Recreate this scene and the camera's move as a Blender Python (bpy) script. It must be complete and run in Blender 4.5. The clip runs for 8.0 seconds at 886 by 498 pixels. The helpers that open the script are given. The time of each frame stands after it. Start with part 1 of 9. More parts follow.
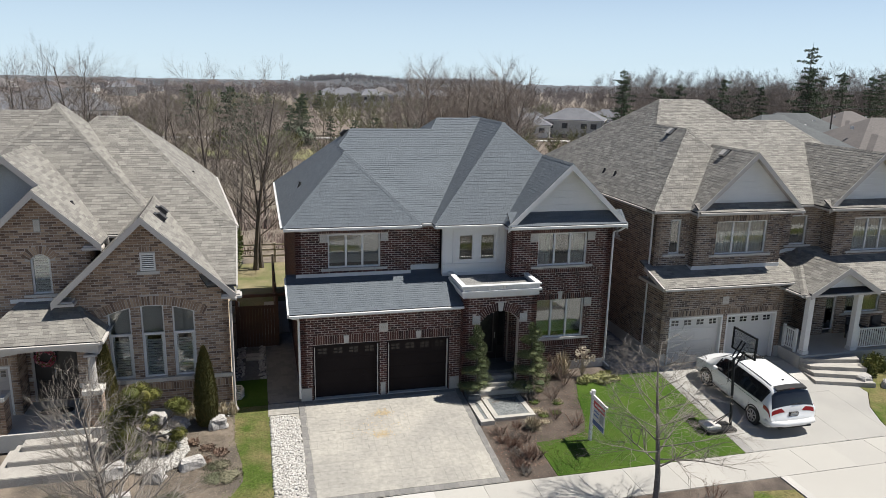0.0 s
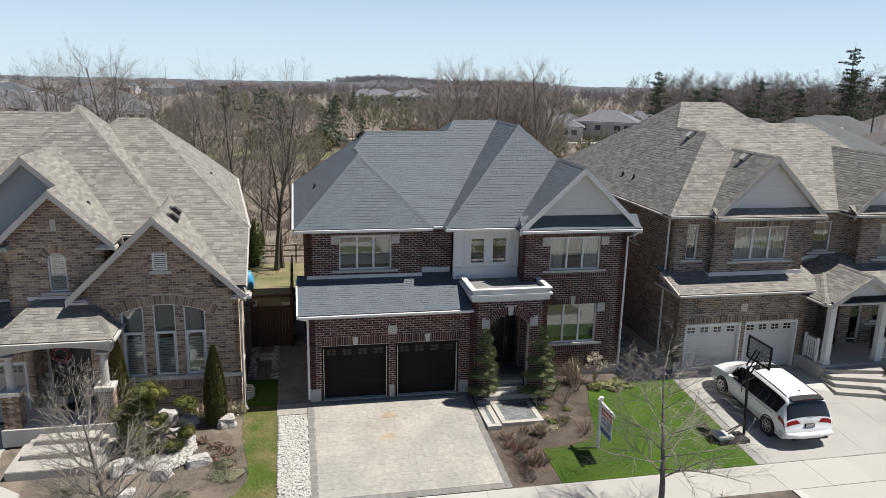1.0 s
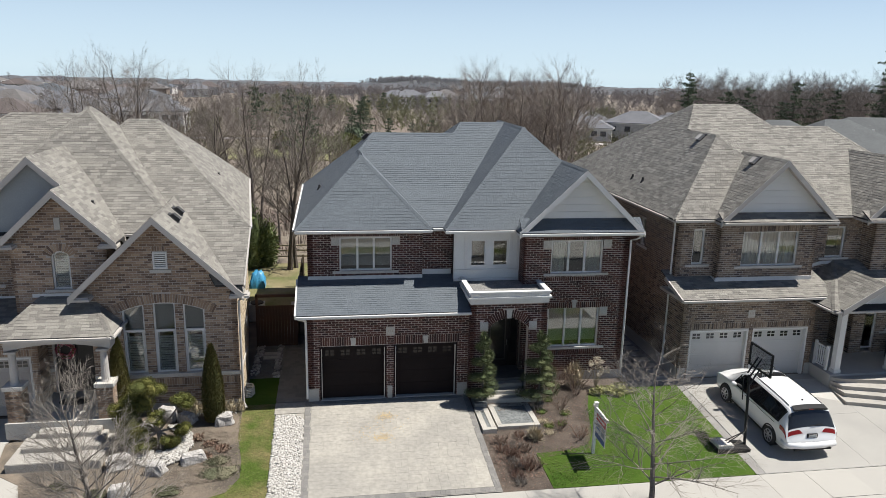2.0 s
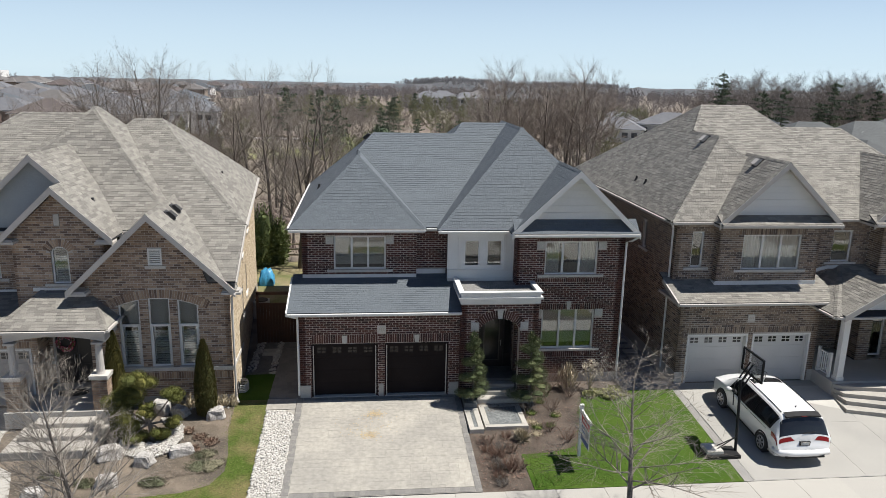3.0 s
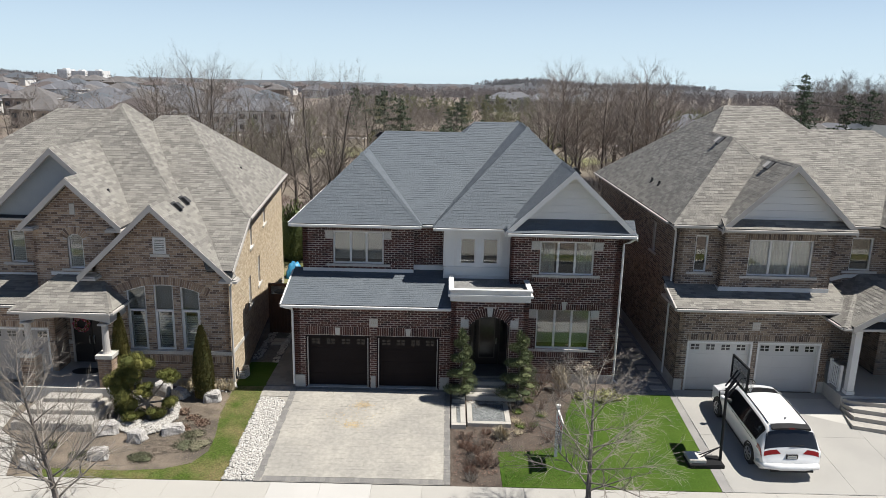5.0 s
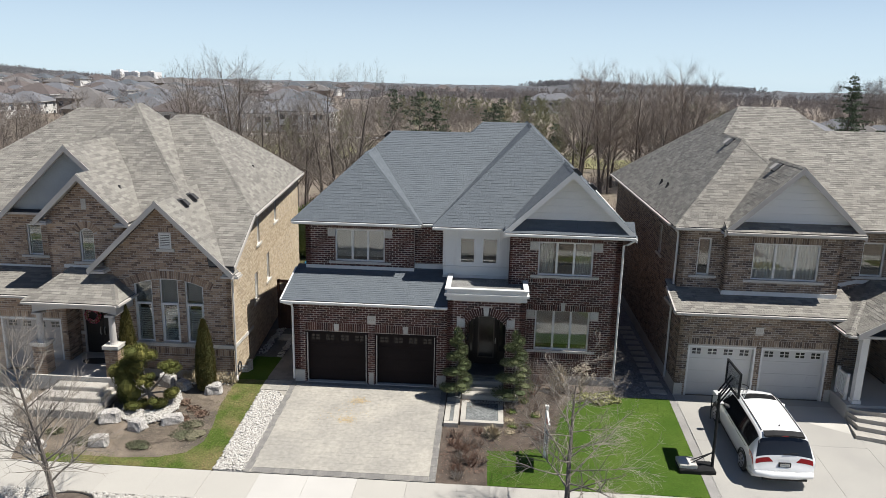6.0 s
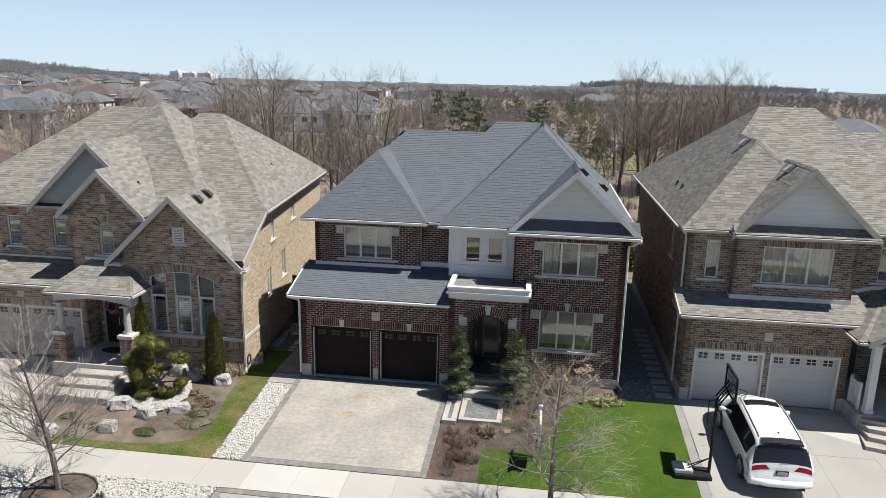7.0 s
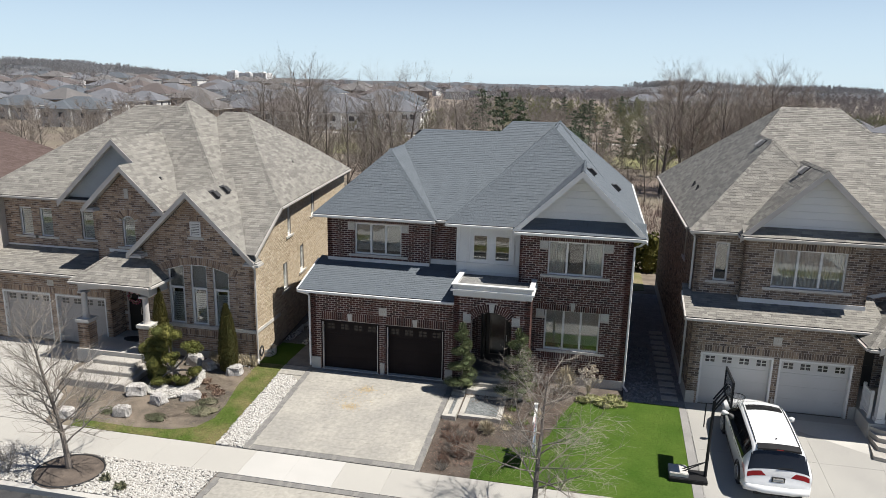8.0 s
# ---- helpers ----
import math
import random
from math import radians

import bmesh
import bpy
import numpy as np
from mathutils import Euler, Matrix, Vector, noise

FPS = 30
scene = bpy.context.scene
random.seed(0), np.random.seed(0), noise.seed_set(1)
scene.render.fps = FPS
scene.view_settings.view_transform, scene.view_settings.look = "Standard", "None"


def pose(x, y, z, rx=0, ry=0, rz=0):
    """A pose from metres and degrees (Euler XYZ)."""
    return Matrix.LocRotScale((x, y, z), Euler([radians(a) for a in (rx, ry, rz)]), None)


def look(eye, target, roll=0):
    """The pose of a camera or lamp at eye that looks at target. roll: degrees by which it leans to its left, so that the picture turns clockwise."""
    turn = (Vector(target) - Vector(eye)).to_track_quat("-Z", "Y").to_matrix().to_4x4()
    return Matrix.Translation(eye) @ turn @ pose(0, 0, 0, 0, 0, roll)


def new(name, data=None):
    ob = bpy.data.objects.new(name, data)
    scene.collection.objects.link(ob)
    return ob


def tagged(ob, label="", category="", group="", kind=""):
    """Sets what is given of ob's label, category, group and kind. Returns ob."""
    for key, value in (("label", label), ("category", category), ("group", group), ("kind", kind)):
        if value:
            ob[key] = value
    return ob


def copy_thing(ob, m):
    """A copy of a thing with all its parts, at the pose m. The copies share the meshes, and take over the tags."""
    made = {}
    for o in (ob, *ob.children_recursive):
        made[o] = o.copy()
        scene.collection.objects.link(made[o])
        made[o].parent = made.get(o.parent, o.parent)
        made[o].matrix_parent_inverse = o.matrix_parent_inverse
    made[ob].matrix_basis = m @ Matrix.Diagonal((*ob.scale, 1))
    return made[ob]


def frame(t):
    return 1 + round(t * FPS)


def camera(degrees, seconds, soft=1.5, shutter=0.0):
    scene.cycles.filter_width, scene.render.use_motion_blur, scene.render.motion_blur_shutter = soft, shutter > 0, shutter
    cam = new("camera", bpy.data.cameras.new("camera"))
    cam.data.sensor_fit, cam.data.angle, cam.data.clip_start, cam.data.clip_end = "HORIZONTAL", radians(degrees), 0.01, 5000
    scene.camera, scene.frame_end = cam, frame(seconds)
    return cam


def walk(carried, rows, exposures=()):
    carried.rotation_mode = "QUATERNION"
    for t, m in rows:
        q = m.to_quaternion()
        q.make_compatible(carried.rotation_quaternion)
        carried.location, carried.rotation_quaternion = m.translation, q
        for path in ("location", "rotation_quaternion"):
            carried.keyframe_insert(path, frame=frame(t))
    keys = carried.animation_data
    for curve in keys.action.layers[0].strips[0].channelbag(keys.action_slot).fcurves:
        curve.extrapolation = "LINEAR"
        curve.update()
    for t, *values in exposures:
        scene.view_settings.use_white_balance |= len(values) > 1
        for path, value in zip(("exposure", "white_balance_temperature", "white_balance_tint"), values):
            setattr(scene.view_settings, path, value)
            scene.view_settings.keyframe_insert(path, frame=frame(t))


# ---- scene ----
cam = camera(63.1, 8.0, soft=0.7)
METRES, EYE, TILT, LEAN, TURN = 12.6, 12.4, 0.0, 0.0, -14.5
ROWS = [
    (0.0, 0.0, 0.0, 0.0, 0.31, -13.72, -1.26),
    (0.5, 0.0321, 0.0044, 0.0035, 1.64, -13.68, -1.24),
    (1.0, 0.0727, 0.0082, 0.006, 3.08, -13.68, -1.25),
    (1.5, 0.1178, 0.0131, 0.0102, 4.37, -13.69, -1.24),
    (3.0, 0.3052, 0.0267, 0.0124, 8.5, -13.66, -1.19),
    (3.5, 0.3711, 0.0304, 0.0114, 10.0, -13.67, -1.2),
    (4.0, 0.4372, 0.0366, 0.012, 11.62, -13.67, -1.22),
    (4.5, 0.5032, 0.0417, 0.0116, 13.24, -13.69, -1.23),
    (6.0, 0.7095, 0.0755, 0.0119, 18.36, -13.69, -1.24),
    (6.5, 0.7798, 0.0914, 0.012, 20.31, -13.72, -1.21),
    (7.0, 0.8486, 0.109, 0.0121, 22.34, -13.73, -1.19),
    (7.5, 0.917, 0.1271, 0.0132, 24.38, -13.77, -1.18),
    (8.0, 0.9868, 0.1428, 0.0133, 26.42, -13.81, -1.16),
]
walk(cam, [(t, pose(0, 0, EYE, TILT, LEAN, TURN) @ pose(METRES * x, METRES * y, METRES * z, 90 + pitch, roll, yaw)) for t, x, y, z, yaw, pitch, roll in ROWS])

# ---- world, sun, exposure ----
SUN_EL, SUN_AZ = 62.0, -3.0        # height over the ground, turn from +x towards the street
world = bpy.data.worlds.new("sky")
scene.world = world
world.use_nodes = True
wn = world.node_tree.nodes
sky = wn.new("ShaderNodeTexSky")
sky.sky_type = "NISHITA"
sky.sun_disc = False
sky.sun_elevation = radians(SUN_EL)
sky.sun_rotation = radians(90 - SUN_AZ)
sky.air_density, sky.dust_density, sky.ozone_density = 0.45, 0.0, 1.0
haze = wn.new("ShaderNodeMix")        # thin even haze over the clear sky
haze.data_type = "RGBA"
aim, cut_, fade = wn.new("ShaderNodeTexCoord"), wn.new("ShaderNodeSeparateXYZ"), wn.new("ShaderNodeMapRange")
fade.interpolation_type = "SMOOTHSTEP"
fade.inputs["From Min"].default_value, fade.inputs["From Max"].default_value = 0.0, 0.26
fade.inputs["To Min"].default_value, fade.inputs["To Max"].default_value = 0.85, 0.0
world.node_tree.links.new(aim.outputs["Generated"], cut_.inputs[0])
world.node_tree.links.new(cut_.outputs[2], fade.inputs["Value"])
world.node_tree.links.new(fade.outputs[0], haze.inputs[0])
haze.inputs[7].default_value = (5.1, 6.3, 7.15, 1)
world.node_tree.links.new(sky.outputs[0], haze.inputs[6])
world.node_tree.links.new(haze.outputs[2], wn["Background"].inputs[0])
wn["Background"].inputs[1].default_value = 0.08
sun_data = bpy.data.lights.new("sun", "SUN")
sun_data.energy, sun_data.angle, sun_data.color = 4.75, radians(0.53), (1.0, 0.965, 0.91)
sun = new("sun", sun_data)
sun_from = Vector((math.cos(radians(SUN_EL)) * math.cos(radians(SUN_AZ)),
                   math.cos(radians(SUN_EL)) * math.sin(radians(SUN_AZ)), math.sin(radians(SUN_EL))))
sun.matrix_world = look(sun_from * 60, (0, 0, 0))
scene.view_settings.exposure = 0.66


# ---- materials ----
def surface(name, a, b, scale=3.0, rough=0.8, bump=0.2, fine=40.0, metal=0.0, pieces=(), amount=1.0, stains=0.25, spec=0.4, coat=0.0):
    """Two tones in broad patches, a fine grain with relief, and, with pieces, a tone for each loose piece."""
    m = bpy.data.materials.new(name)
    m.use_nodes = True
    n, l = m.node_tree.nodes, m.node_tree.links
    out = n["Principled BSDF"]
    place_ = n.new("ShaderNodeNewGeometry").outputs["Position"] if pieces else n.new("ShaderNodeTexCoord").outputs["Object"]

    def grain(size, detail):
        t = n.new("ShaderNodeTexNoise")
        t.inputs["Scale"].default_value, t.inputs["Detail"].default_value = size, detail
        l.new(place_, t.inputs["Vector"])
        return t

    def blend(fac, p, q, kind="MIX", strength=1.0):
        x = n.new("ShaderNodeMix")
        x.data_type, x.blend_type = "RGBA", kind
        if fac is None:
            x.inputs[0].default_value = strength
        else:
            l.new(fac, x.inputs[0])
        for value, socket in ((p, x.inputs[6]), (q, x.inputs[7])):
            if isinstance(value, tuple):
                socket.default_value = (*value, 1)
            else:
                l.new(value, socket)
        return x.outputs[2]

    def ramp(value, low, high):
        r = n.new("ShaderNodeMapRange")
        r.inputs["From Min"].default_value, r.inputs["From Max"].default_value = low, high
        l.new(value, r.inputs["Value"])
        return r.outputs[0]

    broad, small = grain(scale, 4.0), grain(fine, 3.0)
    colour = blend(ramp(broad.outputs[0], 0.35, 0.65), a, b)
    if pieces:
        one, two, add, part_ = n.new("ShaderNodeNewGeometry"), n.new("ShaderNodeObjectInfo"), n.new("ShaderNodeMath"), n.new("ShaderNodeMath")
        add.operation, part_.operation = "ADD", "FRACT"
        l.new(one.outputs["Random Per Island"], add.inputs[0])
        l.new(two.outputs["Random"], add.inputs[1])
        l.new(add.outputs[0], part_.inputs[0])
        cr = n.new("ShaderNodeValToRGB")
        cr.color_ramp.interpolation = "CONSTANT"
        while len(cr.color_ramp.elements) < len(pieces):
            cr.color_ramp.elements.new(0.5)
        for k, c in enumerate(pieces):
            cr.color_ramp.elements[k].position = k / len(pieces)
            cr.color_ramp.elements[k].color = (*c, 1)
        l.new(part_.outputs[0], cr.inputs[0])
        colour = blend(None, colour, cr.outputs[0], "MIX", amount)
        colour = blend(ramp(broad.outputs[0], 0.3, 0.75), colour, blend(None, colour, a, "MIX", 0.35))
    tone = blend(ramp(small.outputs[0], 0.3, 0.7), (1 - stains,) * 3, (1 + stains * 0.4,) * 3)
    colour = blend(None, colour, tone, "MULTIPLY", 1.0)
    l.new(colour, out.inputs["Base Color"])
    out.inputs["Roughness"].default_value, out.inputs["Metallic"].default_value = rough, metal
    out.inputs["Specular IOR Level"].default_value = spec
    out.inputs["Coat Weight"].default_value = coat
    if bump:
        bp = n.new("ShaderNodeBump")
        bp.inputs["Strength"].default_value, bp.inputs["Distance"].default_value = bump, 0.02
        l.new(small.outputs[0], bp.inputs["Height"])
        l.new(bp.outputs[0], out.inputs["Normal"])
    return m


def clear_glass(name, tint=(0.9, 0.94, 0.93)):
    m = bpy.data.materials.new(name)
    m.use_nodes = True
    p = m.node_tree.nodes["Principled BSDF"]
    p.inputs["Base Color"].default_value = (*tint, 1)
    p.inputs["Roughness"].default_value = 0.02
    p.inputs["Transmission Weight"].default_value = 1.0
    p.inputs["IOR"].default_value = 1.9    # two panes of glass reflect about twice as much as one
    return m


M = {}
M["brick_red"] = surface("dark_red_brick", (0.085, 0.038, 0.03), (0.06, 0.029, 0.025), 1.2, 0.9, 0.35, 60,
                         pieces=((0.095, 0.04, 0.031), (0.055, 0.026, 0.023), (0.125, 0.058, 0.045), (0.034, 0.021, 0.02), (0.09, 0.044, 0.036), (0.065, 0.029, 0.025)), amount=0.92)
M["brick_tan"] = surface("brown_tan_brick", (0.35, 0.25, 0.178), (0.28, 0.2, 0.145), 1.0, 0.9, 0.35, 60,
                         pieces=((0.38, 0.268, 0.188), (0.25, 0.175, 0.128), (0.48, 0.36, 0.258), (0.11, 0.074, 0.058), (0.34, 0.24, 0.17), (0.29, 0.203, 0.147), (0.17, 0.116, 0.088)), amount=0.92)
# Tan brick made paler; the side wall's sunlight is put into its colour.
M["brick_tan_sunlit"] = surface("sunlit_tan_brick", (0.52, 0.43, 0.305), (0.45, 0.365, 0.255), 1.0, 0.9, 0.35, 60,
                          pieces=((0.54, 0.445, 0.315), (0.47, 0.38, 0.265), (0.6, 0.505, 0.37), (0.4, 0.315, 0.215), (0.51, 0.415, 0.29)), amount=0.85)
M["brick_grey"] = surface("grey_brown_brick", (0.235, 0.175, 0.13), (0.18, 0.135, 0.102), 1.0, 0.9, 0.35, 60,
                          pieces=((0.24, 0.17, 0.122), (0.165, 0.122, 0.094), (0.33, 0.255, 0.19), (0.07, 0.054, 0.048), (0.21, 0.165, 0.13), (0.265, 0.2, 0.148), (0.13, 0.098, 0.078)), amount=0.92)
M["mortar"] = surface("grey_mortar", (0.52, 0.47, 0.41), (0.44, 0.4, 0.35), 2.0, 0.95, 0.2, 90)
M["mortar_dark"] = surface("pale_mortar_on_dark_brick", (0.58, 0.5, 0.44), (0.5, 0.43, 0.38), 2.0, 0.95, 0.2, 90)
M["shingle_slate"] = surface("slate_grey_shingle", (0.114, 0.131, 0.147), (0.098, 0.113, 0.128), 0.5, 0.85, 0.5, 120, spec=0.35,
                             pieces=((0.114, 0.13, 0.146), (0.106, 0.122, 0.136), (0.122, 0.139, 0.155), (0.11, 0.126, 0.142)), amount=0.8, stains=0.25)
M["shingle_tan"] = surface("weathered_tan_shingle", (0.24, 0.227, 0.2), (0.185, 0.173, 0.156), 0.7, 0.88, 0.5, 120, spec=0.3,
                           pieces=((0.25, 0.237, 0.208), (0.172, 0.16, 0.145), (0.3, 0.287, 0.252), (0.205, 0.193, 0.172), (0.15, 0.139, 0.127), (0.232, 0.22, 0.193), (0.272, 0.258, 0.226)), amount=0.75, stains=0.3)
M["deck"] = surface("dark_roof_felt", (0.05, 0.05, 0.052), (0.04, 0.04, 0.042), 2, 0.95, 0.1, 60)
M["trim"] = surface("white_aluminium_trim", (0.69, 0.683, 0.655), (0.635, 0.628, 0.603), 1.5, 0.5, 0.03, 30, stains=0.08)
M["fascia_tan"] = surface("pale_taupe_fascia", (0.48, 0.45, 0.415), (0.43, 0.405, 0.372), 1.5, 0.5, 0.03, 30, stains=0.08)
M["siding"] = surface("white_panel_siding", (0.7, 0.7, 0.672), (0.65, 0.652, 0.628), 0.8, 0.6, 0.05, 25, stains=0.08)
M["siding_grey"] = surface("blue_grey_lap_siding", (0.36, 0.385, 0.39), (0.31, 0.335, 0.345), 0.8, 0.6, 0.05, 25, stains=0.1)
M["stone"] = surface("pale_cast_stone", (0.58, 0.555, 0.51), (0.5, 0.475, 0.43), 2.0, 0.85, 0.2, 50)
M["concrete"] = surface("poured_concrete", (0.47, 0.45, 0.41), (0.4, 0.385, 0.355), 0.7, 0.9, 0.15, 45, stains=0.18)
M["walkway"] = surface("sidewalk_concrete", (0.39, 0.372, 0.335), (0.34, 0.325, 0.295), 0.5, 0.9, 0.12, 60, pieces=((0.385, 0.367, 0.33), (0.35, 0.335, 0.305), (0.415, 0.397, 0.357), (0.37, 0.353, 0.318)), amount=0.6, stains=0.14)
M["door_dark"] = surface("dark_brown_garage_door", (0.021, 0.0165, 0.016), (0.018, 0.014, 0.0135), 1.0, 0.65, 0.05, 30, stains=0.1, spec=0.06)
M["door_white"] = surface("white_steel_garage_door", (0.53, 0.52, 0.5), (0.49, 0.48, 0.46), 0.8, 0.5, 0.05, 30, stains=0.06)
# Duller copy of the white door; the shade over it is in the colour.
M["door_white_shaded"] = surface("shade_greyed_garage_door", (0.36, 0.335, 0.315), (0.325, 0.302, 0.285), 0.8, 0.5, 0.05, 30, stains=0.08)
M["glass"] = clear_glass("window_glass")
M["door_frame_grey"] = surface("grey_bronze_door_frame", (0.12, 0.11, 0.1), (0.1, 0.092, 0.085), 2, 0.4, 0, 20, metal=0.6)
M["room"] = surface("dim_room", (0.12, 0.11, 0.1), (0.09, 0.085, 0.08), 1, 0.9, 0, 10)
M["asphalt"] = surface("asphalt", (0.06, 0.06, 0.06), (0.05, 0.05, 0.05), 1.0, 0.92, 0.5, 90)
M["grass"] = surface("spring_grass_soil", (0.046, 0.092, 0.012), (0.074, 0.118, 0.02), 0.7, 0.98, 0.2, 18, stains=0.2, spec=0.1)
M["far_grass"] = surface("yellow_green_field", (0.16, 0.165, 0.06), (0.22, 0.2, 0.1), 0.08, 0.95, 0.3, 2.0, stains=0.3)
M["mulch"] = surface("brown_mulch", (0.075, 0.06, 0.049), (0.145, 0.115, 0.092), 1.6, 0.95, 0.5, 70, stains=0.4)
M["meadow"] = surface("dry_meadow", (0.185, 0.16, 0.115), (0.18, 0.14, 0.115), 0.05, 0.95, 0.4, 1.5, stains=0.35)


# ---- building blocks ----
class Frame:
    """A wall's own axes: u along it, d out of it, z up."""
    def __init__(self, origin=(0, 0, 0), u=(1, 0, 0), out=(0, -1, 0)):
        self.o, self.u, self.n = Vector(origin), Vector(u), Vector(out)
        self.flip = self.u.cross(self.n).z < 0

    def at(self, u, d, z):
        p = self.o + self.u * u + self.n * d
        return (p.x, p.y, p.z + z)


PLAIN = Frame(out=(0, 1, 0))


class Shape:
    """Collects points and faces of one mesh."""
    def __init__(self):
        self.v, self.f = [], []

    def add(self, pts, faces, flip=False):
        k = len(self.v)
        self.v.extend(tuple(p) for p in pts)
        self.f.extend(tuple(k + i for i in (reversed(f) if flip else f)) for f in faces)
        return self

    def box(self, u0, u1, d0, d1, z0, z1, fr=PLAIN):
        pts = [fr.at(u, d, z) for z in (z0, z1) for d in (d0, d1) for u in (u0, u1)]
        return self.add(pts, [(0, 2, 3, 1), (4, 5, 7, 6), (0, 1, 5, 4), (2, 6, 7, 3), (0, 4, 6, 2), (1, 3, 7, 5)], fr.flip)

    def prism(self, poly, d0, d1, fr=PLAIN):
        """A polygon of (u, z), counter-clockwise, drawn out from d0 to d1."""
        k = len(poly)
        pts = [fr.at(u, d0, z) for u, z in poly] + [fr.at(u, d1, z) for u, z in poly]
        faces = [tuple(range(k)), tuple(reversed(range(k, 2 * k)))] + [(i, i + k, (i + 1) % k + k, (i + 1) % k) for i in range(k)]
        return self.add(pts, faces, fr.flip)

    def slab(self, poly, t):
        """A polygon of 3D points given a thickness downwards."""
        k = len(poly)
        pts = [tuple(p) for p in poly] + [(p[0], p[1], p[2] - t) for p in poly]
        return self.add(pts, [tuple(range(k)), tuple(reversed(range(k, 2 * k)))] + [(i, i + k, (i + 1) % k + k, (i + 1) % k) for i in range(k)])

    def beam(self, a, b, w, h, up=(0, 0, 1)):
        """A bar of section w by h from a to b, its top edge centred on the line."""
        a, b = Vector(a), Vector(b)
        along = (b - a).normalized()
        side = along.cross(Vector(up)).normalized() * (w / 2)
        top = side.cross(along).normalized() * h
        pts = [a - side - top, a + side - top, a + side, a - side, b - side - top, b + side - top, b + side, b - side]
        return self.add(pts, [(0, 3, 2, 1), (4, 5, 6, 7), (0, 1, 5, 4), (1, 2, 6, 5), (2, 3, 7, 6), (3, 0, 4, 7)])

    def tube(self, pts, radii, n=6, closed=True):
        k = len(self.v)
        pts = [Vector(p) for p in pts]
        last = Vector((0.31, 0.17, 0.93))
        for i, p in enumerate(pts):
            along = (pts[min(i + 1, len(pts) - 1)] - pts[max(i - 1, 0)]).normalized()
            ref = last if abs(along.dot(last)) < 0.95 else Vector((1, 0, 0))
            a = along.cross(ref).normalized()
            b = along.cross(a)
            r = radii[i] if isinstance(radii, (list, tuple)) else radii
            for j in range(n):
                w = 2 * math.pi * j / n
                q = p + (a * math.cos(w) + b * math.sin(w)) * r
                self.v.append((q.x, q.y, q.z))
        for i in range(len(pts) - 1):
            for j in range(n):
                c, d = k + i * n + j, k + i * n + (j + 1) % n
                self.f.append((c, d, d + n, c + n))
        if closed:
            self.f.append(tuple(reversed(range(k, k + n))))
            e = k + (len(pts) - 1) * n
            self.f.append(tuple(range(e, e + n)))
        return self

    def mesh(self, name, material, smooth=False):
        me = bpy.data.meshes.new(name)
        me.from_pydata(self.v, [], self.f)
        me.materials.append(material)
        if smooth:
            me.polygons.foreach_set("use_smooth", [True] * len(me.polygons))
        me.update()
        return me


def part(name, shape, material, parent=None, label="", kind="", smooth=False):
    """One mesh object of that shape, under its parent."""
    ob = new(name, shape.mesh(name, material, smooth) if isinstance(shape, Shape) else shape)
    ob.parent = parent
    return tagged(ob, label=label, kind=kind)


def thing(name, label, category, at=(0, 0, 0), group="", kind=""):
    ob = new(name)
    ob.location = at
    ob.empty_display_size = 0.2
    return tagged(ob, label, category, group, kind)


def solo(name, shape, material, label, category, group="", kind="", smooth=False):
    return tagged(part(name, shape, material, None, smooth=smooth), label, category, group, kind)


PIECES = []      # bricks, shingles and pavers, laid at the end


def cut(spans, holes):
    """The spans (lo, hi) less the holes."""
    for a, b in holes:
        spans = [s for lo, hi in spans for s in ((lo, min(hi, a)), (max(lo, b), hi)) if s[1] - s[0] > 0.012]
    return spans


class Hole:
    """An opening in a wall, with an arched head of that rise."""
    def __init__(self, u0, u1, z0, z1, rise=0.0):
        self.u0, self.u1, self.z0, self.z1, self.rise = u0, u1, z0, z1, rise

    def span(self, z):
        if z < self.z0 or z > self.z1 + self.rise:
            return None
        if z <= self.z1:
            return self.u0, self.u1
        h, c = (self.u1 - self.u0) / 2, (self.u0 + self.u1) / 2
        r = (h * h + self.rise ** 2) / (2 * self.rise)
        w = math.sqrt(max(r * r - (z - self.z1 + r - self.rise) ** 2, 0))
        return c - w, c + w


class HeadedHole(Hole):
    """A tall opening whose head follows a wider arch above it."""
    def __init__(self, u0, u1, z0, arch):
        self.u0, self.u1, self.z0, self.z1, self.rise, self.arch = u0, u1, z0, arch.z1, arch.rise, arch

    def span(self, z):
        if z < self.z0 or z > self.z1 + self.rise:
            return None
        if z <= self.z1:
            return self.u0, self.u1
        lo, hi = self.arch.span(z)
        lo, hi = max(lo, self.u0), min(hi, self.u1)
        return (lo, hi) if hi > lo else None

    def head(self, u):
        h, c = (self.arch.u1 - self.arch.u0) / 2, (self.arch.u0 + self.arch.u1) / 2
        r = (h * h + self.rise ** 2) / (2 * self.rise)
        return self.z1 + self.rise - r + math.sqrt(r * r - (u - c) ** 2)


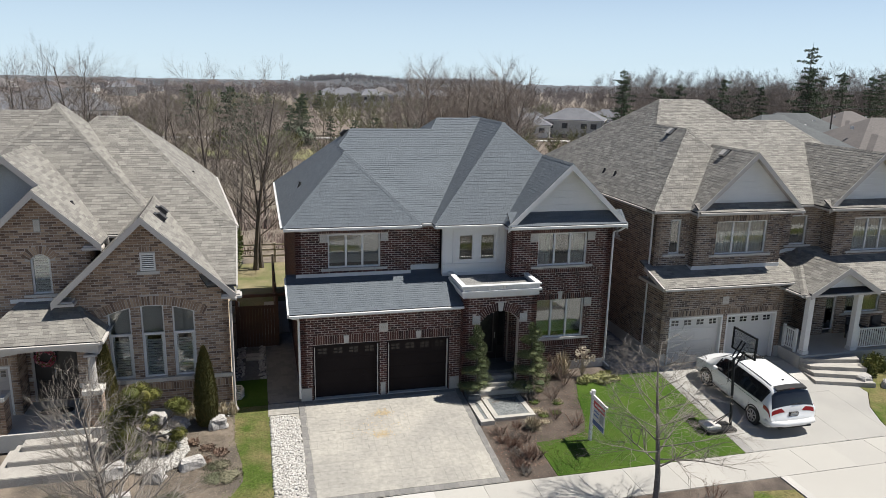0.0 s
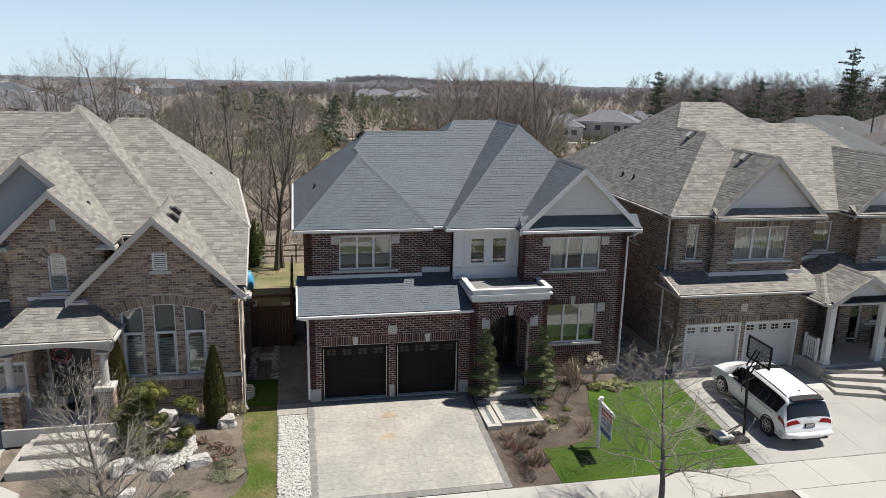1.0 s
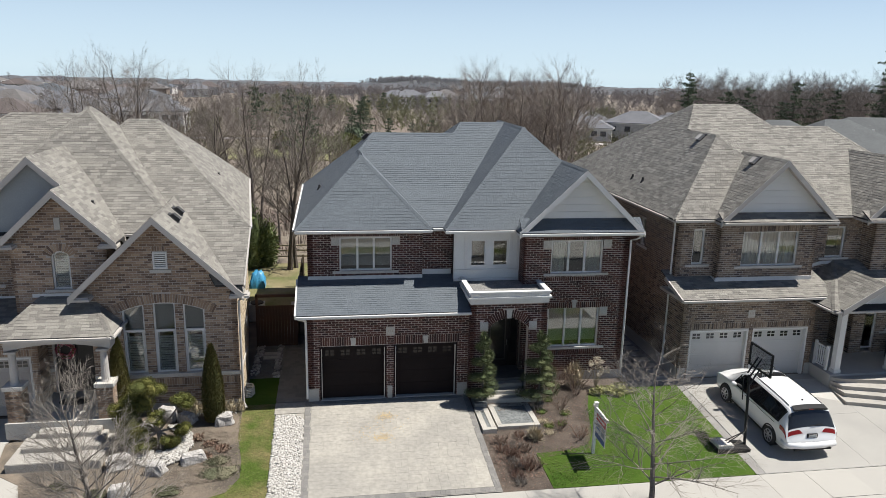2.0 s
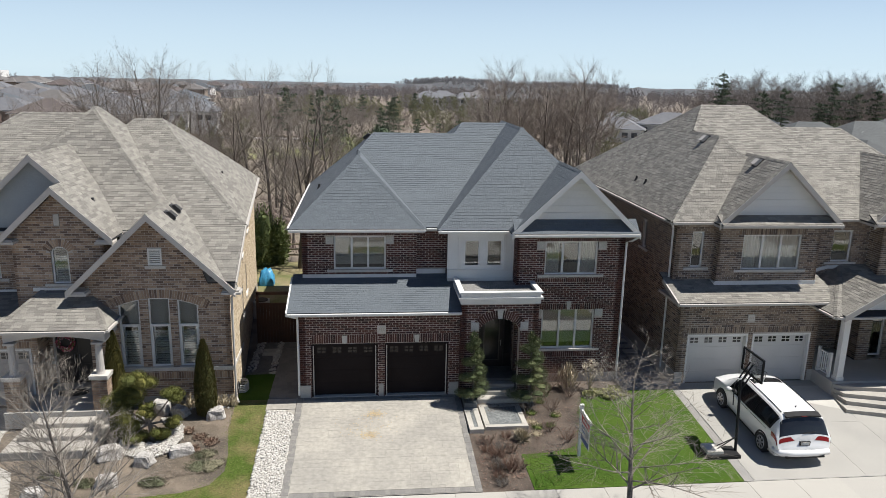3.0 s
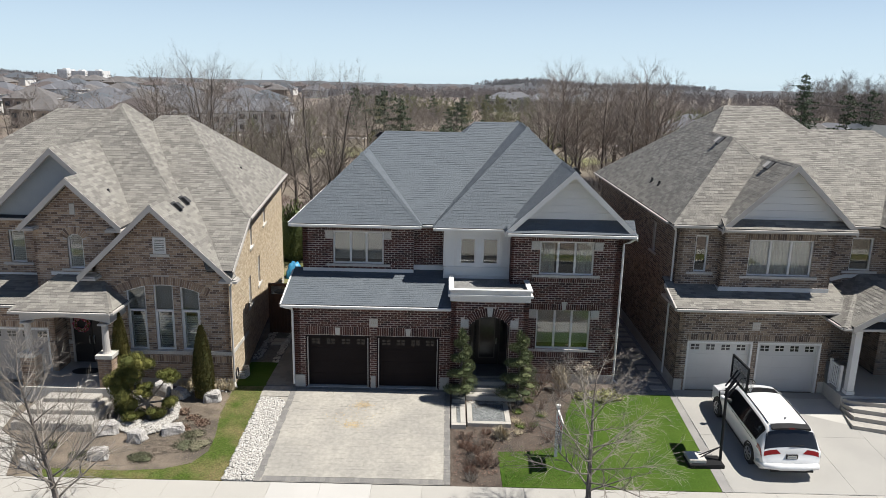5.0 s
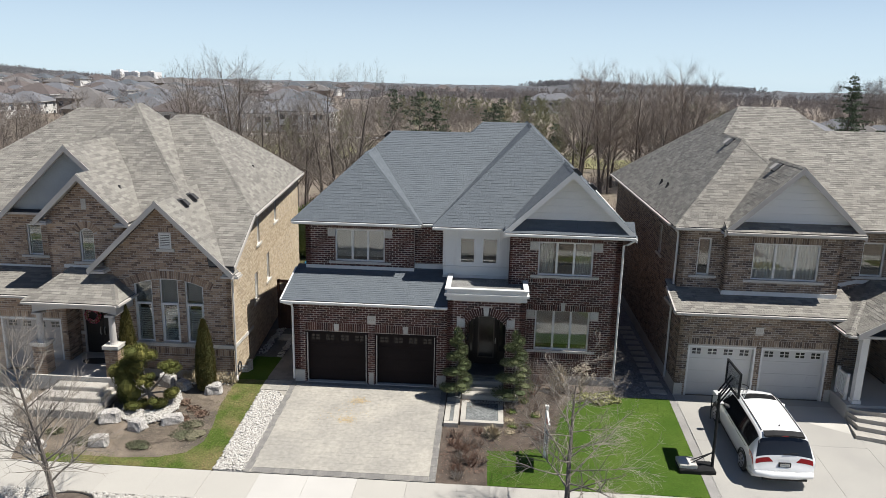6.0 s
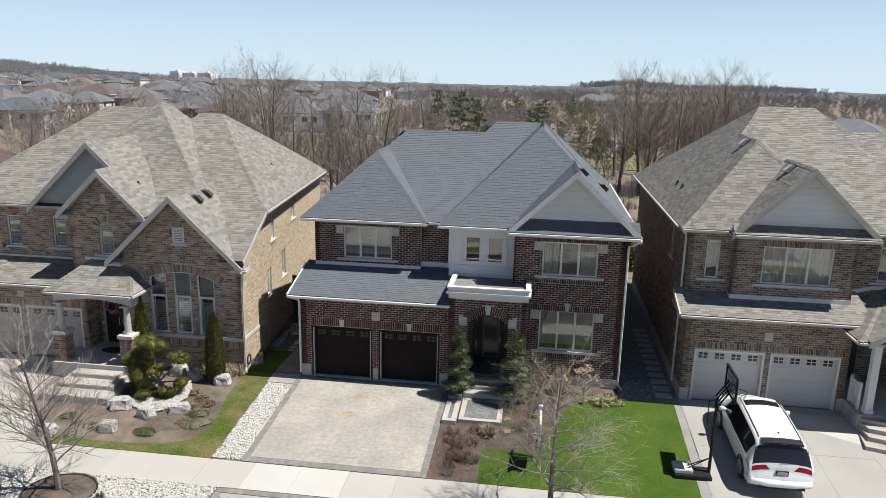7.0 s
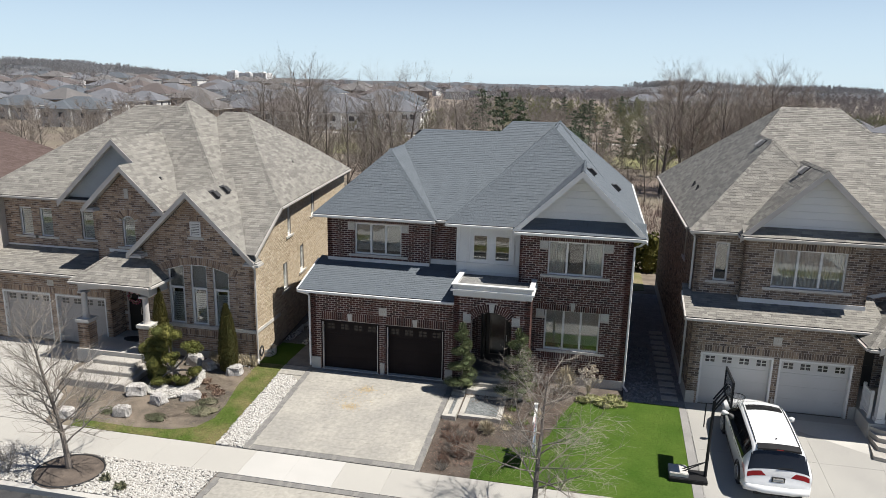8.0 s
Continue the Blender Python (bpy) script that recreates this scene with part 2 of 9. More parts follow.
def wall(house, fr, u0, u1, z0, z1, holes, brick, mortar, sides=None, bands=(), deep=0.22, near=None, name="wall"):
    """A wall behind its bricks. sides(z): how far it reaches at that height, for gables. bands: fields left free of
    running bond; near: the stretch (u, u, z, z) where the bricks are parts of their own."""
    s = Shape()
    levels = sorted({z0, z1} | {min(max(v, z0), z1) for h in holes for v in (h.z0, h.z1, h.z1 + h.rise)})
    rows = []
    for a, b in zip(levels, levels[1:]):
        arched = any(h.rise and h.z1 - 1e-6 <= a < h.z1 + h.rise for h in holes) or sides is not None
        k = max(1, round((b - a) / 0.09)) if arched else 1
        rows += [(a + (b - a) * i / k, a + (b - a) * (i + 1) / k) for i in range(k)]
    for a, b in rows:
        m = (a + b) / 2
        for lo, hi in cut([sides(m) if sides else (u0, u1)], [h.span(m) for h in holes if h.span(m)]):
            s.box(lo, hi, -deep, 0, a, b, fr)
    ob = part(name, s, mortar, house)
    PIECES.append(("brick", ob, fr, u0, u1, z0, z1, holes, brick, sides, bands, near))
    return ob


def soldier(u0, u1, z0, z1):
    return ("soldier", u0, u1, z0, z1)


def arch_band(hole, thick):
    return ("arch", hole, thick)


def clip(poly, side):
    """The part of a flat (x, y) polygon where side(p) >= 0."""
    out = []
    for p, q in zip(poly, poly[1:] + poly[:1]):
        a, b = side(p), side(q)
        if a >= 0:
            out.append(p)
        if a * b < 0:
            t = a / (a - b)
            out.append((p[0] + (q[0] - p[0]) * t, p[1] + (q[1] - p[1]) * t))
    return out


def roof_planes(x0, x1, y0, y1, z, left=None, right=None, front=None, back=None):
    """The faces of a hip or gable roof over a rectangle; a side with no slope is a gable."""
    planes = [(k, n, h) for k, n, h in (
        ("left", left, lambda p: (p[0] - x0) * left), ("right", right, lambda p: (x1 - p[0]) * right),
        ("front", front, lambda p: (p[1] - y0) * front), ("back", back, lambda p: (y1 - p[1]) * back)) if n]
    out = []
    for k, n, h in planes:
        poly = [(x0, y0), (x1, y0), (x1, y1), (x0, y1)]
        for k2, n2, h2 in planes:
            if k2 != k:
                poly = clip(poly, lambda p: h2(p) - h(p) + 1e-9)
        if len(poly) > 2:
            out.append((k, n, [Vector((p[0], p[1], z + h(p))) for p in poly]))
    return out


def hip_solid(planes, thick=0.12):
    """The faces of one roof as a closed body that shares its corners."""
    s, seen = Shape(), {}

    def corner(p):
        key = tuple(round(c, 3) for c in p)
        if key not in seen:
            seen[key] = len(s.v)
            s.v.append(tuple(p))
        return seen[key]
    low = min(p.z for k, n, poly in planes for p in poly)
    faces = []
    for k, n, poly in planes:
        f = []
        for p in poly:
            c = corner(p)
            if c not in f:
                f.append(c)
        if len(f) > 2:
            faces.append(tuple(f))
    edges = {}
    for f in faces:
        for a, b in zip(f, f[1:] + f[:1]):
            edges[(a, b)] = True
    under = {}
    for a, b in [e for e in edges if (e[1], e[0]) not in edges]:
        for c in (a, b):
            if c not in under:
                under[c] = len(s.v)
                s.v.append((s.v[c][0], s.v[c][1], s.v[c][2] - thick))
        faces.append((b, a, under[a], under[b]))
    s.f = faces
    return s


def roof(house, blocks, shingle, near=None, trim="trim", cap=True):
    """One roof of several blocks that run into one another, with shingles, ridge caps, soffits and gutters.
    within: the part (x, x, y, y) of a block that is built."""
    deck, ridge, faces, tops = Shape(), [], [], []
    for b in blocks:
        x0, x1, y0, y1, z, sl = *b["x"], *b["y"], b["z"], b["slope"]
        xa, xb, ya, yb = b.get("within", (x0, x1, y0, y1))

        def top(x, y, x0=x0, x1=x1, y0=y0, y1=y1, z=z, sl=sl, lim=(xa, xb, ya, yb)):
            if not (lim[0] - 1e-6 <= x <= lim[1] + 1e-6 and lim[2] - 1e-6 <= y <= lim[3] + 1e-6):
                return -99.0
            return z + min([d * sl[k] for k, d in (("left", x - x0), ("right", x1 - x), ("front", y - y0), ("back", y1 - y)) if sl.get(k)])
        tops.append(top)
    for j, b in enumerate(blocks):
        x0, x1, y0, y1, z, sl = *b["x"], *b["y"], b["z"], b["slope"]
        found = []
        for k, n, poly in roof_planes(x0, x1, y0, y1, z, **sl):
            if "within" in b:
                xa, xb, ya, yb = b["within"]
                flat = [(p.x, p.y) for p in poly]
                for edge in (lambda p: p[0] - xa, lambda p: xb - p[0], lambda p: p[1] - ya, lambda p: yb - p[1]):
                    flat = clip(flat, edge) if flat else flat
                rise = {"left": lambda p: (p[0] - x0) * n, "right": lambda p: (x1 - p[0]) * n, "front": lambda p: (p[1] - y0) * n, "back": lambda p: (y1 - p[1]) * n}[k]
                poly = [Vector((p[0], p[1], z + rise(p))) for p in flat]
            if len(poly) > 2:
                found.append((k, n, poly))
        for k, n, poly in found:
            faces.append((k, n, poly, j))
        body = hip_solid([(k, n, [p - Vector((0, 0, 0.012)) for p in poly]) for k, n, poly in found], 0.05)
        deck.add(body.v, body.f)
        edges = {}
        for k, n, poly in found:
            centre = sum(poly, Vector()) / len(poly)
            for p, q in zip(poly, poly[1:] + poly[:1]):
                key = frozenset((tuple(round(c, 2) for c in p), tuple(round(c, 2) for c in q)))
                edges.setdefault(key, []).append((p, q, centre))
        for key, pair in edges.items():
            if len(pair) == 2 and len(key) == 2:
                ridge.append((pair[0][0], pair[0][1], pair[0][2], pair[1][2], j))
        if b.get("soffit", True):
            part("soffit", Shape().box(x0 + 0.03, x1 - 0.03, y0 + 0.03, y1 - 0.03, z - 0.16, z - 0.05), M[trim], house)
        for side in b.get("gutter", ()):
            g = {"left": ((x0 - 0.05, y0, z - 0.03), (x0 - 0.05, y1, z - 0.03)), "right": ((x1 + 0.05, y0, z - 0.03), (x1 + 0.05, y1, z - 0.03)),
                 "front": ((x0, y0 - 0.05, z - 0.03), (x1, y0 - 0.05, z - 0.03)), "back": ((x0, y1 + 0.05, z - 0.03), (x1, y1 + 0.05, z - 0.03))}[side]
            part("gutter", Shape().beam(*g, 0.1, 0.08), M[trim], house)
        if b.get("rake"):
            xm, zm = (x0 + x1) / 2, z + (x1 - x0) / 2 * sl["left"]
            fr = Frame((0, y0, 0))
            for h, lift, d0, d1, name in ((0.26, 0.0, -0.03, 0.03, "rake_board"), (0.05, -0.11, -0.5, -0.03, "rake_soffit")):
                for e in (x0, x1):
                    low, high = z + lift, zm + lift
                    poly = [(e, low - h), (xm, high - h), (xm, high), (e, low)]
                    part(name, Shape().prism(poly if e < xm else poly[::-1], d1, d0, fr), M[trim], house)
    ob = part("roof", deck, M["deck"], house)
    PIECES.append(("shingle", ob, faces, ridge if cap else [], shingle, near, tops))
    return ob


# ---- openings ----
M["curtain"] = surface("pale_curtain", (0.62, 0.6, 0.55), (0.55, 0.53, 0.49), 2, 0.9, 0.1, 20)
M["shutter"] = surface("white_shutter", (0.8, 0.8, 0.78), (0.75, 0.75, 0.73), 2, 0.55, 0.0, 20, stains=0.05)
M["blind"] = surface("grey_roller_blind", (0.37, 0.365, 0.35), (0.32, 0.315, 0.3), 1, 0.8, 0.1, 30)


def window(house, fr, u0, u1, z0, z1, lights=1, behind="room", sill=True, rise=0.0, frame_mat="trim", split=0.0, setback=0.07, deep_frame=0.06):
    """A window in its opening: frame with mullions, a pane for each light, a sill, and what hangs behind the glass."""
    w = part("window", Shape().box(u0 - 0.3, u1 + 0.3, -0.9, -0.86, z0 - 0.2, z1 + rise + 0.2, fr), M["room"], house)
    f = Shape()
    fw = deep_frame
    d0, d1 = -setback - 0.08, -setback
    hole = Hole(u0, u1, z0, z1, rise)
    f.box(u0, u0 + fw, d0, d1, z0, z1, fr)
    f.box(u1 - fw, u1, d0, d1, z0, z1, fr)
    f.box(u0 + fw, u1 - fw, d0, d1, z0, z0 + fw, fr)
    if rise:
        k = 8
        arc = []
        for i in range(k + 1):
            z = z1 + rise * math.sin(math.pi * i / k)
            arc.append((u0 + (u1 - u0) * i / k, z1 + rise * (1 - (2 * i / k - 1) ** 2)))
        for p, q in zip(arc, arc[1:]):
            f.prism([(p[0], p[1] - fw), (q[0], q[1] - fw), q, p], d0, d1, fr)
    else:
        f.box(u0 + fw, u1 - fw, d0, d1, z1 - fw, z1, fr)
    cells = [(u0 + fw + (u1 - u0 - 2 * fw) * i / lights, u0 + fw + (u1 - u0 - 2 * fw) * (i + 1) / lights) for i in range(lights)]
    for a, b in cells[1:]:
        f.box(a - fw * 0.7, a + fw * 0.7, d0 + 0.004, d1 + 0.004, z0 + fw, z1 - (0 if rise else fw), fr)
    if split:
        f.box(u0 + fw, u1 - fw, d0 + 0.006, d1 + 0.006, split - 0.05, split + 0.05, fr)
    part("frame", f, M[frame_mat], w, "white window frame")
    for a, b in cells:
        g = Shape()
        if rise:
            k = 8
            g.prism([(a, z0 + 0.03), (b, z0 + 0.03)] + [(b - (b - a) * i / k, z1 - fw * 0.5 + rise * (1 - (1 - 2 * i / k) ** 2)) for i in range(k + 1)], -setback - 0.045, -setback - 0.037, fr)
        else:
            g.box(a, b, -setback - 0.045, -setback - 0.037, z0 + 0.03, z1 - 0.03, fr)
        part("pane", g, M["glass"], w, "clear glass pane").visible_shadow = False
    top = z1 + rise
    if behind == "curtain":
        for a, b in ((u0 + 0.02, u0 + (u1 - u0) * 0.3), (u1 - (u1 - u0) * 0.3, u1 - 0.02)):
            c = Shape()
            k = 24
            pts = [(a + (b - a) * i / k, -setback - 0.2 + 0.03 * math.sin(i * 2.3)) for i in range(k + 1)]
            c.add([fr.at(u, d, z) for u, d in pts for z in (z0 - 0.1, top + 0.1)], [(2 * i, 2 * i + 2, 2 * i + 3, 2 * i + 1) for i in range(k)], fr.flip)
            part("curtain", c, M["curtain"], w, "pale hanging curtain")
    elif behind == "sheer":
        c = Shape()
        k = 60
        pts = [(u0 + (u1 - u0) * i / k, -setback - 0.2 + 0.025 * math.sin(i * 1.9) + 0.01 * math.sin(i * 0.7)) for i in range(k + 1)]
        c.add([fr.at(u, d, z) for u, d in pts for z in (z0 - 0.1, top + 0.1)], [(2 * i, 2 * i + 2, 2 * i + 3, 2 * i + 1) for i in range(k)], fr.flip)
        part("curtain", c, M["curtain"], w, "pale sheer curtain")
    elif behind == "blind":
        part("blind", Shape().box(u0 + 0.02, u1 - 0.02, -setback - 0.17, -setback - 0.16, z0 + (z1 - z0) * 0.12, top, fr), M["blind"], w, "pale grey roller blind drawn down")
    elif behind == "shutter":
        z_top = split - 0.06 if split else top - 0.02
        for a, b in cells:
            c = Shape()
            for e in (a + 0.01, b - 0.05):
                c.box(e, e + 0.045, -setback - 0.11, -setback - 0.07, z0 + 0.04, z_top, fr)
            k = int((z_top - z0 - 0.1) / 0.085)
            for i in range(k):
                z = z0 + 0.08 + i * 0.085
                c.add([fr.at(u, d, h) for u in (a + 0.05, b - 0.05) for d, h in ((-setback - 0.12, z + 0.016), (-setback - 0.06, z - 0.024), (-setback - 0.06, z - 0.01), (-setback - 0.12, z + 0.03))],
                      [(0, 1, 5, 4), (1, 2, 6, 5), (2, 3, 7, 6), (3, 0, 4, 7)], fr.flip)
            part("shutter", c, M["shutter"], w, "white louvred interior shutter")
    if sill:
        part("sill", Shape().box(u0 - 0.28, u1 + 0.28, -setback, 0.06, z0 - 0.1, z0 - 0.003, fr), M["stone"], w, "cast stone sill")
    return w


def tall_window(house, fr, hole, split):
    """A tall window under an arch: shuttered casement below, blank pane with a drawn blind above the transom bar."""
    u0, u1, z0 = hole.u0, hole.u1, hole.z0
    w = part("window", Shape().box(u0 - 0.12, u1 + 0.12, -0.9, -0.86, z0 - 0.2, hole.z1 + hole.rise + 0.1, fr), M["room"], house)
    k, fw, d0, d1 = 8, 0.05, -0.13, -0.05
    us = [u0 + (u1 - u0) * i / k for i in range(k + 1)]
    f = Shape()
    f.box(u0, u0 + fw, d0, d1, z0, hole.head(u0), fr).box(u1 - fw, u1, d0, d1, z0, hole.head(u1), fr)
    for a, b in zip(us, us[1:]):
        f.prism([(a, hole.head(a) - fw), (b, hole.head(b) - fw), (b, hole.head(b)), (a, hole.head(a))], d0 + 0.003, d1 + 0.003, fr)
    f.box(u0 + fw, u1 - fw, d0, d1, z0, z0 + 0.07, fr)
    f.box(u0 + fw, u1 - fw, d0, d1 + 0.012, split - 0.045, split + 0.045, fr)
    f.box(u0 + fw, u0 + fw + 0.05, d0, d1 + 0.01, z0 + 0.07, split - 0.045, fr).box(u1 - fw - 0.05, u1 - fw, d0, d1 + 0.01, z0 + 0.07, split - 0.045, fr)
    part("frame", f, M["trim"], w, "white window frame")
    part("pane", Shape().box(u0 + fw, u1 - fw, -0.1, -0.092, z0 + 0.05, split, fr), M["glass"], w, "clear glass pane").visible_shadow = False
    top = [(u, hole.head(u) - 0.03) for u in reversed(us)]
    part("pane", Shape().prism([(u0 + 0.02, split), (u1 - 0.02, split)] + top, -0.1, -0.092, fr), M["glass"], w, "clear glass pane").visible_shadow = False
    part("blind", Shape().prism([(u0, split + 0.02), (u1, split + 0.02)] + [(u, z + 0.02) for u, z in top], -0.26, -0.25, fr), M["blind"], w, "pale blind in the upper light")
    c = Shape()
    for e in (u0 + fw + 0.05, u1 - fw - 0.1):
        c.box(e, e + 0.045, -0.19, -0.15, z0 + 0.05, split - 0.06, fr)
    for i in range(int((split - z0 - 0.2) / 0.095)):
        z = z0 + 0.1 + i * 0.095
        c.add([fr.at(u, d, q) for u in (u0 + fw + 0.08, u1 - fw - 0.08) for d, q in ((-0.2, z + 0.02), (-0.14, z - 0.022), (-0.14, z - 0.008), (-0.2, z + 0.034))],
              [(0, 1, 5, 4), (1, 2, 6, 5), (2, 3, 7, 6), (3, 0, 4, 7)], fr.flip)
    part("shutter", c, M["shutter"], w, "white louvred interior shutter")
    return w


def garage_door(house, fr, u0, u1, z0, z1, material, lit, label):
    """A sectional door: four rows of raised panels, a row of small lights at the top, a frame."""
    d = part("garage_door", Shape().box(u0, u1, -0.24, -0.2, z0, z1, fr), material, house, label)
    h = (z1 - z0) / 4
    for r in range(4):
        s = Shape()
        a, b = z0 + h * r + 0.003, z0 + h * (r + 1) - 0.003
        s.box(u0 + 0.006, u1 - 0.006, -0.2, -0.182, a, b, fr)
        if r < 3:
            n = 4
            for i in range(n):
                c0 = u0 + (u1 - u0) * (i + 0.1) / n
                c1 = u0 + (u1 - u0) * (i + 0.9) / n
                s.box(c0, c1, -0.182, -0.178, a + 0.1, b - 0.1, fr)
        part("door_panel", s, material, d)
    for i in range(4):
        c = u0 + (u1 - u0) * (i + 0.5) / 4
        zc = z1 - h * 0.45
        for j in (-1, 1):
            for k in (-1, 1):
                s = Shape().box(c + j * 0.095 - 0.075, c + j * 0.095 + 0.075, -0.184, -0.176, zc + k * 0.065 - 0.05, zc + k * 0.065 + 0.05, fr)
                part("light", s, lit, d, "small square window light")
    f = Shape()
    f.box(u0 - 0.07, u0, -0.2, 0.012, z0, z1 + 0.07, fr)
    f.box(u1, u1 + 0.07, -0.2, 0.012, z0, z1 + 0.07, fr)
    f.box(u0, u1, -0.2, 0.012, z1, z1 + 0.07, fr)
    part("door_frame", f, material if material is M["door_dark"] else M["trim"], d)
    if material is M["door_dark"]:
        part("threshold", Shape().box(u0 - 0.07, u1 + 0.07, -0.2, 0.03, z0 - 0.02, z0 + 0.035, fr), M["concrete"], d, "pale concrete threshold")
        for a in (u0 - 0.012, u1 - 0.018):
            part("weather_strip", Shape().box(a, a + 0.03, -0.1, 0.016, z0, z1, fr), M["fascia_tan"], d, "thin pale weather strip")
    return d


def stone_block(house, fr, u0, u1, z0, z1, name="lintel_stone", out=0.02, taper=0.0):
    s = Shape().prism([(u0 + taper, z0), (u1 - taper, z0), (u1, z1), (u0, z1)], -0.02, out, fr)
    return part(name, s, M["stone"], house, "pale cast stone block")


def downpipe(house, pts, material="trim"):
    return part("downpipe", Shape().tube(pts, 0.045, 6), M[material], house, "painted metal downpipe")


M["dark_light"] = surface("dark_door_light", (0.02, 0.022, 0.024), (0.03, 0.03, 0.03), 2, 0.12, 0, 10, spec=0.6)
M["door_light"] = surface("bronze_door_light", (0.028, 0.023, 0.021), (0.033, 0.027, 0.024), 2, 0.2, 0, 10, spec=0.3)
M["entry_door"] = surface("near_black_entry_door", (0.02, 0.017, 0.016), (0.026, 0.022, 0.02), 1, 0.4, 0.05, 30)
M["chrome"] = surface("brushed_metal", (0.6, 0.6, 0.6), (0.5, 0.5, 0.5), 2, 0.3, 0, 20, metal=1.0)
# Red house porch floor; the porch's deep shade is put into this colour.
M["porch_shade"] = surface("shade_darkened_porch_floor", (0.13, 0.132, 0.13), (0.1, 0.102, 0.102), 2, 0.85, 0.2, 20, stains=0.3)
M["gravel"] = surface("roof_gravel", (0.27, 0.265, 0.25), (0.18, 0.177, 0.17), 1.5, 0.95, 1.0, 30, stains=0.6)
GROUND = 0.1


def box_vent(house, x, y, z, down, hood="deck"):
    """A low hooded vent that lies on the slope; down points along the fall of the roof, mirrored in x."""
    fall = Vector((-down[0], down[1], down[2])).normalized()
    along = Vector((0, 1, 0))
    out = fall.cross(along).normalized()
    if out.z < 0:
        out = -out
    o = Vector((x, y, z))
    v = part("roof_vent", Shape().add([o + fall * a + along * b + out * c for a in (-0.24, 0.24) for b in (-0.2, 0.2) for c in (-0.02, 0.03)],
             [(0, 2, 3, 1), (4, 5, 7, 6), (0, 1, 5, 4), (2, 6, 7, 3), (1, 3, 7, 5), (0, 4, 6, 2)]), M["deck"], house, "dark box roof vent")
    part("hood", Shape().add([o + fall * a + along * b + out * c for a, c in ((-0.17, 0.03), (0.2, 0.03), (0.22, 0.17), (-0.1, 0.15)) for b in (-0.15, 0.15)],
         [(0, 1, 3, 2), (2, 3, 5, 4), (4, 5, 7, 6), (6, 7, 1, 0), (0, 2, 4, 6), (1, 7, 5, 3)]), M[hood], v)
    return v


def vent_pipe(house, x, y, z):
    v = part("vent_pipe", Shape().tube([(x, y, z - 0.15), (x, y, z + 0.17)], 0.05, 10), M["deck"], house, "black plumbing vent pipe")
    part("collar", Shape().tube([(x, y, z - 0.1), (x, y, z + 0.08)], [0.13, 0.06], 10), M["deck"], v)
    return v


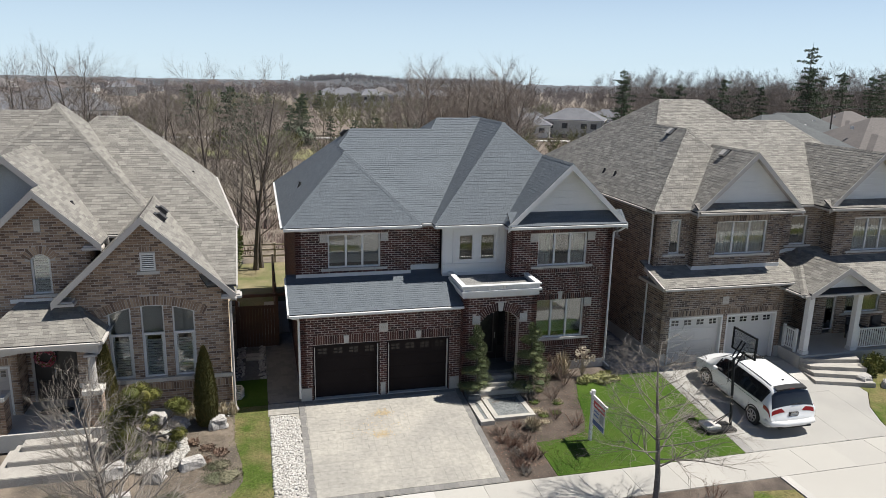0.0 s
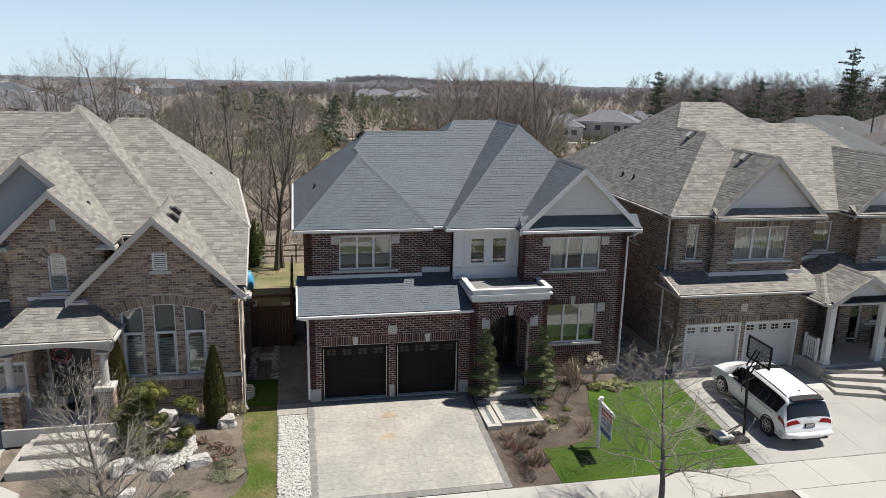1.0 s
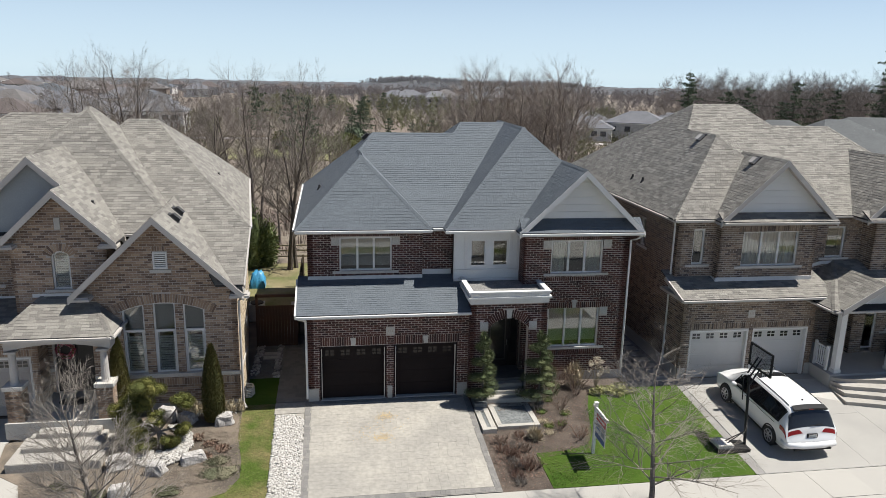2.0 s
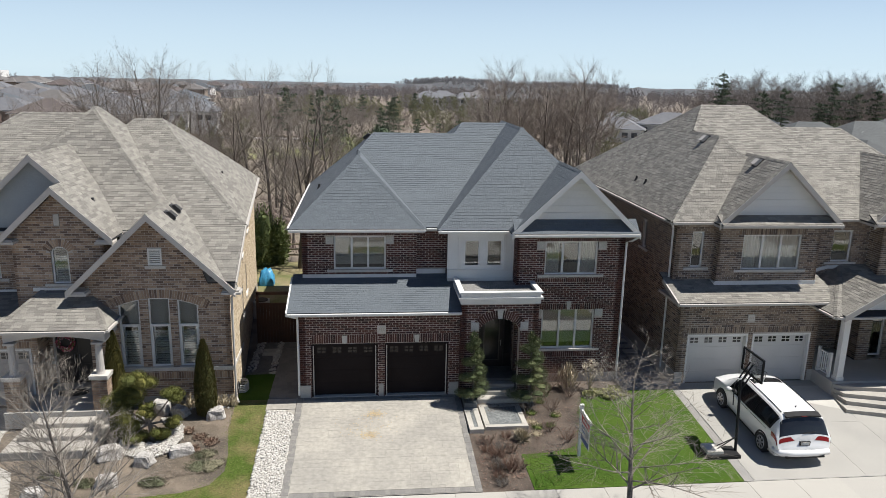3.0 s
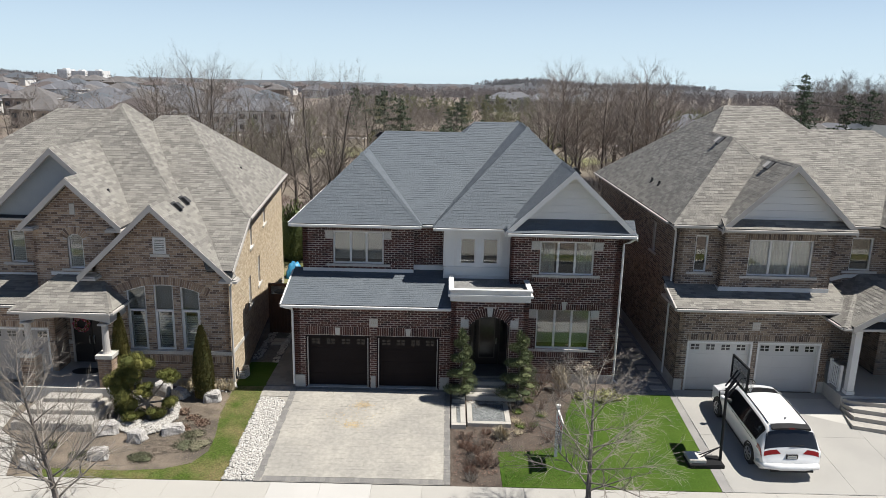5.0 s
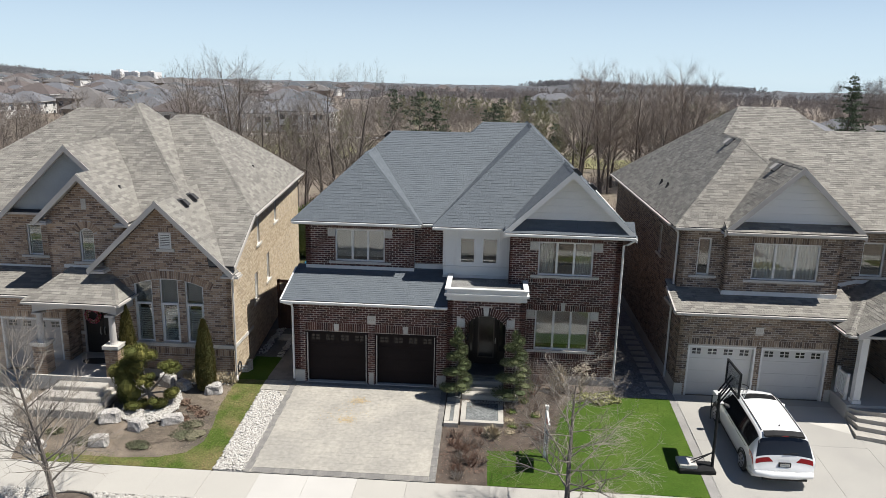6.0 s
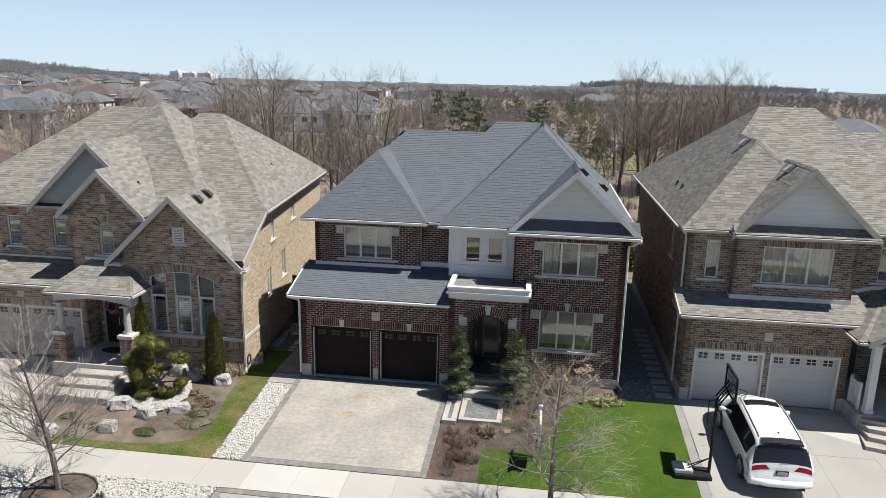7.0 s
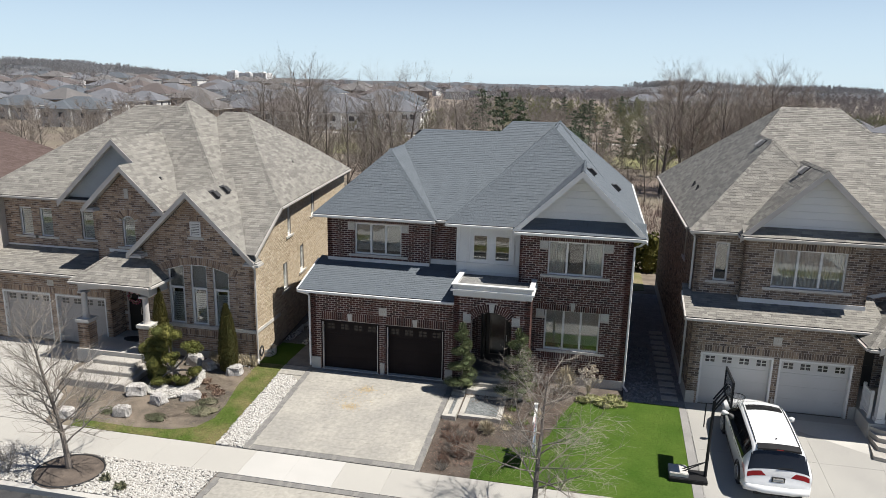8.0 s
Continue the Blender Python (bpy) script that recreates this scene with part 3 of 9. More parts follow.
# ---- the dark red brick house ----
def red_house():
    h = thing("house", "two-storey dark red brick house with slate-grey hip roof and white gable", "house")
    F = lambda y: Frame((0, y, 0))
    red, mo = M["brick_red"], M["mortar_dark"]
    # garage front
    f = F(25.85)
    doors = [Hole(1.7, 4.25, 0.1, 2.33), Hole(4.53, 7.02, 0.1, 2.33)]
    wall(h, f, 1.26, 7.46, 0.1, 3.6, doors + [Hole(4.23, 4.57, 2.76, 3.04)], red, mo, bands=[soldier(1.72, 4.25, 2.34, 2.72), soldier(4.54, 7.1, 2.34, 2.72)], near=(1.26, 7.46, 2.73, 3.5))
    for a, b in ((1.7, 4.25), (4.53, 7.02)):
        garage_door(h, f, a + 0.07, b - 0.07, 0.1, 2.25, M["door_dark"], M["door_light"], "closed dark brown sectional garage door")
        m = (a + b) / 2
        stone_block(h, f, m - 0.11, m + 0.11, 2.36, 2.66, "keystone", 0.03, 0.03)
    for a, b in ((1.26, 1.64), (4.31, 4.47), (7.08, 7.45)):
        part("footing", Shape().box(a - 0.012, b + 0.012, -0.1, 0.03, 0.05, 0.62, f), M["concrete"], h, "grey concrete footing block")
    plate = part("address_plate", Shape().box(4.23, 4.57, -0.1, 0.02, 2.76, 3.04, f), M["stone"], h, "pale stone address plate")
    for i in range(3):
        part("bar", Shape().box(4.3 + 0.075 * i, 4.35 + 0.075 * i, 0.02, 0.024, 2.85, 2.95, f), M["mortar"], plate)
    side = Frame((1.26, 0, 0), (0, 1, 0), (-1, 0, 0))
    wall(h, side, 25.85, 41.2, 0.1, 6.35, [], red, mo, sides=lambda z: (25.85 if z < 3.68 else 27.93, 41.2))
    # upper left bay and recess
    f = F(27.93)
    wall(h, f, 1.26, 5.87, 4.0, 6.4, [Hole(2.52, 4.62, 4.74, 6.12), Hole(2.2, 2.52, 5.8, 6.12), Hole(4.62, 4.94, 5.8, 6.12)], red, mo, bands=[soldier(2.2, 4.94, 6.12, 6.36)])
    window(h, f, 2.52, 4.62, 4.74, 6.12, 3, "blind")
    stone_block(h, f, 2.21, 2.51, 5.81, 6.11)
    stone_block(h, f, 4.63, 4.93, 5.81, 6.11)
    part("flashing", Shape().box(1.26, 5.87, 0, 0.03, 4.36, 4.54, f), M["trim"], h, "white metal flashing")
    f = F(28.2)
    wall(h, f, 5.87, 7.15, 4.0, 6.4, [], red, mo)
    part("flashing", Shape().box(5.87, 7.1, 0, 0.035, 4.42, 4.68, f), M["trim"], h, "white metal flashing")
    part("wall", Shape().box(5.78, 5.868, 27.95, 28.2, 4.0, 6.4), mo, h)
    # white panelled wall over the porch
    f = F(27.6)
    s = Shape()
    for a, b in cut([(7.12, 9.84)], [(7.77, 8.45), (8.69, 9.38)]):
        s.box(a, b, -0.2, 0, 4.0, 6.5, f)
    s.box(7.77, 9.38, -0.2, -0.004, 4.0, 4.9, f)
    s.box(7.77, 9.38, -0.2, -0.004, 6.04, 6.5, f)
    part("panel_wall", s, M["siding"], h, "white panelled wall")
    for u in (7.16, 7.60, 9.48, 9.78):
        part("batten", Shape().box(u - 0.06, u + 0.06, 0, 0.045, 4.82, 6.36, f), M["trim"], h)
    for a, b in ((4.3, 4.42), (4.72, 4.8), (6.36, 6.5)):
        part("batten", Shape().box(7.11, 9.84, 0, 0.05, a, b, f), M["trim"], h)
    for a, b in ((7.77, 8.45), (8.69, 9.38)):
        window(h, f, a, b, 4.9, 6.04, 1, "room", sill=False, setback=0.0, deep_frame=0.07)
    # right wall
    f = F(26.87)
    holes = [Hole(10.97, 13.15, 4.74, 6.12), Hole(10.62, 10.97, 5.8, 6.12), Hole(13.15, 13.5, 5.8, 6.12),
             Hole(10.97, 13.18, 1.56, 3.28), Hole(10.6, 10.97, 2.95, 3.28), Hole(13.18, 13.53, 2.95, 3.28)]
    wall(h, f, 9.84, 14.25, 0.1, 6.4, holes, red, mo, near=(10.6, 13.6, 3.7, 4.6),
         bands=[soldier(10.62, 13.5, 6.12, 6.36), soldier(10.62, 13.5, 4.38, 4.62), soldier(10.6, 13.53, 3.29, 3.53), soldier(10.97, 13.18, 1.2, 1.44)])
    window(h, f, 10.97, 13.15, 4.74, 6.12, 3, "curtain")
    window(h, f, 10.97, 13.18, 1.56, 3.28, 3, "blind")
    for u in (10.63, 13.16):
        stone_block(h, f, u, u + 0.33, 5.81, 6.11)
    for u in (10.61, 13.19):
        stone_block(h, f, u, u + 0.33, 2.96, 3.27)
    stone_block(h, f, 11.97, 12.17, 3.27, 3.6, "keystone", 0.03, 0.03)
    part("footing", Shape().box(10.5, 14.27, -0.2, 0.02, 0.0, 0.45, f), M["concrete"], h, "grey concrete footing")
    side = Frame((14.25, 0, 0), (0, 1, 0), (1, 0, 0))
    wall(h, side, 26.87, 41.2, 0.1, 6.4, [], red, mo)
    wall(h, Frame((9.84, 0, 0), (0, 1, 0), (-1, 0, 0)), 26.87, 27.6, 4.0, 6.4, [], red, mo, deep=0.1)
    part("rear_wall", Shape().box(1.26, 14.25, 41.0, 41.2, 0.0, 6.4), mo, h)
    part("floor_slab", Shape().box(1.5, 14.0, 28.6, 41.0, 3.2, 3.4), M["room"], h)
    # porch
    f = F(25.47)
    arch = Hole(8.16, 9.77, 0.1, 2.98, 0.42)
    wall(h, f, 7.46, 10.48, 0.1, 4.0, [arch, Hole(7.83, 8.155, 2.93, 3.26), Hole(9.775, 10.1, 2.93, 3.26)], red, mo, bands=[arch_band(arch, 0.33)], deep=0.3, near=(7.46, 10.48, 0.4, 2.5))
    stone_block(h, f, 7.84, 8.15, 2.94, 3.25)
    stone_block(h, f, 9.78, 10.09, 2.94, 3.25)
    stone_block(h, f, 8.85, 9.09, 3.39, 3.75, "keystone", 0.04, 0.04)
    wall(h, Frame((7.46, 0, 0), (0, 1, 0), (-1, 0, 0)), 25.47, 27.6, 0.1, 4.0, [], red, mo, deep=0.2)
    wall(h, Frame((10.48, 0, 0), (0, 1, 0), (1, 0, 0)), 25.47, 26.87, 0.1, 4.0, [], red, mo, deep=0.2)
    s = Shape()
    s.box(7.41, 10.53, 25.41, 27.6, 4.0, 4.2)
    s.box(7.33, 10.61, 25.31, 27.6, 4.2, 4.28)
    s.box(7.41, 7.51, 25.39, 27.59, 4.28, 4.43)
    s.box(10.43, 10.53, 25.39, 26.86, 4.28, 4.43)
    s.box(7.51, 10.43, 25.39, 25.49, 4.28, 4.43)
    s.box(7.35, 7.55, 25.33, 27.585, 4.43, 4.49)
    s.box(10.39, 10.59, 25.33, 26.855, 4.43, 4.49)
    s.box(7.55, 10.39, 25.33, 25.53, 4.43, 4.49)
    for i in range(24):
        u = 7.44 + i * 0.131
        s.box(u, u + 0.06, 25.34, 25.39, 4.35, 4.43)
    part("cornice", s, M["trim"], h, "white moulded cornice round a flat roof")
    part("flat_roof", Shape().box(7.52, 10.42, 25.5, 27.62, 4.1, 4.31), M["gravel"], h, "gravelled flat porch roof")
    part("porch_ceiling", Shape().box(7.66, 10.28, 25.78, 27.4, 3.72, 3.78), M["trim"], h)
    part("porch_floor", Shape().box(7.66, 10.28, 26.1, 27.8, 0.0, 0.62), M["porch_shade"], h, "dark stone porch floor")
    wall(h, Frame((0, 27.4, 0)), 7.66, 10.28, 0.6, 3.75, [Hole(8.28, 9.87, 0.6, 2.95)], red, mo, deep=0.1, name="porch_wall")
    part("door_backing", Shape().box(8.25, 9.9, 27.5, 27.56, 0.6, 3.0), M["entry_door"], h)
    # entrance
    f = F(27.4)
    d = part("entry_door", Shape().box(8.53, 9.48, 0, 0.05, 0.62, 2.9, f), M["entry_door"], h, "near-black entry door with a glass storm panel")
    s = Shape()
    s.box(8.66, 8.71, 0.05, 0.065, 0.9, 2.75, f).box(9.3, 9.35, 0.05, 0.065, 0.9, 2.75, f)
    s.box(8.71, 9.3, 0.05, 0.065, 0.9, 0.95, f).box(8.71, 9.3, 0.05, 0.065, 2.7, 2.75, f)
    part("frame", s, M["door_frame_grey"], d)
    part("pane", Shape().box(8.71, 9.3, 0.05, 0.056, 0.95, 2.7, f), M["dark_light"], d, "dark reflecting glass")
    part("handle", Shape().box(9.38, 9.41, 0.05, 0.11, 1.55, 1.8, f), M["chrome"], d)
    for a, b in ((8.3, 8.5), (9.51, 9.85)):
        e = part("side_light", Shape().box(a, b, 0, 0.04, 0.62, 2.9, f), M["entry_door"], h, "near-black sidelight panel")
        part("pane", Shape().box(a + 0.05, b - 0.07, 0.04, 0.046, 1.2, 2.75, f), M["dark_light"], e)
    # roofs
    S = 0.965
    roof(h, [
        dict(x=(0.8, 14.7), y=(27.75, 39.6), z=6.52, slope=dict(left=S, right=S, front=0.553, back=0.553), gutter=("left", "front")),
        dict(x=(4.6, 14.7), y=(27.75, 41.3), z=6.52, slope=dict(left=S, right=S, front=0.553, back=0.553), gutter=("right",)),
        dict(x=(0.8, 6.2), y=(27.45, 33.0), z=6.52, slope=dict(left=S, right=S, front=0.96), gutter=("front",)),
        dict(x=(6.68, 14.71), y=(27.17, 36.0), z=6.52, slope=dict(left=0.94, right=0.94, front=0.97), gutter=("front",)),
        dict(x=(9.52, 14.74), y=(26.5, 30.5), z=6.53, slope=dict(left=0.945, right=0.945), rake=True),
    ], M["shingle_slate"], near=(7.3, 11.0, 27.0, 30.0))
    # gable
    s = Shape()
    z0, z1 = 6.7, 8.75
    for i in range(7):
        a = z0 + (z1 - z0) * i / 7
        b = z0 + (z1 - z0) * (i + 1) / 7 - 0.006
        wa, wb = 2.5 * (1 - (a - 6.55) / 2.42), 2.5 * max(1 - (b - 6.55) / 2.42, 0.02)
        s.prism([(12.13 - wa, a), (12.13 + wa, a), (12.13 + wb, b), (12.13 - wb, b)], -0.1, 0.0, F(26.95))
    part("gable_siding", s, M["siding"], h, "white gable siding")
    roof(h, [dict(x=(9.6, 14.66), y=(26.42, 26.96), z=6.53, slope=dict(front=0.9), gutter=("front",))], M["shingle_slate"], cap=False)
    roof(h, [dict(x=(0.86, 7.46), y=(25.45, 28.2), z=3.72, slope=dict(front=0.275), gutter=("front",))], M["shingle_slate"], near=(0.86, 7.46, 25.45, 26.4), cap=False)
    s = Shape()
    s.beam((0.83, 25.42, 3.74), (0.83, 27.93, 4.43), 0.06, 0.16)
    part("rake", s, M["trim"], h)
    downpipe(h, [(14.7, 26.42, 6.44), (14.45, 26.6, 6.2), (14.29, 26.8, 6.1), (14.29, 26.8, 0.3), (14.45, 26.6, 0.15)])
    downpipe(h, [(0.95, 25.4, 3.62), (1.2, 25.7, 3.45), (1.21, 25.78, 3.3), (1.21, 25.78, 0.25)])
    vent_pipe(h, 1.73, 32.24, 7.42)
    box_vent(h, 3.96, 34.06, 9.57, (0.72, 0, -0.69))
    box_vent(h, 12.4, 28.3, 8.74, (-0.69, 0, -0.72))
    box_vent(h, 13.52, 31.46, 7.68, (-0.69, 0, -0.72))
    return h


# ---- the tan brick house ----
def tan_house():
    h = thing("house", "tan-brown brick house with steep gables and weathered tan shingle roof", "house")
    F = lambda y: Frame((0, y, 0))
    br, mo = M["brick_tan"], M["mortar"]
    f = F(25.75)
    slope = 0.96
    sides = lambda z: (max(-6.35, -3.82 - (7.42 - z) / slope), min(-1.25, -3.82 + (7.42 - z) / slope)) if z > 4.4 else (-6.35, -1.25)
    big = Hole(-5.42, -2.3, 1.6, 3.96, 0.34)
    wins = [HeadedHole(a, b, 1.6, big) for a, b in ((-5.27, -4.52), (-4.2, -3.44), (-3.16, -2.42))]
    wall(h, f, -6.35, -1.25, 0.1, 7.4, wins + [Hole(-4.08, -3.58, 5.55, 6.18)], br, mo, sides=sides, bands=[arch_band(big, 0.32), soldier(-6.3, -1.3, 1.1, 1.38), soldier(-4.08, -3.58, 6.18, 6.42)], near=(-5.6, -2.0, 4.45, 5.4))
    for w in wins:
        tall_window(h, f, w, 3.22)
    part("sill_course", Shape().box(-6.35, -1.22, 0, 0.06, 1.42, 1.57, f), M["stone"], h, "pale stone sill course")
    s = Shape()
    for i in range(8):
        s.box(-4.02, -3.64, -0.06, 0.01, 5.6 + i * 0.07, 5.645 + i * 0.07, f)
    s.box(-4.08, -4.02, -0.08, 0.03, 5.55, 6.18, f).box(-3.64, -3.58, -0.08, 0.03, 5.55, 6.18, f).box(-4.02, -3.64, -0.08, 0.03, 6.13, 6.18, f).box(-4.02, -3.64, -0.08, 0.03, 5.55, 5.6, f)
    part("gable_vent", s, M["trim"], h, "white louvred gable vent")
    stone_block(h, f, -4.2, -3.46, 5.42, 5.53, "vent_sill", 0.05)
    part("footing", Shape().box(-6.36, -1.23, -0.2, 0.02, 0.0, 0.38, f), M["concrete"], h, "grey concrete footing")
    # right side wall
    side = Frame((-1.25, 0, 0), (0, 1, 0), (1, 0, 0))
    top = lambda z: (25.75 if z < 4.95 else 25.75 + (z - 4.95) / 0.68, 40.8)
    sw = [Hole(29.7, 30.2, 4.88, 6.2), Hole(33.6, 34.2, 5.1, 6.3), Hole(28.9, 29.5, 2.4, 3.7), Hole(31.5, 32.1, 2.65, 3.95)]
    # Side wall takes the tan brick lightened for sun.
    wall(h, side, 25.75, 40.8, 0.1, 6.45, sw, M["brick_tan_sunlit"], mo, sides=top)
    for w in sw:
        window(h, side, w.u0, w.u1, w.z0, w.z1, 1, "room")
    part("sill_course", Shape().box(25.75, 28.2, 0, 0.05, 1.42, 1.57, side), M["stone"], h, "pale stone sill course")
    part("footing", Shape().box(25.75, 40.8, -0.1, 0.02, 0.0, 0.4, side), M["concrete"], h, "grey concrete footing")
    # second gable, over the porch
    f = F(26.1)
    sides2 = lambda z: (max(-8.87, -7.18 - (8.2 - z) / 0.94), min(-5.7, -7.18 + (8.2 - z) / 0.94)) if z > 6.0 else (-8.87, -5.7)
    w = Hole(-7.57, -6.95, 4.78, 6.0, 0.18)
    wall(h, f, -8.87, -5.7, 0.1, 8.1, [w, Hole(-7.36, -7.14, 6.95, 7.38), Hole(-8.3, -6.3, 0.1, 2.95)], br, mo, sides=sides2, bands=[arch_band(w, 0.28)], near=(-8.8, -5.8, 6.3, 7.4))
    window(h, f, w.u0, w.u1, w.z0, w.z1, 1, "shutter", rise=w.rise)
    stone_block(h, f, -7.35, -7.15, 6.96, 7.37, "gable_stone")
    wall(h, Frame((-8.87, 0, 0), (0, 1, 0), (-1, 0, 0)), 26.1, 27.3, 3.6, 6.5, [], br, mo, deep=0.1)
    wall(h, Frame((-5.7, 0, 0), (0, 1, 0), (1, 0, 0)), 26.1, 28.5, 4.4, 6.6, [], br, mo, deep=0.1)
    part("flashing", Shape().box(-8.3, -5.9, 0, 0.03, 4.5, 4.64, f), M["trim"], h, "white metal flashing")
    # upper left wall
    f = F(27.3)
    ws = [Hole(-13.86, -13.19, 4.65, 6.0), Hole(-12.78, -12.11, 4.65, 6.0), Hole(-10.58, -9.92, 4.65, 6.0)]
    wall(h, f, -14.85, -8.87, 3.5, 6.45, ws, br, mo)
    for w in ws:
        window(h, f, w.u0, w.u1, w.z0, w.z1, 1, "shutter")
    part("flashing", Shape().box(-14.85, -8.9, 0, 0.03, 4.05, 4.22, f), M["trim"], h, "white metal flashing")
    # garage
    f = F(25.7)
    wall(h, f, -14.6, -8.2, 0.1, 3.45, [Hole(-13.83, -11.3, 0.1, 2.4), Hole(-11.03, -8.45, 0.1, 2.4), Hole(-11.38, -11.05, 2.78, 3.05)], br, mo, bands=[soldier(-13.9, -11.2, 2.4, 2.68), soldier(-11.1, -8.4, 2.4, 2.68)])
    for a, b in ((-13.83, -11.3), (-11.03, -8.45)):
        garage_door(h, f, a + 0.07, b - 0.07, 0.1, 2.33, M["door_white_shaded"], M["dark_light"], "closed pale taupe sectional garage door")
    plate = part("address_plate", Shape().box(-11.37, -11.06, -0.1, 0.02, 2.79, 3.04, f), M["stone"], h)
    for i in range(3):
        part("bar", Shape().box(-11.31 + 0.075 * i, -11.26 + 0.075 * i, 0.02, 0.024, 2.87, 2.96, f), M["mortar"], plate)
    side = Frame((-14.85, 0, 0), (0, 1, 0), (-1, 0, 0))
    part("side_wall", Shape().box(-14.85, -14.65, 25.7, 40.6, 0.0, 6.45), mo, h)
    wall(h, Frame((-8.2, 0, 0), (0, 1, 0), (1, 0, 0)), 25.7, 26.62, 0.1, 3.45, [], br, mo, deep=0.15, name="garage_side")
    part("rear_wall", Shape().box(-14.85, -1.25, 40.6, 40.8, 0.0, 6.45), mo, h)
    part("floor_slab", Shape().box(-14.6, -1.5, 28.6, 39.0, 3.2, 3.4), M["room"], h)
    # grey gable
    s = Shape()
    z0, z1 = 6.55, 9.3
    for i in range(16):
        a = z0 + (z1 - z0) * i / 16
        b = z0 + (z1 - z0) * (i + 1) / 16
        wa, wb = 2.95 * (1 - (a - 6.5) / 2.85), 2.95 * max(1 - (b - 6.5) / 2.85, 0.02)
        s.add([(-8.25 - wa, 27.07, a), (-8.25 + wa, 27.07, a), (-8.25 + wb, 27.1, b), (-8.25 - wb, 27.1, b), (-8.25 + wa, 27.2, a), (-8.25 - wa, 27.2, a)], [(0, 1, 2, 3), (0, 5, 4, 1)])
    part("gable_siding", s, M["siding_grey"], h, "blue-grey lap siding in the gable")
    # main roof
    roof(h, [
        dict(x=(-10.8, -0.92), y=(27.95, 41.3), z=6.6, slope=dict(left=0.86, right=0.86, front=0.605, back=0.505), gutter=("right",)),
        dict(x=(-15.9, -3.2), y=(26.95, 39.6), z=6.6, slope=dict(left=0.82, right=0.82, front=0.645, back=0.605), gutter=("front",), soffit=False),
        dict(x=(-12.05, -3.4), y=(27.62, 37.2), z=6.6, slope=dict(left=0.985, right=0.985, front=0.94, back=0.94), soffit=False),
        dict(x=(-11.3, -5.2), y=(26.75, 31.2), z=6.5, slope=dict(left=0.955, right=0.955), rake=True, soffit=False),
        dict(x=(-9.13, -5.23), y=(25.65, 29.5), z=6.56, slope=dict(left=0.955, right=0.955), within=(-9.13, -5.23, 25.65, 26.9), rake=True, soffit=False),
        dict(x=(-6.85, -0.93), y=(25.2, 29.6), z=4.72, slope=dict(left=0.955, right=0.955), within=(-6.85, -0.93, 25.2, 25.8), rake=True, soffit=False),
        dict(x=(-6.85, -0.93), y=(25.2, 29.6), z=4.72, slope=dict(left=0.955, right=0.955), within=(-6.85, -1.27, 25.8, 29.6), soffit=False),
    ], M["shingle_tan"], near=(-6.5, -3.0, 27.0, 30.5), trim="fascia_tan")
    # the low front slope that runs on from the main roof
    low = [Vector(p) for p in ((-1.9, 25.25, 5.05), (-0.92, 25.25, 5.05), (-0.92, 27.97, 6.61), (-3.4, 27.97, 6.61))]
    d = Shape().slab([p - Vector((0, 0, 0.012)) for p in low], 0.06)
    lo = part("low_roof", d, M["deck"], h)
    PIECES.append(("shingle", lo, [("front", 0.5735, low, 0)], [], M["shingle_tan"], None, []))
    part("rake", Shape().beam((-0.9, 25.25, 5.02), (-0.9, 28.0, 6.6), 0.05, 0.14), M["fascia_tan"], h)
    for x0, x1, y0, y1, z in ((-6.85, -6.15, 25.2, 25.72, 4.55), (-1.45, -0.75, 25.2, 25.72, 4.55), (-9.25, -8.6, 25.65, 26.08, 6.35), (-5.85, -5.2, 25.65, 26.08, 6.35)):
        part("eave_return", Shape().box(x0, x1, y0, y1, z, z + 0.09).box(x0 + 0.05, x1 - 0.06, y0 + 0.06, y1, z + 0.09, z + 0.15), M["fascia_tan"], h, "pale boxed eave return")
    # porch
    roof(h, [dict(x=(-9.05, -5.25), y=(24.25, 26.6), z=3.62, slope=dict(left=0.9, right=0.9, front=0.5), gutter=("front", "right")),
             dict(x=(-15.1, -8.3), y=(25.3, 27.3), z=3.5, slope=dict(front=0.32), gutter=("front",))], M["shingle_tan"], near=(-8.6, -5.6, 24.25, 25.6), trim="fascia_tan")
    k = 10
    s = Shape().prism([(-8.75 + 3.4 * i / k, 3.12 + 0.22 * (1 - (2 * i / k - 1) ** 2)) for i in range(k + 1)] + [(-5.35, 3.45), (-8.75, 3.45)], -0.1, 0.1, F(24.5))
    part("porch_beam", Shape().box(-8.75, -8.55, 24.6, 26.0, 3.12, 3.45), M["fascia_tan"], h)
    part("porch_beam", Shape().box(-5.55, -5.35, 24.6, 25.74, 3.12, 3.45), M["fascia_tan"], h)
    part("porch_beam", s, M["fascia_tan"], h, "arched pale porch beam")
    for x in (-8.55, -5.62):
        c = part("column", Shape().tube([(x, 24.5, 1.92), (x, 24.5, 2.0), (x, 24.5, 3.0), (x, 24.5, 3.12)], [0.17, 0.14, 0.115, 0.16], 14), M["fascia_tan"], h, "round pale porch column")
        part("capital", Shape().box(x - 0.19, x + 0.19, 24.31, 24.69, 3.06, 3.13), M["fascia_tan"], c)
        part("cap_stone", Shape().box(x - 0.32, x + 0.32, 24.18, 24.82, 1.78, 1.92), M["stone"], c, "pale stone cap")
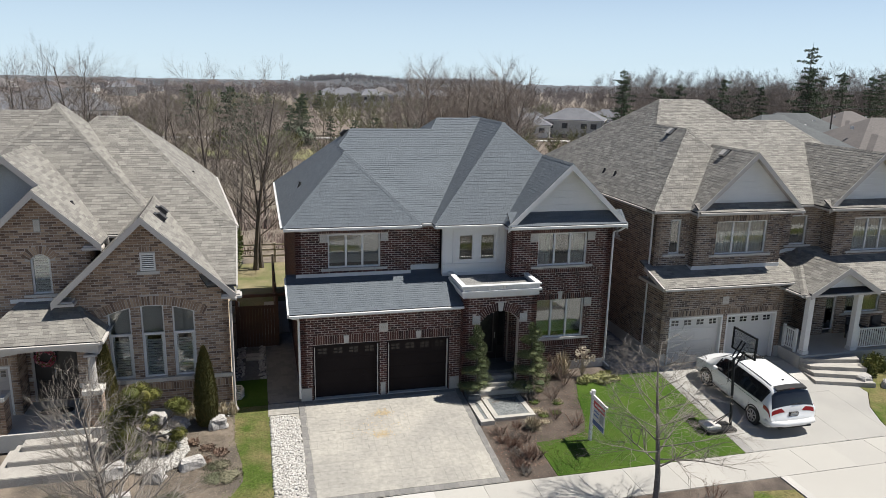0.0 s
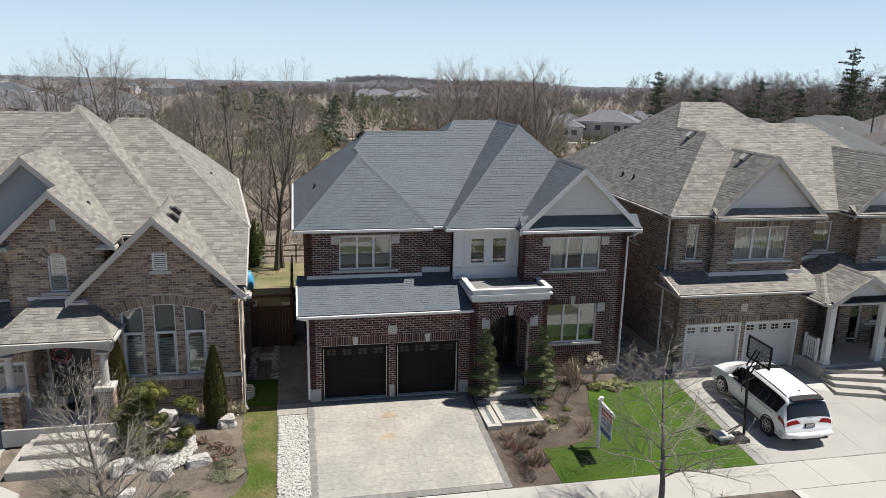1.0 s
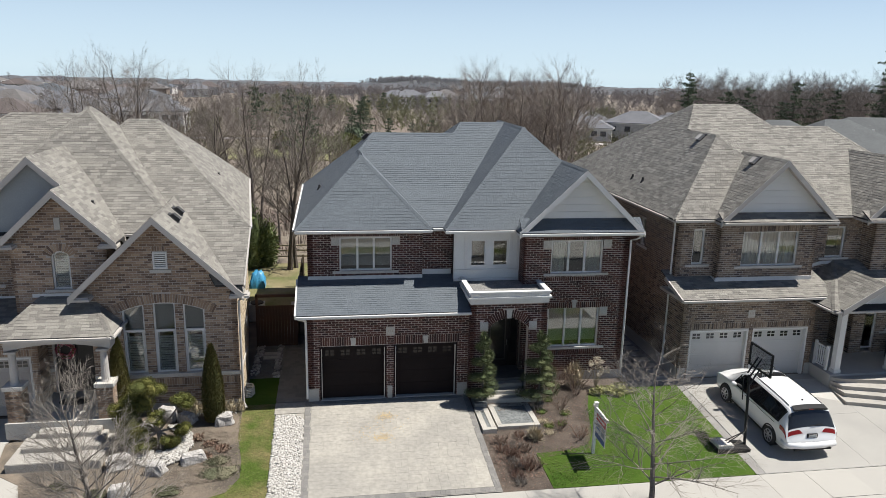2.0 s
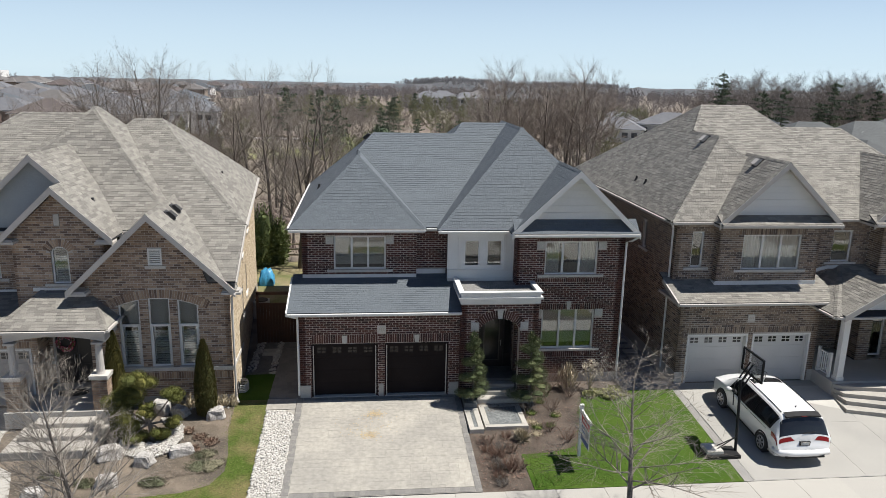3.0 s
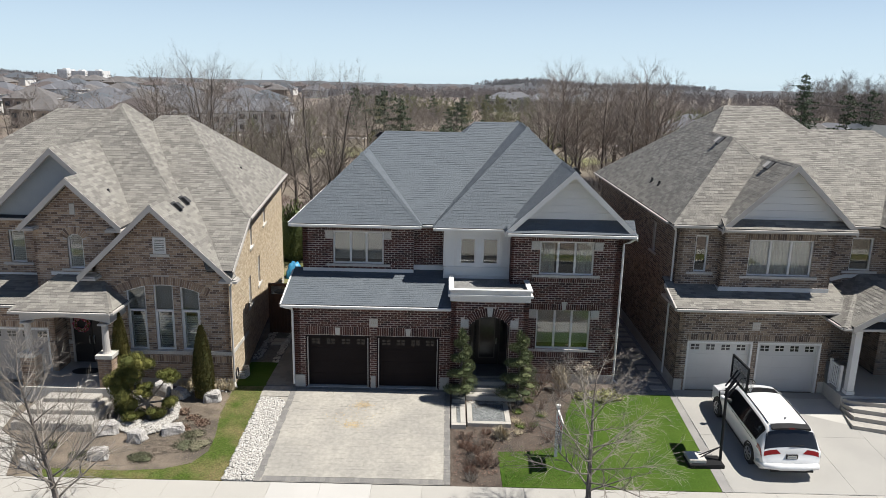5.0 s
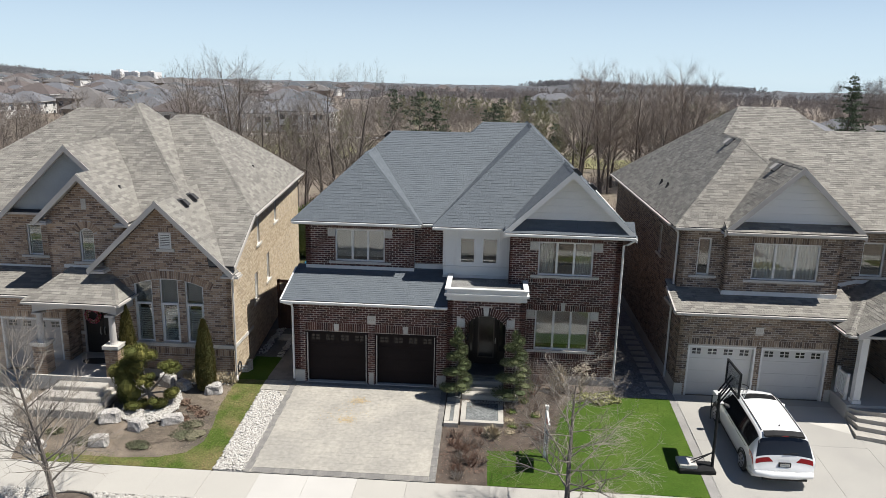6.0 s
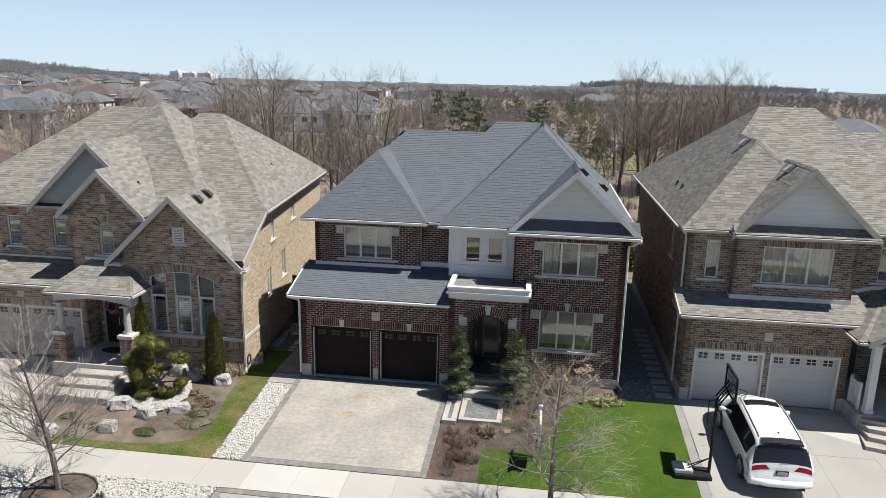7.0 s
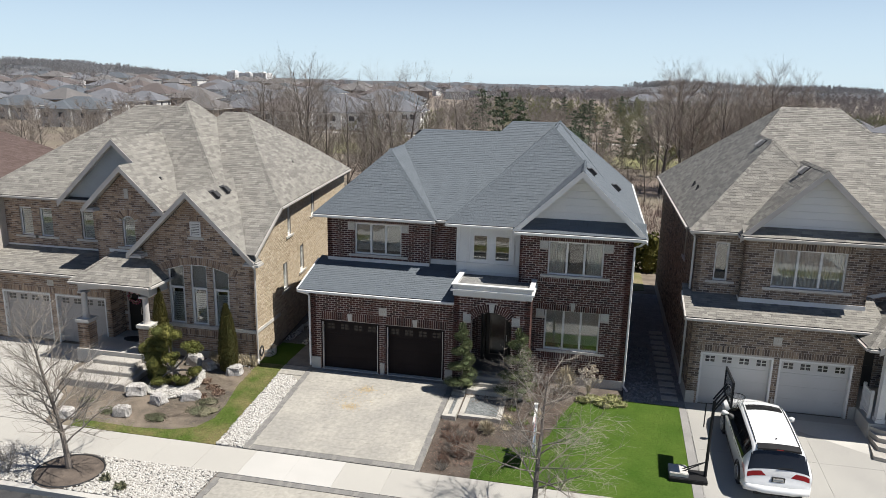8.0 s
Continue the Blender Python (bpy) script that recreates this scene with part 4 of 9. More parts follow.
        for g, ax in ((Frame((0, 24.24, 0)), x), (Frame((x + 0.26, 0, 0), (0, 1, 0), (1, 0, 0)), 24.5), (Frame((x - 0.26, 0, 0), (0, 1, 0), (-1, 0, 0)), 24.5)):
            wall(h, g, ax - 0.26, ax + 0.26, 0.4, 1.78, [], br, mo, deep=0.2, name="pier")
    part("porch_floor", Shape().box(-8.9, -5.3, 24.15, 26.9, 0.0, 0.6), M["concrete"], h, "grey concrete porch floor")
    # entrance
    f = F(26.65)
    wall(h, Frame((0, 26.68, 0)), -8.6, -5.75, 0.5, 3.6, [Hole(-8.0, -6.42, 0.5, 2.8)], br, mo, deep=0.1, name="porch_wall")
    part("door_backing", Shape().box(-8.05, -6.4, 26.72, 26.78, 0.5, 2.9), M["entry_door"], h)
    part("band", Shape().box(-8.4, -8.0, 0.0, 0.04, 1.42, 1.55, f), M["stone"], h)
    for a, b in ((-7.95, -7.22), (-7.2, -6.47)):
        d = part("entry_door", Shape().box(a, b, -0.05, 0.0, 0.62, 2.75, f), M["entry_door"], h, "near-black panelled entry door")
        s = Shape()
        for z0, z1 in ((0.78, 1.4), (1.5, 2.6)):
            s.box(a + 0.12, b - 0.12, 0, 0.012, z0, z1, f)
        part("panel", s, M["entry_door"], d)
        e = b - 0.08 if a < -7.5 else a + 0.08
        part("handle", Shape().tube([(e, 26.6, 1.45), (e, 26.56, 1.52), (e, 26.56, 1.72), (e, 26.6, 1.8)], 0.02, 6), M["chrome"], d, "bright metal pull handle")
    part("door_frame", Shape().box(-8.05, -7.97, -0.02, 0.03, 0.6, 2.85, f).box(-6.45, -6.37, -0.02, 0.03, 0.6, 2.85, f).box(-7.97, -6.45, -0.02, 0.03, 2.76, 2.85, f), M["fascia_tan"], h)
    downpipe(h, [(-0.95, 25.15, 4.6), (-1.1, 25.6, 4.4), (-1.17, 25.7, 4.3), (-1.17, 25.7, 0.3), (-1.05, 25.5, 0.15)], "fascia_tan")
    box_vent(h, -3.51, 26.89, 7.18, (-0.69, 0, -0.72))
    box_vent(h, -3.57, 27.91, 7.24, (-0.69, 0, -0.72))
    vent_pipe(h, -6.42, 27.45, 7.58)
    vent_pipe(h, -2.36, 33.77, 7.75)
    return h


# ---- the grey-brown brick house ----
def grey_house():
    h = thing("house", "grey-brown brick house with white gables, porch and weathered tan roof", "house")
    F = lambda y: Frame((0, y, 0))
    br, mo = M["brick_grey"], M["mortar"]
    f = F(26.35)
    wall(h, f, 16.66, 22.77, 0.05, 3.65, [Hole(17.06, 19.72, 0.05, 2.24), Hole(19.91, 22.5, 0.05, 2.24), Hole(19.6, 19.92, 2.8, 3.1)], br, mo, bands=[soldier(17.0, 19.8, 2.26, 2.54), soldier(19.85, 22.6, 2.26, 2.54)], near=(16.7, 22.7, 2.56, 3.5))
    for a, b in ((17.06, 19.72), (19.91, 22.5)):
        garage_door(h, f, a + 0.08, b - 0.08, 0.05, 2.17, M["door_white"], M["dark_light"], "closed white sectional garage door")
    plate = part("address_plate", Shape().box(19.61, 19.91, -0.1, 0.02, 2.81, 3.09, f), M["stone"], h)
    for i in range(3):
        part("bar", Shape().box(19.67 + 0.075 * i, 19.71 + 0.075 * i, 0.02, 0.024, 2.9, 3.0, f), M["mortar"], plate)
    for a, b in ((16.64, 16.98), (19.78, 19.87), (22.55, 22.79)):
        part("footing", Shape().box(a, b, -0.1, 0.025, 0.0, 0.6, f), M["concrete"], h, "grey concrete footing block")
    side = Frame((16.66, 0, 0), (0, 1, 0), (-1, 0, 0))
    sw = [Hole(30.6, 31.1, 4.9, 6.2)]
    wall(h, side, 26.35, 42.5, 0.05, 6.75, sw, br, mo, sides=lambda z: (26.35 if z < 3.9 else 27.45, 42.5))
    for w in sw:
        window(h, side, w.u0, w.u1, w.z0, w.z1, 1, "room")
    part("footing", Shape().box(26.35, 42.5, -0.1, 0.02, 0.0, 0.6, side), M["concrete"], h, "grey concrete footing")
    f = F(27.45)
    w = Hole(17.36, 17.88, 4.85, 6.38)
    wall(h, f, 16.66, 18.4, 3.9, 6.75, [w], br, mo)
    window(h, f, w.u0, w.u1, w.z0, w.z1, 1, "room")
    f = F(27.05)
    w = Hole(19.39, 21.97, 4.84, 6.34)
    wall(h, f, 18.36, 22.78, 3.9, 6.75, [w], br, mo, bands=[soldier(19.2, 22.1, 6.35, 6.62)], near=(18.4, 22.7, 4.3, 4.74))
    window(h, f, w.u0, w.u1, w.z0, w.z1, 3, "sheer")
    wall(h, Frame((18.36, 0, 0), (0, 1, 0), (-1, 0, 0)), 27.05, 27.45, 3.9, 6.75, [], br, mo, deep=0.1)
    part("flashing", Shape().box(16.6, 18.36, 0, 0.03, 4.12, 4.3, F(27.45)).box(18.33, 22.8, 0, 0.03, 4.18, 4.36, F(27.05)).box(18.3, 18.33, 27.02, 27.45, 4.15, 4.33), M["trim"], h, "white metal flashing")
    f = F(28.0)
    w = Hole(24.02, 24.92, 4.9, 6.3)
    wall(h, f, 22.78, 25.7, 3.9, 6.75, [w], br, mo)
    window(h, f, w.u0, w.u1, w.z0, w.z1, 1, "room")
    wall(h, Frame((25.7, 0, 0), (0, 1, 0), (-1, 0, 0)), 27.2, 28.0, 3.9, 6.75, [], br, mo, deep=0.1)
    wall(h, Frame((22.78, 0, 0), (0, 1, 0), (1, 0, 0)), 27.05, 28.0, 3.9, 6.75, [], br, mo, deep=0.1)
    f = F(27.2)
    w = Hole(26.8, 29.2, 4.7, 6.28)
    wall(h, f, 25.7, 30.6, 3.9, 6.75, [w], br, mo)
    window(h, f, w.u0, w.u1, w.z0, w.z1, 3, "sheer")
    # porch level walls
    lw = Hole(27.0, 29.0, 1.6, 3.1)
    f = F(27.2)
    wall(h, f, 25.3, 30.6, 0.6, 3.9, [lw, Hole(25.9, 26.5, 0.62, 2.8)], br, mo)
    window(h, f, lw.u0, lw.u1, lw.z0, lw.z1, 2, "room")
    window(h, f, 25.9, 26.5, 0.8, 2.8, 1, "room", sill=False)
    wall(h, Frame((25.3, 0, 0), (0, 1, 0), (-1, 0, 0)), 27.2, 28.6, 0.6, 3.9, [], br, mo, deep=0.1)
    wall(h, Frame((0, 28.6, 0)), 22.6, 25.4, 0.5, 3.9, [], br, mo, deep=0.2, name="porch_wall")
    wall(h, Frame((22.78, 0, 0), (0, 1, 0), (1, 0, 0)), 26.35, 28.6, 0.5, 3.6, [], br, mo, deep=0.2)
    d = part("entry_door", Shape().box(22.95, 23.95, 28.5, 28.6, 0.62, 2.75), M["entry_door"], h, "near-black panelled entry door")
    part("panel", Shape().box(23.1, 23.8, 28.485, 28.5, 0.8, 1.5).box(23.1, 23.8, 28.485, 28.5, 1.65, 2.6), M["entry_door"], d)
    part("rear_wall", Shape().box(16.66, 30.6, 42.3, 42.5, 0.0, 6.75), mo, h)
    part("side_wall", Shape().box(30.4, 30.6, 27.4, 42.3, 0.0, 6.75), mo, h)
    part("floor_slab", Shape().box(17.0, 30.2, 28.9, 39.6, 3.2, 3.4), M["room"], h)
    S = 0.967
    roof(h, [
        dict(x=(16.3, 27.9), y=(27.75, 42.9), z=6.87, slope=dict(left=S, right=S, front=0.587, back=0.577), gutter=("left",)),
        dict(x=(19.0, 31.0), y=(27.75, 41.5), z=6.87, slope=dict(left=S, right=S, front=0.587, back=0.438), gutter=("front",)),
        dict(x=(16.3, 22.97), y=(27.15, 33.6), z=6.87, slope=dict(left=S, right=S, front=0.965), gutter=("front",)),
        dict(x=(18.05, 23.4), y=(26.6, 30.0), z=6.87, slope=dict(left=0.945, right=0.945), rake=True),
        dict(x=(24.9, 30.1), y=(26.75, 32.2), z=6.87, slope=dict(left=0.945, right=0.945), rake=True),
    ], M["shingle_tan"], near=(16.6, 19.8, 27.1, 30.0), trim="fascia_tan")
    for c, y in ((20.72, 27.0), (27.5, 27.15)):
        s = Shape()
        z0, z1 = 7.0, 9.2
        for i in range(8):
            a = z0 + (z1 - z0) * i / 8
            b = z0 + (z1 - z0) * (i + 1) / 8 - 0.005
            wa, wb = 2.55 * (1 - (a - 6.87) / 2.42), 2.55 * max(1 - (b - 6.87) / 2.42, 0.02)
            s.prism([(c - wa, a), (c + wa, a), (c + wb, b), (c - wb, b)], -0.1, 0.0, F(y))
        part("gable_siding", s, M["siding"], h, "white gable siding")
        roof(h, [dict(x=(c - 2.6, c + 2.6), y=(y - 0.5, y + 0.02), z=6.87, slope=dict(front=0.6), gutter=("front",))], M["shingle_tan"], cap=False, trim="fascia_tan")
    # garage roof running into the porch roof
    roof(h, [dict(x=(16.3, 23.3), y=(25.78, 28.0), z=3.8, slope=dict(front=0.31), gutter=("front",)),
             dict(x=(22.3, 31.0), y=(24.65, 28.0), z=3.55, slope=dict(left=0.55, front=0.37), gutter=("front", "left")),
             dict(x=(22.6, 26.15), y=(24.55, 28.0), z=3.6, slope=dict(left=0.6, right=0.6), rake=True, soffit=False)], M["shingle_tan"], near=(16.5, 22.3, 25.78, 26.9), trim="fascia_tan")
    part("gable_siding", Shape().prism([(23.0, 3.72), (25.75, 3.72), (24.375, 4.5)], 0, 0.06, F(24.95)), M["siding"], h, "white porch gable")
    part("rake", Shape().beam((16.27, 25.75, 3.82), (16.27, 27.45, 4.33), 0.06, 0.16), M["fascia_tan"], h)
    part("flashing", Shape().beam((22.8, 27.97, 4.45), (23.9, 27.97, 4.75), 0.05, 0.15).beam((23.9, 27.97, 4.75), (25.2, 27.97, 4.75), 0.05, 0.15).beam((25.2, 27.97, 4.75), (25.72, 27.17, 4.45), 0.05, 0.15).box(25.7, 30.6, 27.15, 27.2, 4.3, 4.46), M["trim"], h, "white metal flashing")
    part("porch_ceiling", Shape().box(22.9, 30.5, 25.3, 28.55, 3.5, 3.54), M["fascia_tan"], h)
    part("porch_floor", Shape().box(22.8, 30.6, 25.0, 28.6, -0.1, 0.6), M["concrete"], h, "grey concrete porch floor")
    for x in (23.2, 25.75):
        c = part("column", Shape().box(x - 0.13, x + 0.13, 25.12, 25.38, 0.6, 3.4), M["trim"], h, "square white porch column")
        part("capital", Shape().box(x - 0.17, x + 0.17, 25.08, 25.42, 3.28, 3.4), M["trim"], c)
        part("plinth", Shape().box(x - 0.16, x + 0.16, 25.09, 25.41, 0.6, 0.75), M["trim"], c)
    part("porch_beam", Shape().box(22.9, 30.6, 25.12, 25.38, 3.3, 3.5), M["trim"], h)
    part("porch_beam", Shape().box(22.95, 23.2, 25.4, 26.35, 3.3, 3.5), M["trim"], h)

    def railing(a, b):
        a, b = Vector(a), Vector(b)
        r = part("railing", Shape().beam(a + Vector((0, 0, 1.0)), b + Vector((0, 0, 1.0)), 0.07, 0.06).beam(a + Vector((0, 0, 0.14)), b + Vector((0, 0, 0.14)), 0.05, 0.05), M["trim"], h, "white porch railing")
        n = int((b - a).length / 0.12)
        for i in range(1, n):
            p = a + (b - a) * i / n
            part("baluster", Shape().box(p.x - 0.02, p.x + 0.02, p.y - 0.02, p.y + 0.02, 0.74, 1.56), M["trim"], r)
        for p in (a, b):
            part("rail_post", Shape().box(p.x - 0.05, p.x + 0.05, p.y - 0.05, p.y + 0.05, 0.6, 1.68), M["trim"], r)
    railing((22.95, 25.5, 0.6), (22.95, 26.25, 0.6))
    railing((25.95, 25.2, 0.6), (30.0, 25.2, 0.6))
    downpipe(h, [(16.35, 27.3, 6.75), (16.55, 27.6, 6.55), (16.58, 27.65, 6.4), (16.58, 27.65, 4.2), (16.58, 27.65, 0.3)])
    box_vent(h, 19.41, 31.44, 9.88, (0.69, 0, -0.72), "fascia_tan")
    box_vent(h, 20.46, 28.54, 9.15, (0.69, 0, -0.72), "fascia_tan")
    vent_pipe(h, 17.15, 33.67, 7.69)
    vent_pipe(h, 17.16, 32.49, 7.7)
    return h


RED, TAN, GREY = red_house(), tan_house(), grey_house()


# ---- ground ----
def height(x, y):
    """The lie of the land: sidewalk, rising front yards, level lots, low meadow behind."""
    if y < 19.7:
        return -0.42
    if y < 25.85:
        return -0.42 + 0.50 * (y - 19.7) / 6.15
    if y < 46:
        return 0.08
    t = min((y - 46) / 40, 1.0)
    z = 0.08 - 3.1 * t * t * (3 - 2 * t)
    if y > 180:
        a, b = min((y - 180) / 320, 1.0), min(max((-x - 60) / 280, 0.0), 1.0)
        z += 3.0 * a * a * (3 - 2 * a) * b * b * (3 - 2 * b)
    return z - max(0.0, y - 420) * 0.0145


def ground_mesh():
    """One sheet out to the horizon, finer near the houses."""
    xs = [-3500, -1800, -1200, -900, -700, -600, -550] + list(range(-500, -40, 20)) + list(range(-40, 61, 4)) + [80, 120, 220, 520, 1200, 3500]
    ys = [-3000, -800, -200, -60, -20, 0, 8, 15.95, 15.96, 19.7, 21, 22.5, 24, 25.85, 30, 36, 42, 46] + list(range(48, 88, 2)) + [120, 180] + list(range(200, 660, 20)) + [700, 800, 1000, 1600, 2600, 4000]
    s = Shape()
    s.v = [(x, y, height(x, y) - (0.3 if y < 15.955 else 0.04)) for y in ys for x in xs]
    n = len(xs)
    s.f = [(j * n + i, j * n + i + 1, (j + 1) * n + i + 1, (j + 1) * n + i) for j in range(len(ys) - 1) for i in range(n - 1)]
    return s


def bed(name, outline, material, lift, label, category, parent=None):
    """A flat or evenly sloping patch of ground with that outline."""
    s = Shape().slab([(x, y, height(x, y) + lift) for x, y in outline], 0.12)
    return solo(name, s, material, label, category, kind="structure")


M["paver"] = surface("grey_beige_paver", (0.375, 0.352, 0.304), (0.25, 0.238, 0.214), 0.55, 0.9, 0.06, 7, pieces=((0.325, 0.308, 0.274), (0.305, 0.29, 0.262), (0.34, 0.322, 0.285), (0.315, 0.298, 0.265)), amount=0.12, stains=0.17)
M["paver_dark"] = surface("charcoal_border_paver", (0.21, 0.2, 0.185), (0.17, 0.165, 0.155), 0.8, 0.9, 0.3, 50, pieces=((0.2, 0.19, 0.18), (0.17, 0.165, 0.155), (0.24, 0.23, 0.21)), amount=0.7)
M["joint_sand"] = surface("joint_sand", (0.33, 0.31, 0.272), (0.28, 0.265, 0.236), 2, 0.95, 0.2, 60)
M["white_stone"] = surface("white_river_stone", (0.47, 0.45, 0.415), (0.42, 0.4, 0.365), 3, 0.8, 0.2, 30, pieces=((0.5, 0.48, 0.44), (0.39, 0.37, 0.335), (0.56, 0.54, 0.5), (0.3, 0.28, 0.25), (0.45, 0.425, 0.38)), amount=0.8)
M["slab_stone"] = surface("blue_grey_flagstone", (0.2, 0.212, 0.208), (0.135, 0.142, 0.142), 2.2, 0.8, 0.3, 14, stains=0.5)
M["ledge"] = surface("cut_limestone", (0.45, 0.425, 0.38), (0.38, 0.36, 0.32), 1.5, 0.85, 0.3, 40, stains=0.25)
M["dark_gravel"] = surface("dark_gravel", (0.17, 0.165, 0.16), (0.13, 0.13, 0.125), 3, 0.95, 1.0, 35, stains=0.5)
M["side_gravel"] = surface("grey_side_gravel", (0.27, 0.265, 0.26), (0.2, 0.198, 0.195), 3, 0.95, 1.0, 25, stains=0.5)
M["worn_grass"] = surface("thin_spring_grass", (0.07, 0.105, 0.02), (0.18, 0.152, 0.07), 1.1, 0.98, 0.7, 18, stains=0.5, spec=0.1)
M["dry_yard"] = surface("straw_yard_grass", (0.13, 0.14, 0.05), (0.24, 0.2, 0.11), 0.7, 0.95, 0.6, 30, stains=0.4)
M["straw_mulch"] = surface("pale_straw_mulch", (0.105, 0.088, 0.07), (0.235, 0.19, 0.145), 1.1, 0.95, 0.5, 70, stains=0.4)
M["border_concrete"] = surface("dark_border_concrete", (0.27, 0.26, 0.245), (0.22, 0.21, 0.2), 1.0, 0.9, 0.2, 45, stains=0.2)
M["yellow_cover"] = surface("yellow_green_ground_cover", (0.25, 0.26, 0.105), (0.33, 0.31, 0.15), 4, 0.95, 1.0, 20, stains=0.5)

solo("ground", ground_mesh(), M["meadow"], "dry spring meadow and bare soil", "ground", kind="structure")
solo("road", Shape().box(-200, 200, 5.0, 15.75, -0.75, -0.58), M["asphalt"], "grey asphalt road", "road", kind="structure")
solo("kerb", Shape().box(-200, 0.6, 15.75, 15.97, -0.7, -0.40).box(0.6, 8.2, 15.75, 15.97, -0.7, -0.52).box(8.2, 16.2, 15.75, 15.97, -0.7, -0.40).box(16.2, 23.8, 15.75, 15.97, -0.7, -0.52).box(23.8, 200, 15.75, 15.97, -0.7, -0.40), M["concrete"], "concrete kerb with lowered driveway cuts", "kerb", kind="structure")

# Unseen ground across the road, made up to tune the window reflections.
solo("kerb", Shape().box(-200, 200, 4.78, 5.0, -0.7, -0.4), M["concrete"], "concrete kerb across the road", "kerb", kind="structure")
solo("lawn", Shape().box(-200, 200, 2.9, 4.77, -0.6, -0.41), M["worn_grass"], "grass boulevard across the road", "lawn", kind="structure")
solo("sidewalk", Shape().box(-200, 200, 1.3, 2.89, -0.6, -0.4), M["walkway"], "pale sidewalk across the road", "sidewalk", kind="structure")
solo("lawn", Shape().box(-200, 200, -9.0, 1.29, -0.6, -0.38), M["meadow"], "bare brown front gardens across the road", "lawn", kind="structure")
for x in (-16.0, -4.5, 7.0, 18.5, 30.0):
    solo("driveway", Shape().box(x, x + 7.0, -9.0, 4.76, -0.55, -0.36), M["walkway"], "pale concrete driveway across the road", "driveway", kind="structure")
SIDEWALK = solo("sidewalk", Shape().box(-80, 80, 18.07, 19.66, -0.65, -0.44), M["joint_sand"], "pale concrete sidewalk", "sidewalk", kind="structure")
DRIVE = bed("driveway", [(1.12, 19.68), (7.5, 19.68), (7.5, 25.86), (1.12, 25.86)], M["joint_sand"], 0.02, "grey-beige paver driveway with charcoal borders", "driveway")
APRON = solo("apron", Shape().box(1.1, 7.7, 15.97, 18.06, -0.6, -0.445), M["joint_sand"], "grey paver apron with charcoal border", "apron", kind="structure")
PATH = bed("path", [(-0.02, 25.02), (0.82, 24.92), (1.11, 24.65), (1.11, 25.84), (1.24, 25.87), (1.24, 33.5), (-0.02, 33.5)], M["joint_sand"], 0.0, "grey paver side path", "path")
CDRIVE = bed("driveway", [(16.66, 19.68), (22.75, 19.68), (23.0, 20.6), (23.45, 21.6), (24.3, 22.6), (24.3, 24.6), (22.8, 25.0), (22.8, 26.36), (16.66, 26.36)], M["concrete"], 0.004, "pale concrete driveway", "driveway")
bed("driveway_border", [(16.32, 19.68), (16.65, 19.68), (16.65, 26.3), (16.4, 26.3)], M["border_concrete"], 0.006, "grey concrete driveway border", "border")
solo("apron", Shape().box(16.75, 23.0, 15.97, 18.06, -0.6, -0.418), M["walkway"], "pale concrete apron", "apron", kind="structure")
solo("apron_border", Shape().box(16.45, 16.745, 15.97, 18.06, -0.6, -0.412), M["concrete"], "grey concrete apron border", "border", kind="structure")
bed("driveway", [(-17.0, 19.68), (-6.9, 19.68), (-7.6, 21.6), (-8.6, 22.3), (-8.9, 24.0), (-8.4, 25.7), (-17.0, 25.7)], M["walkway"], 0.0, "pale concrete driveway", "driveway")
solo("apron", Shape().box(-16.0, -8.6, 15.97, 18.06, -0.6, -0.43), M["walkway"], "pale concrete apron", "apron", kind="structure")

LAWN_A = [(-5.9, 19.69), (0.08, 19.69), (0.05, 25.84), (-1.2, 25.84), (-1.17, 23.7), (-0.9, 22.3), (-0.85, 21.3), (-1.2, 20.6), (-2.0, 20.25), (-3.3, 20.1), (-5.9, 20.15)]
LAWN_B = [(9.2, 19.69), (16.31, 19.69), (16.38, 25.84), (14.4, 25.84), (13.4, 25.5), (12.4, 25.4), (11.95, 24.2), (11.6, 22.8), (11.2, 22.0), (10.3, 21.72), (9.15, 21.65)]
bed("lawn", LAWN_A, M["worn_grass"], -0.005, "thin spring grass with worn patches", "lawn")
bed("lawn", LAWN_B, M["grass"], -0.005, "bright green cut lawn", "lawn")
bed("lawn", [(-1.2, 25.86), (0.0, 25.86), (0.0, 28.3), (-1.2, 28.3)], M["grass"], -0.004, "shaded grass strip between the houses", "lawn")
bed("garden_bed", [(-7.6, 21.0), (-6.9, 19.72), (-5.9, 20.13), (-3.3, 20.08), (-2.0, 20.23), (-1.2, 20.58), (-0.84, 21.3), (-0.89, 22.3), (-1.16, 23.7), (-1.19, 25.84), (-8.8, 25.84), (-8.6, 22.35), (-7.7, 21.7)], M["straw_mulch"], -0.02, "pale brown mulch garden bed", "garden bed")
bed("garden_bed", [(7.51, 19.69), (9.19, 19.69), (9.14, 21.66), (10.3, 21.73), (11.2, 22.01), (11.6, 22.81), (11.94, 24.2), (12.39, 25.41), (13.4, 25.51), (14.35, 25.84), (7.51, 25.84)], M["mulch"], -0.02, "dark brown mulch garden bed", "garden bed")
bed("garden_bed", [(10.5, 25.86), (14.3, 25.86), (14.3, 26.9), (10.5, 26.9)], M["mulch"], -0.02, "dark brown mulch along the wall", "garden bed")
bed("gravel_strip", [(14.3, 25.86), (16.64, 25.86), (16.64, 41.0), (14.3, 41.0)], M["side_gravel"], -0.01, "grey gravel side yard", "gravel")
bed("gravel_strip", [(-1.24, 28.3), (-0.03, 28.3), (-0.03, 34.0), (-1.24, 34.0)], M["dark_gravel"], -0.01, "dark gravel side yard", "gravel")
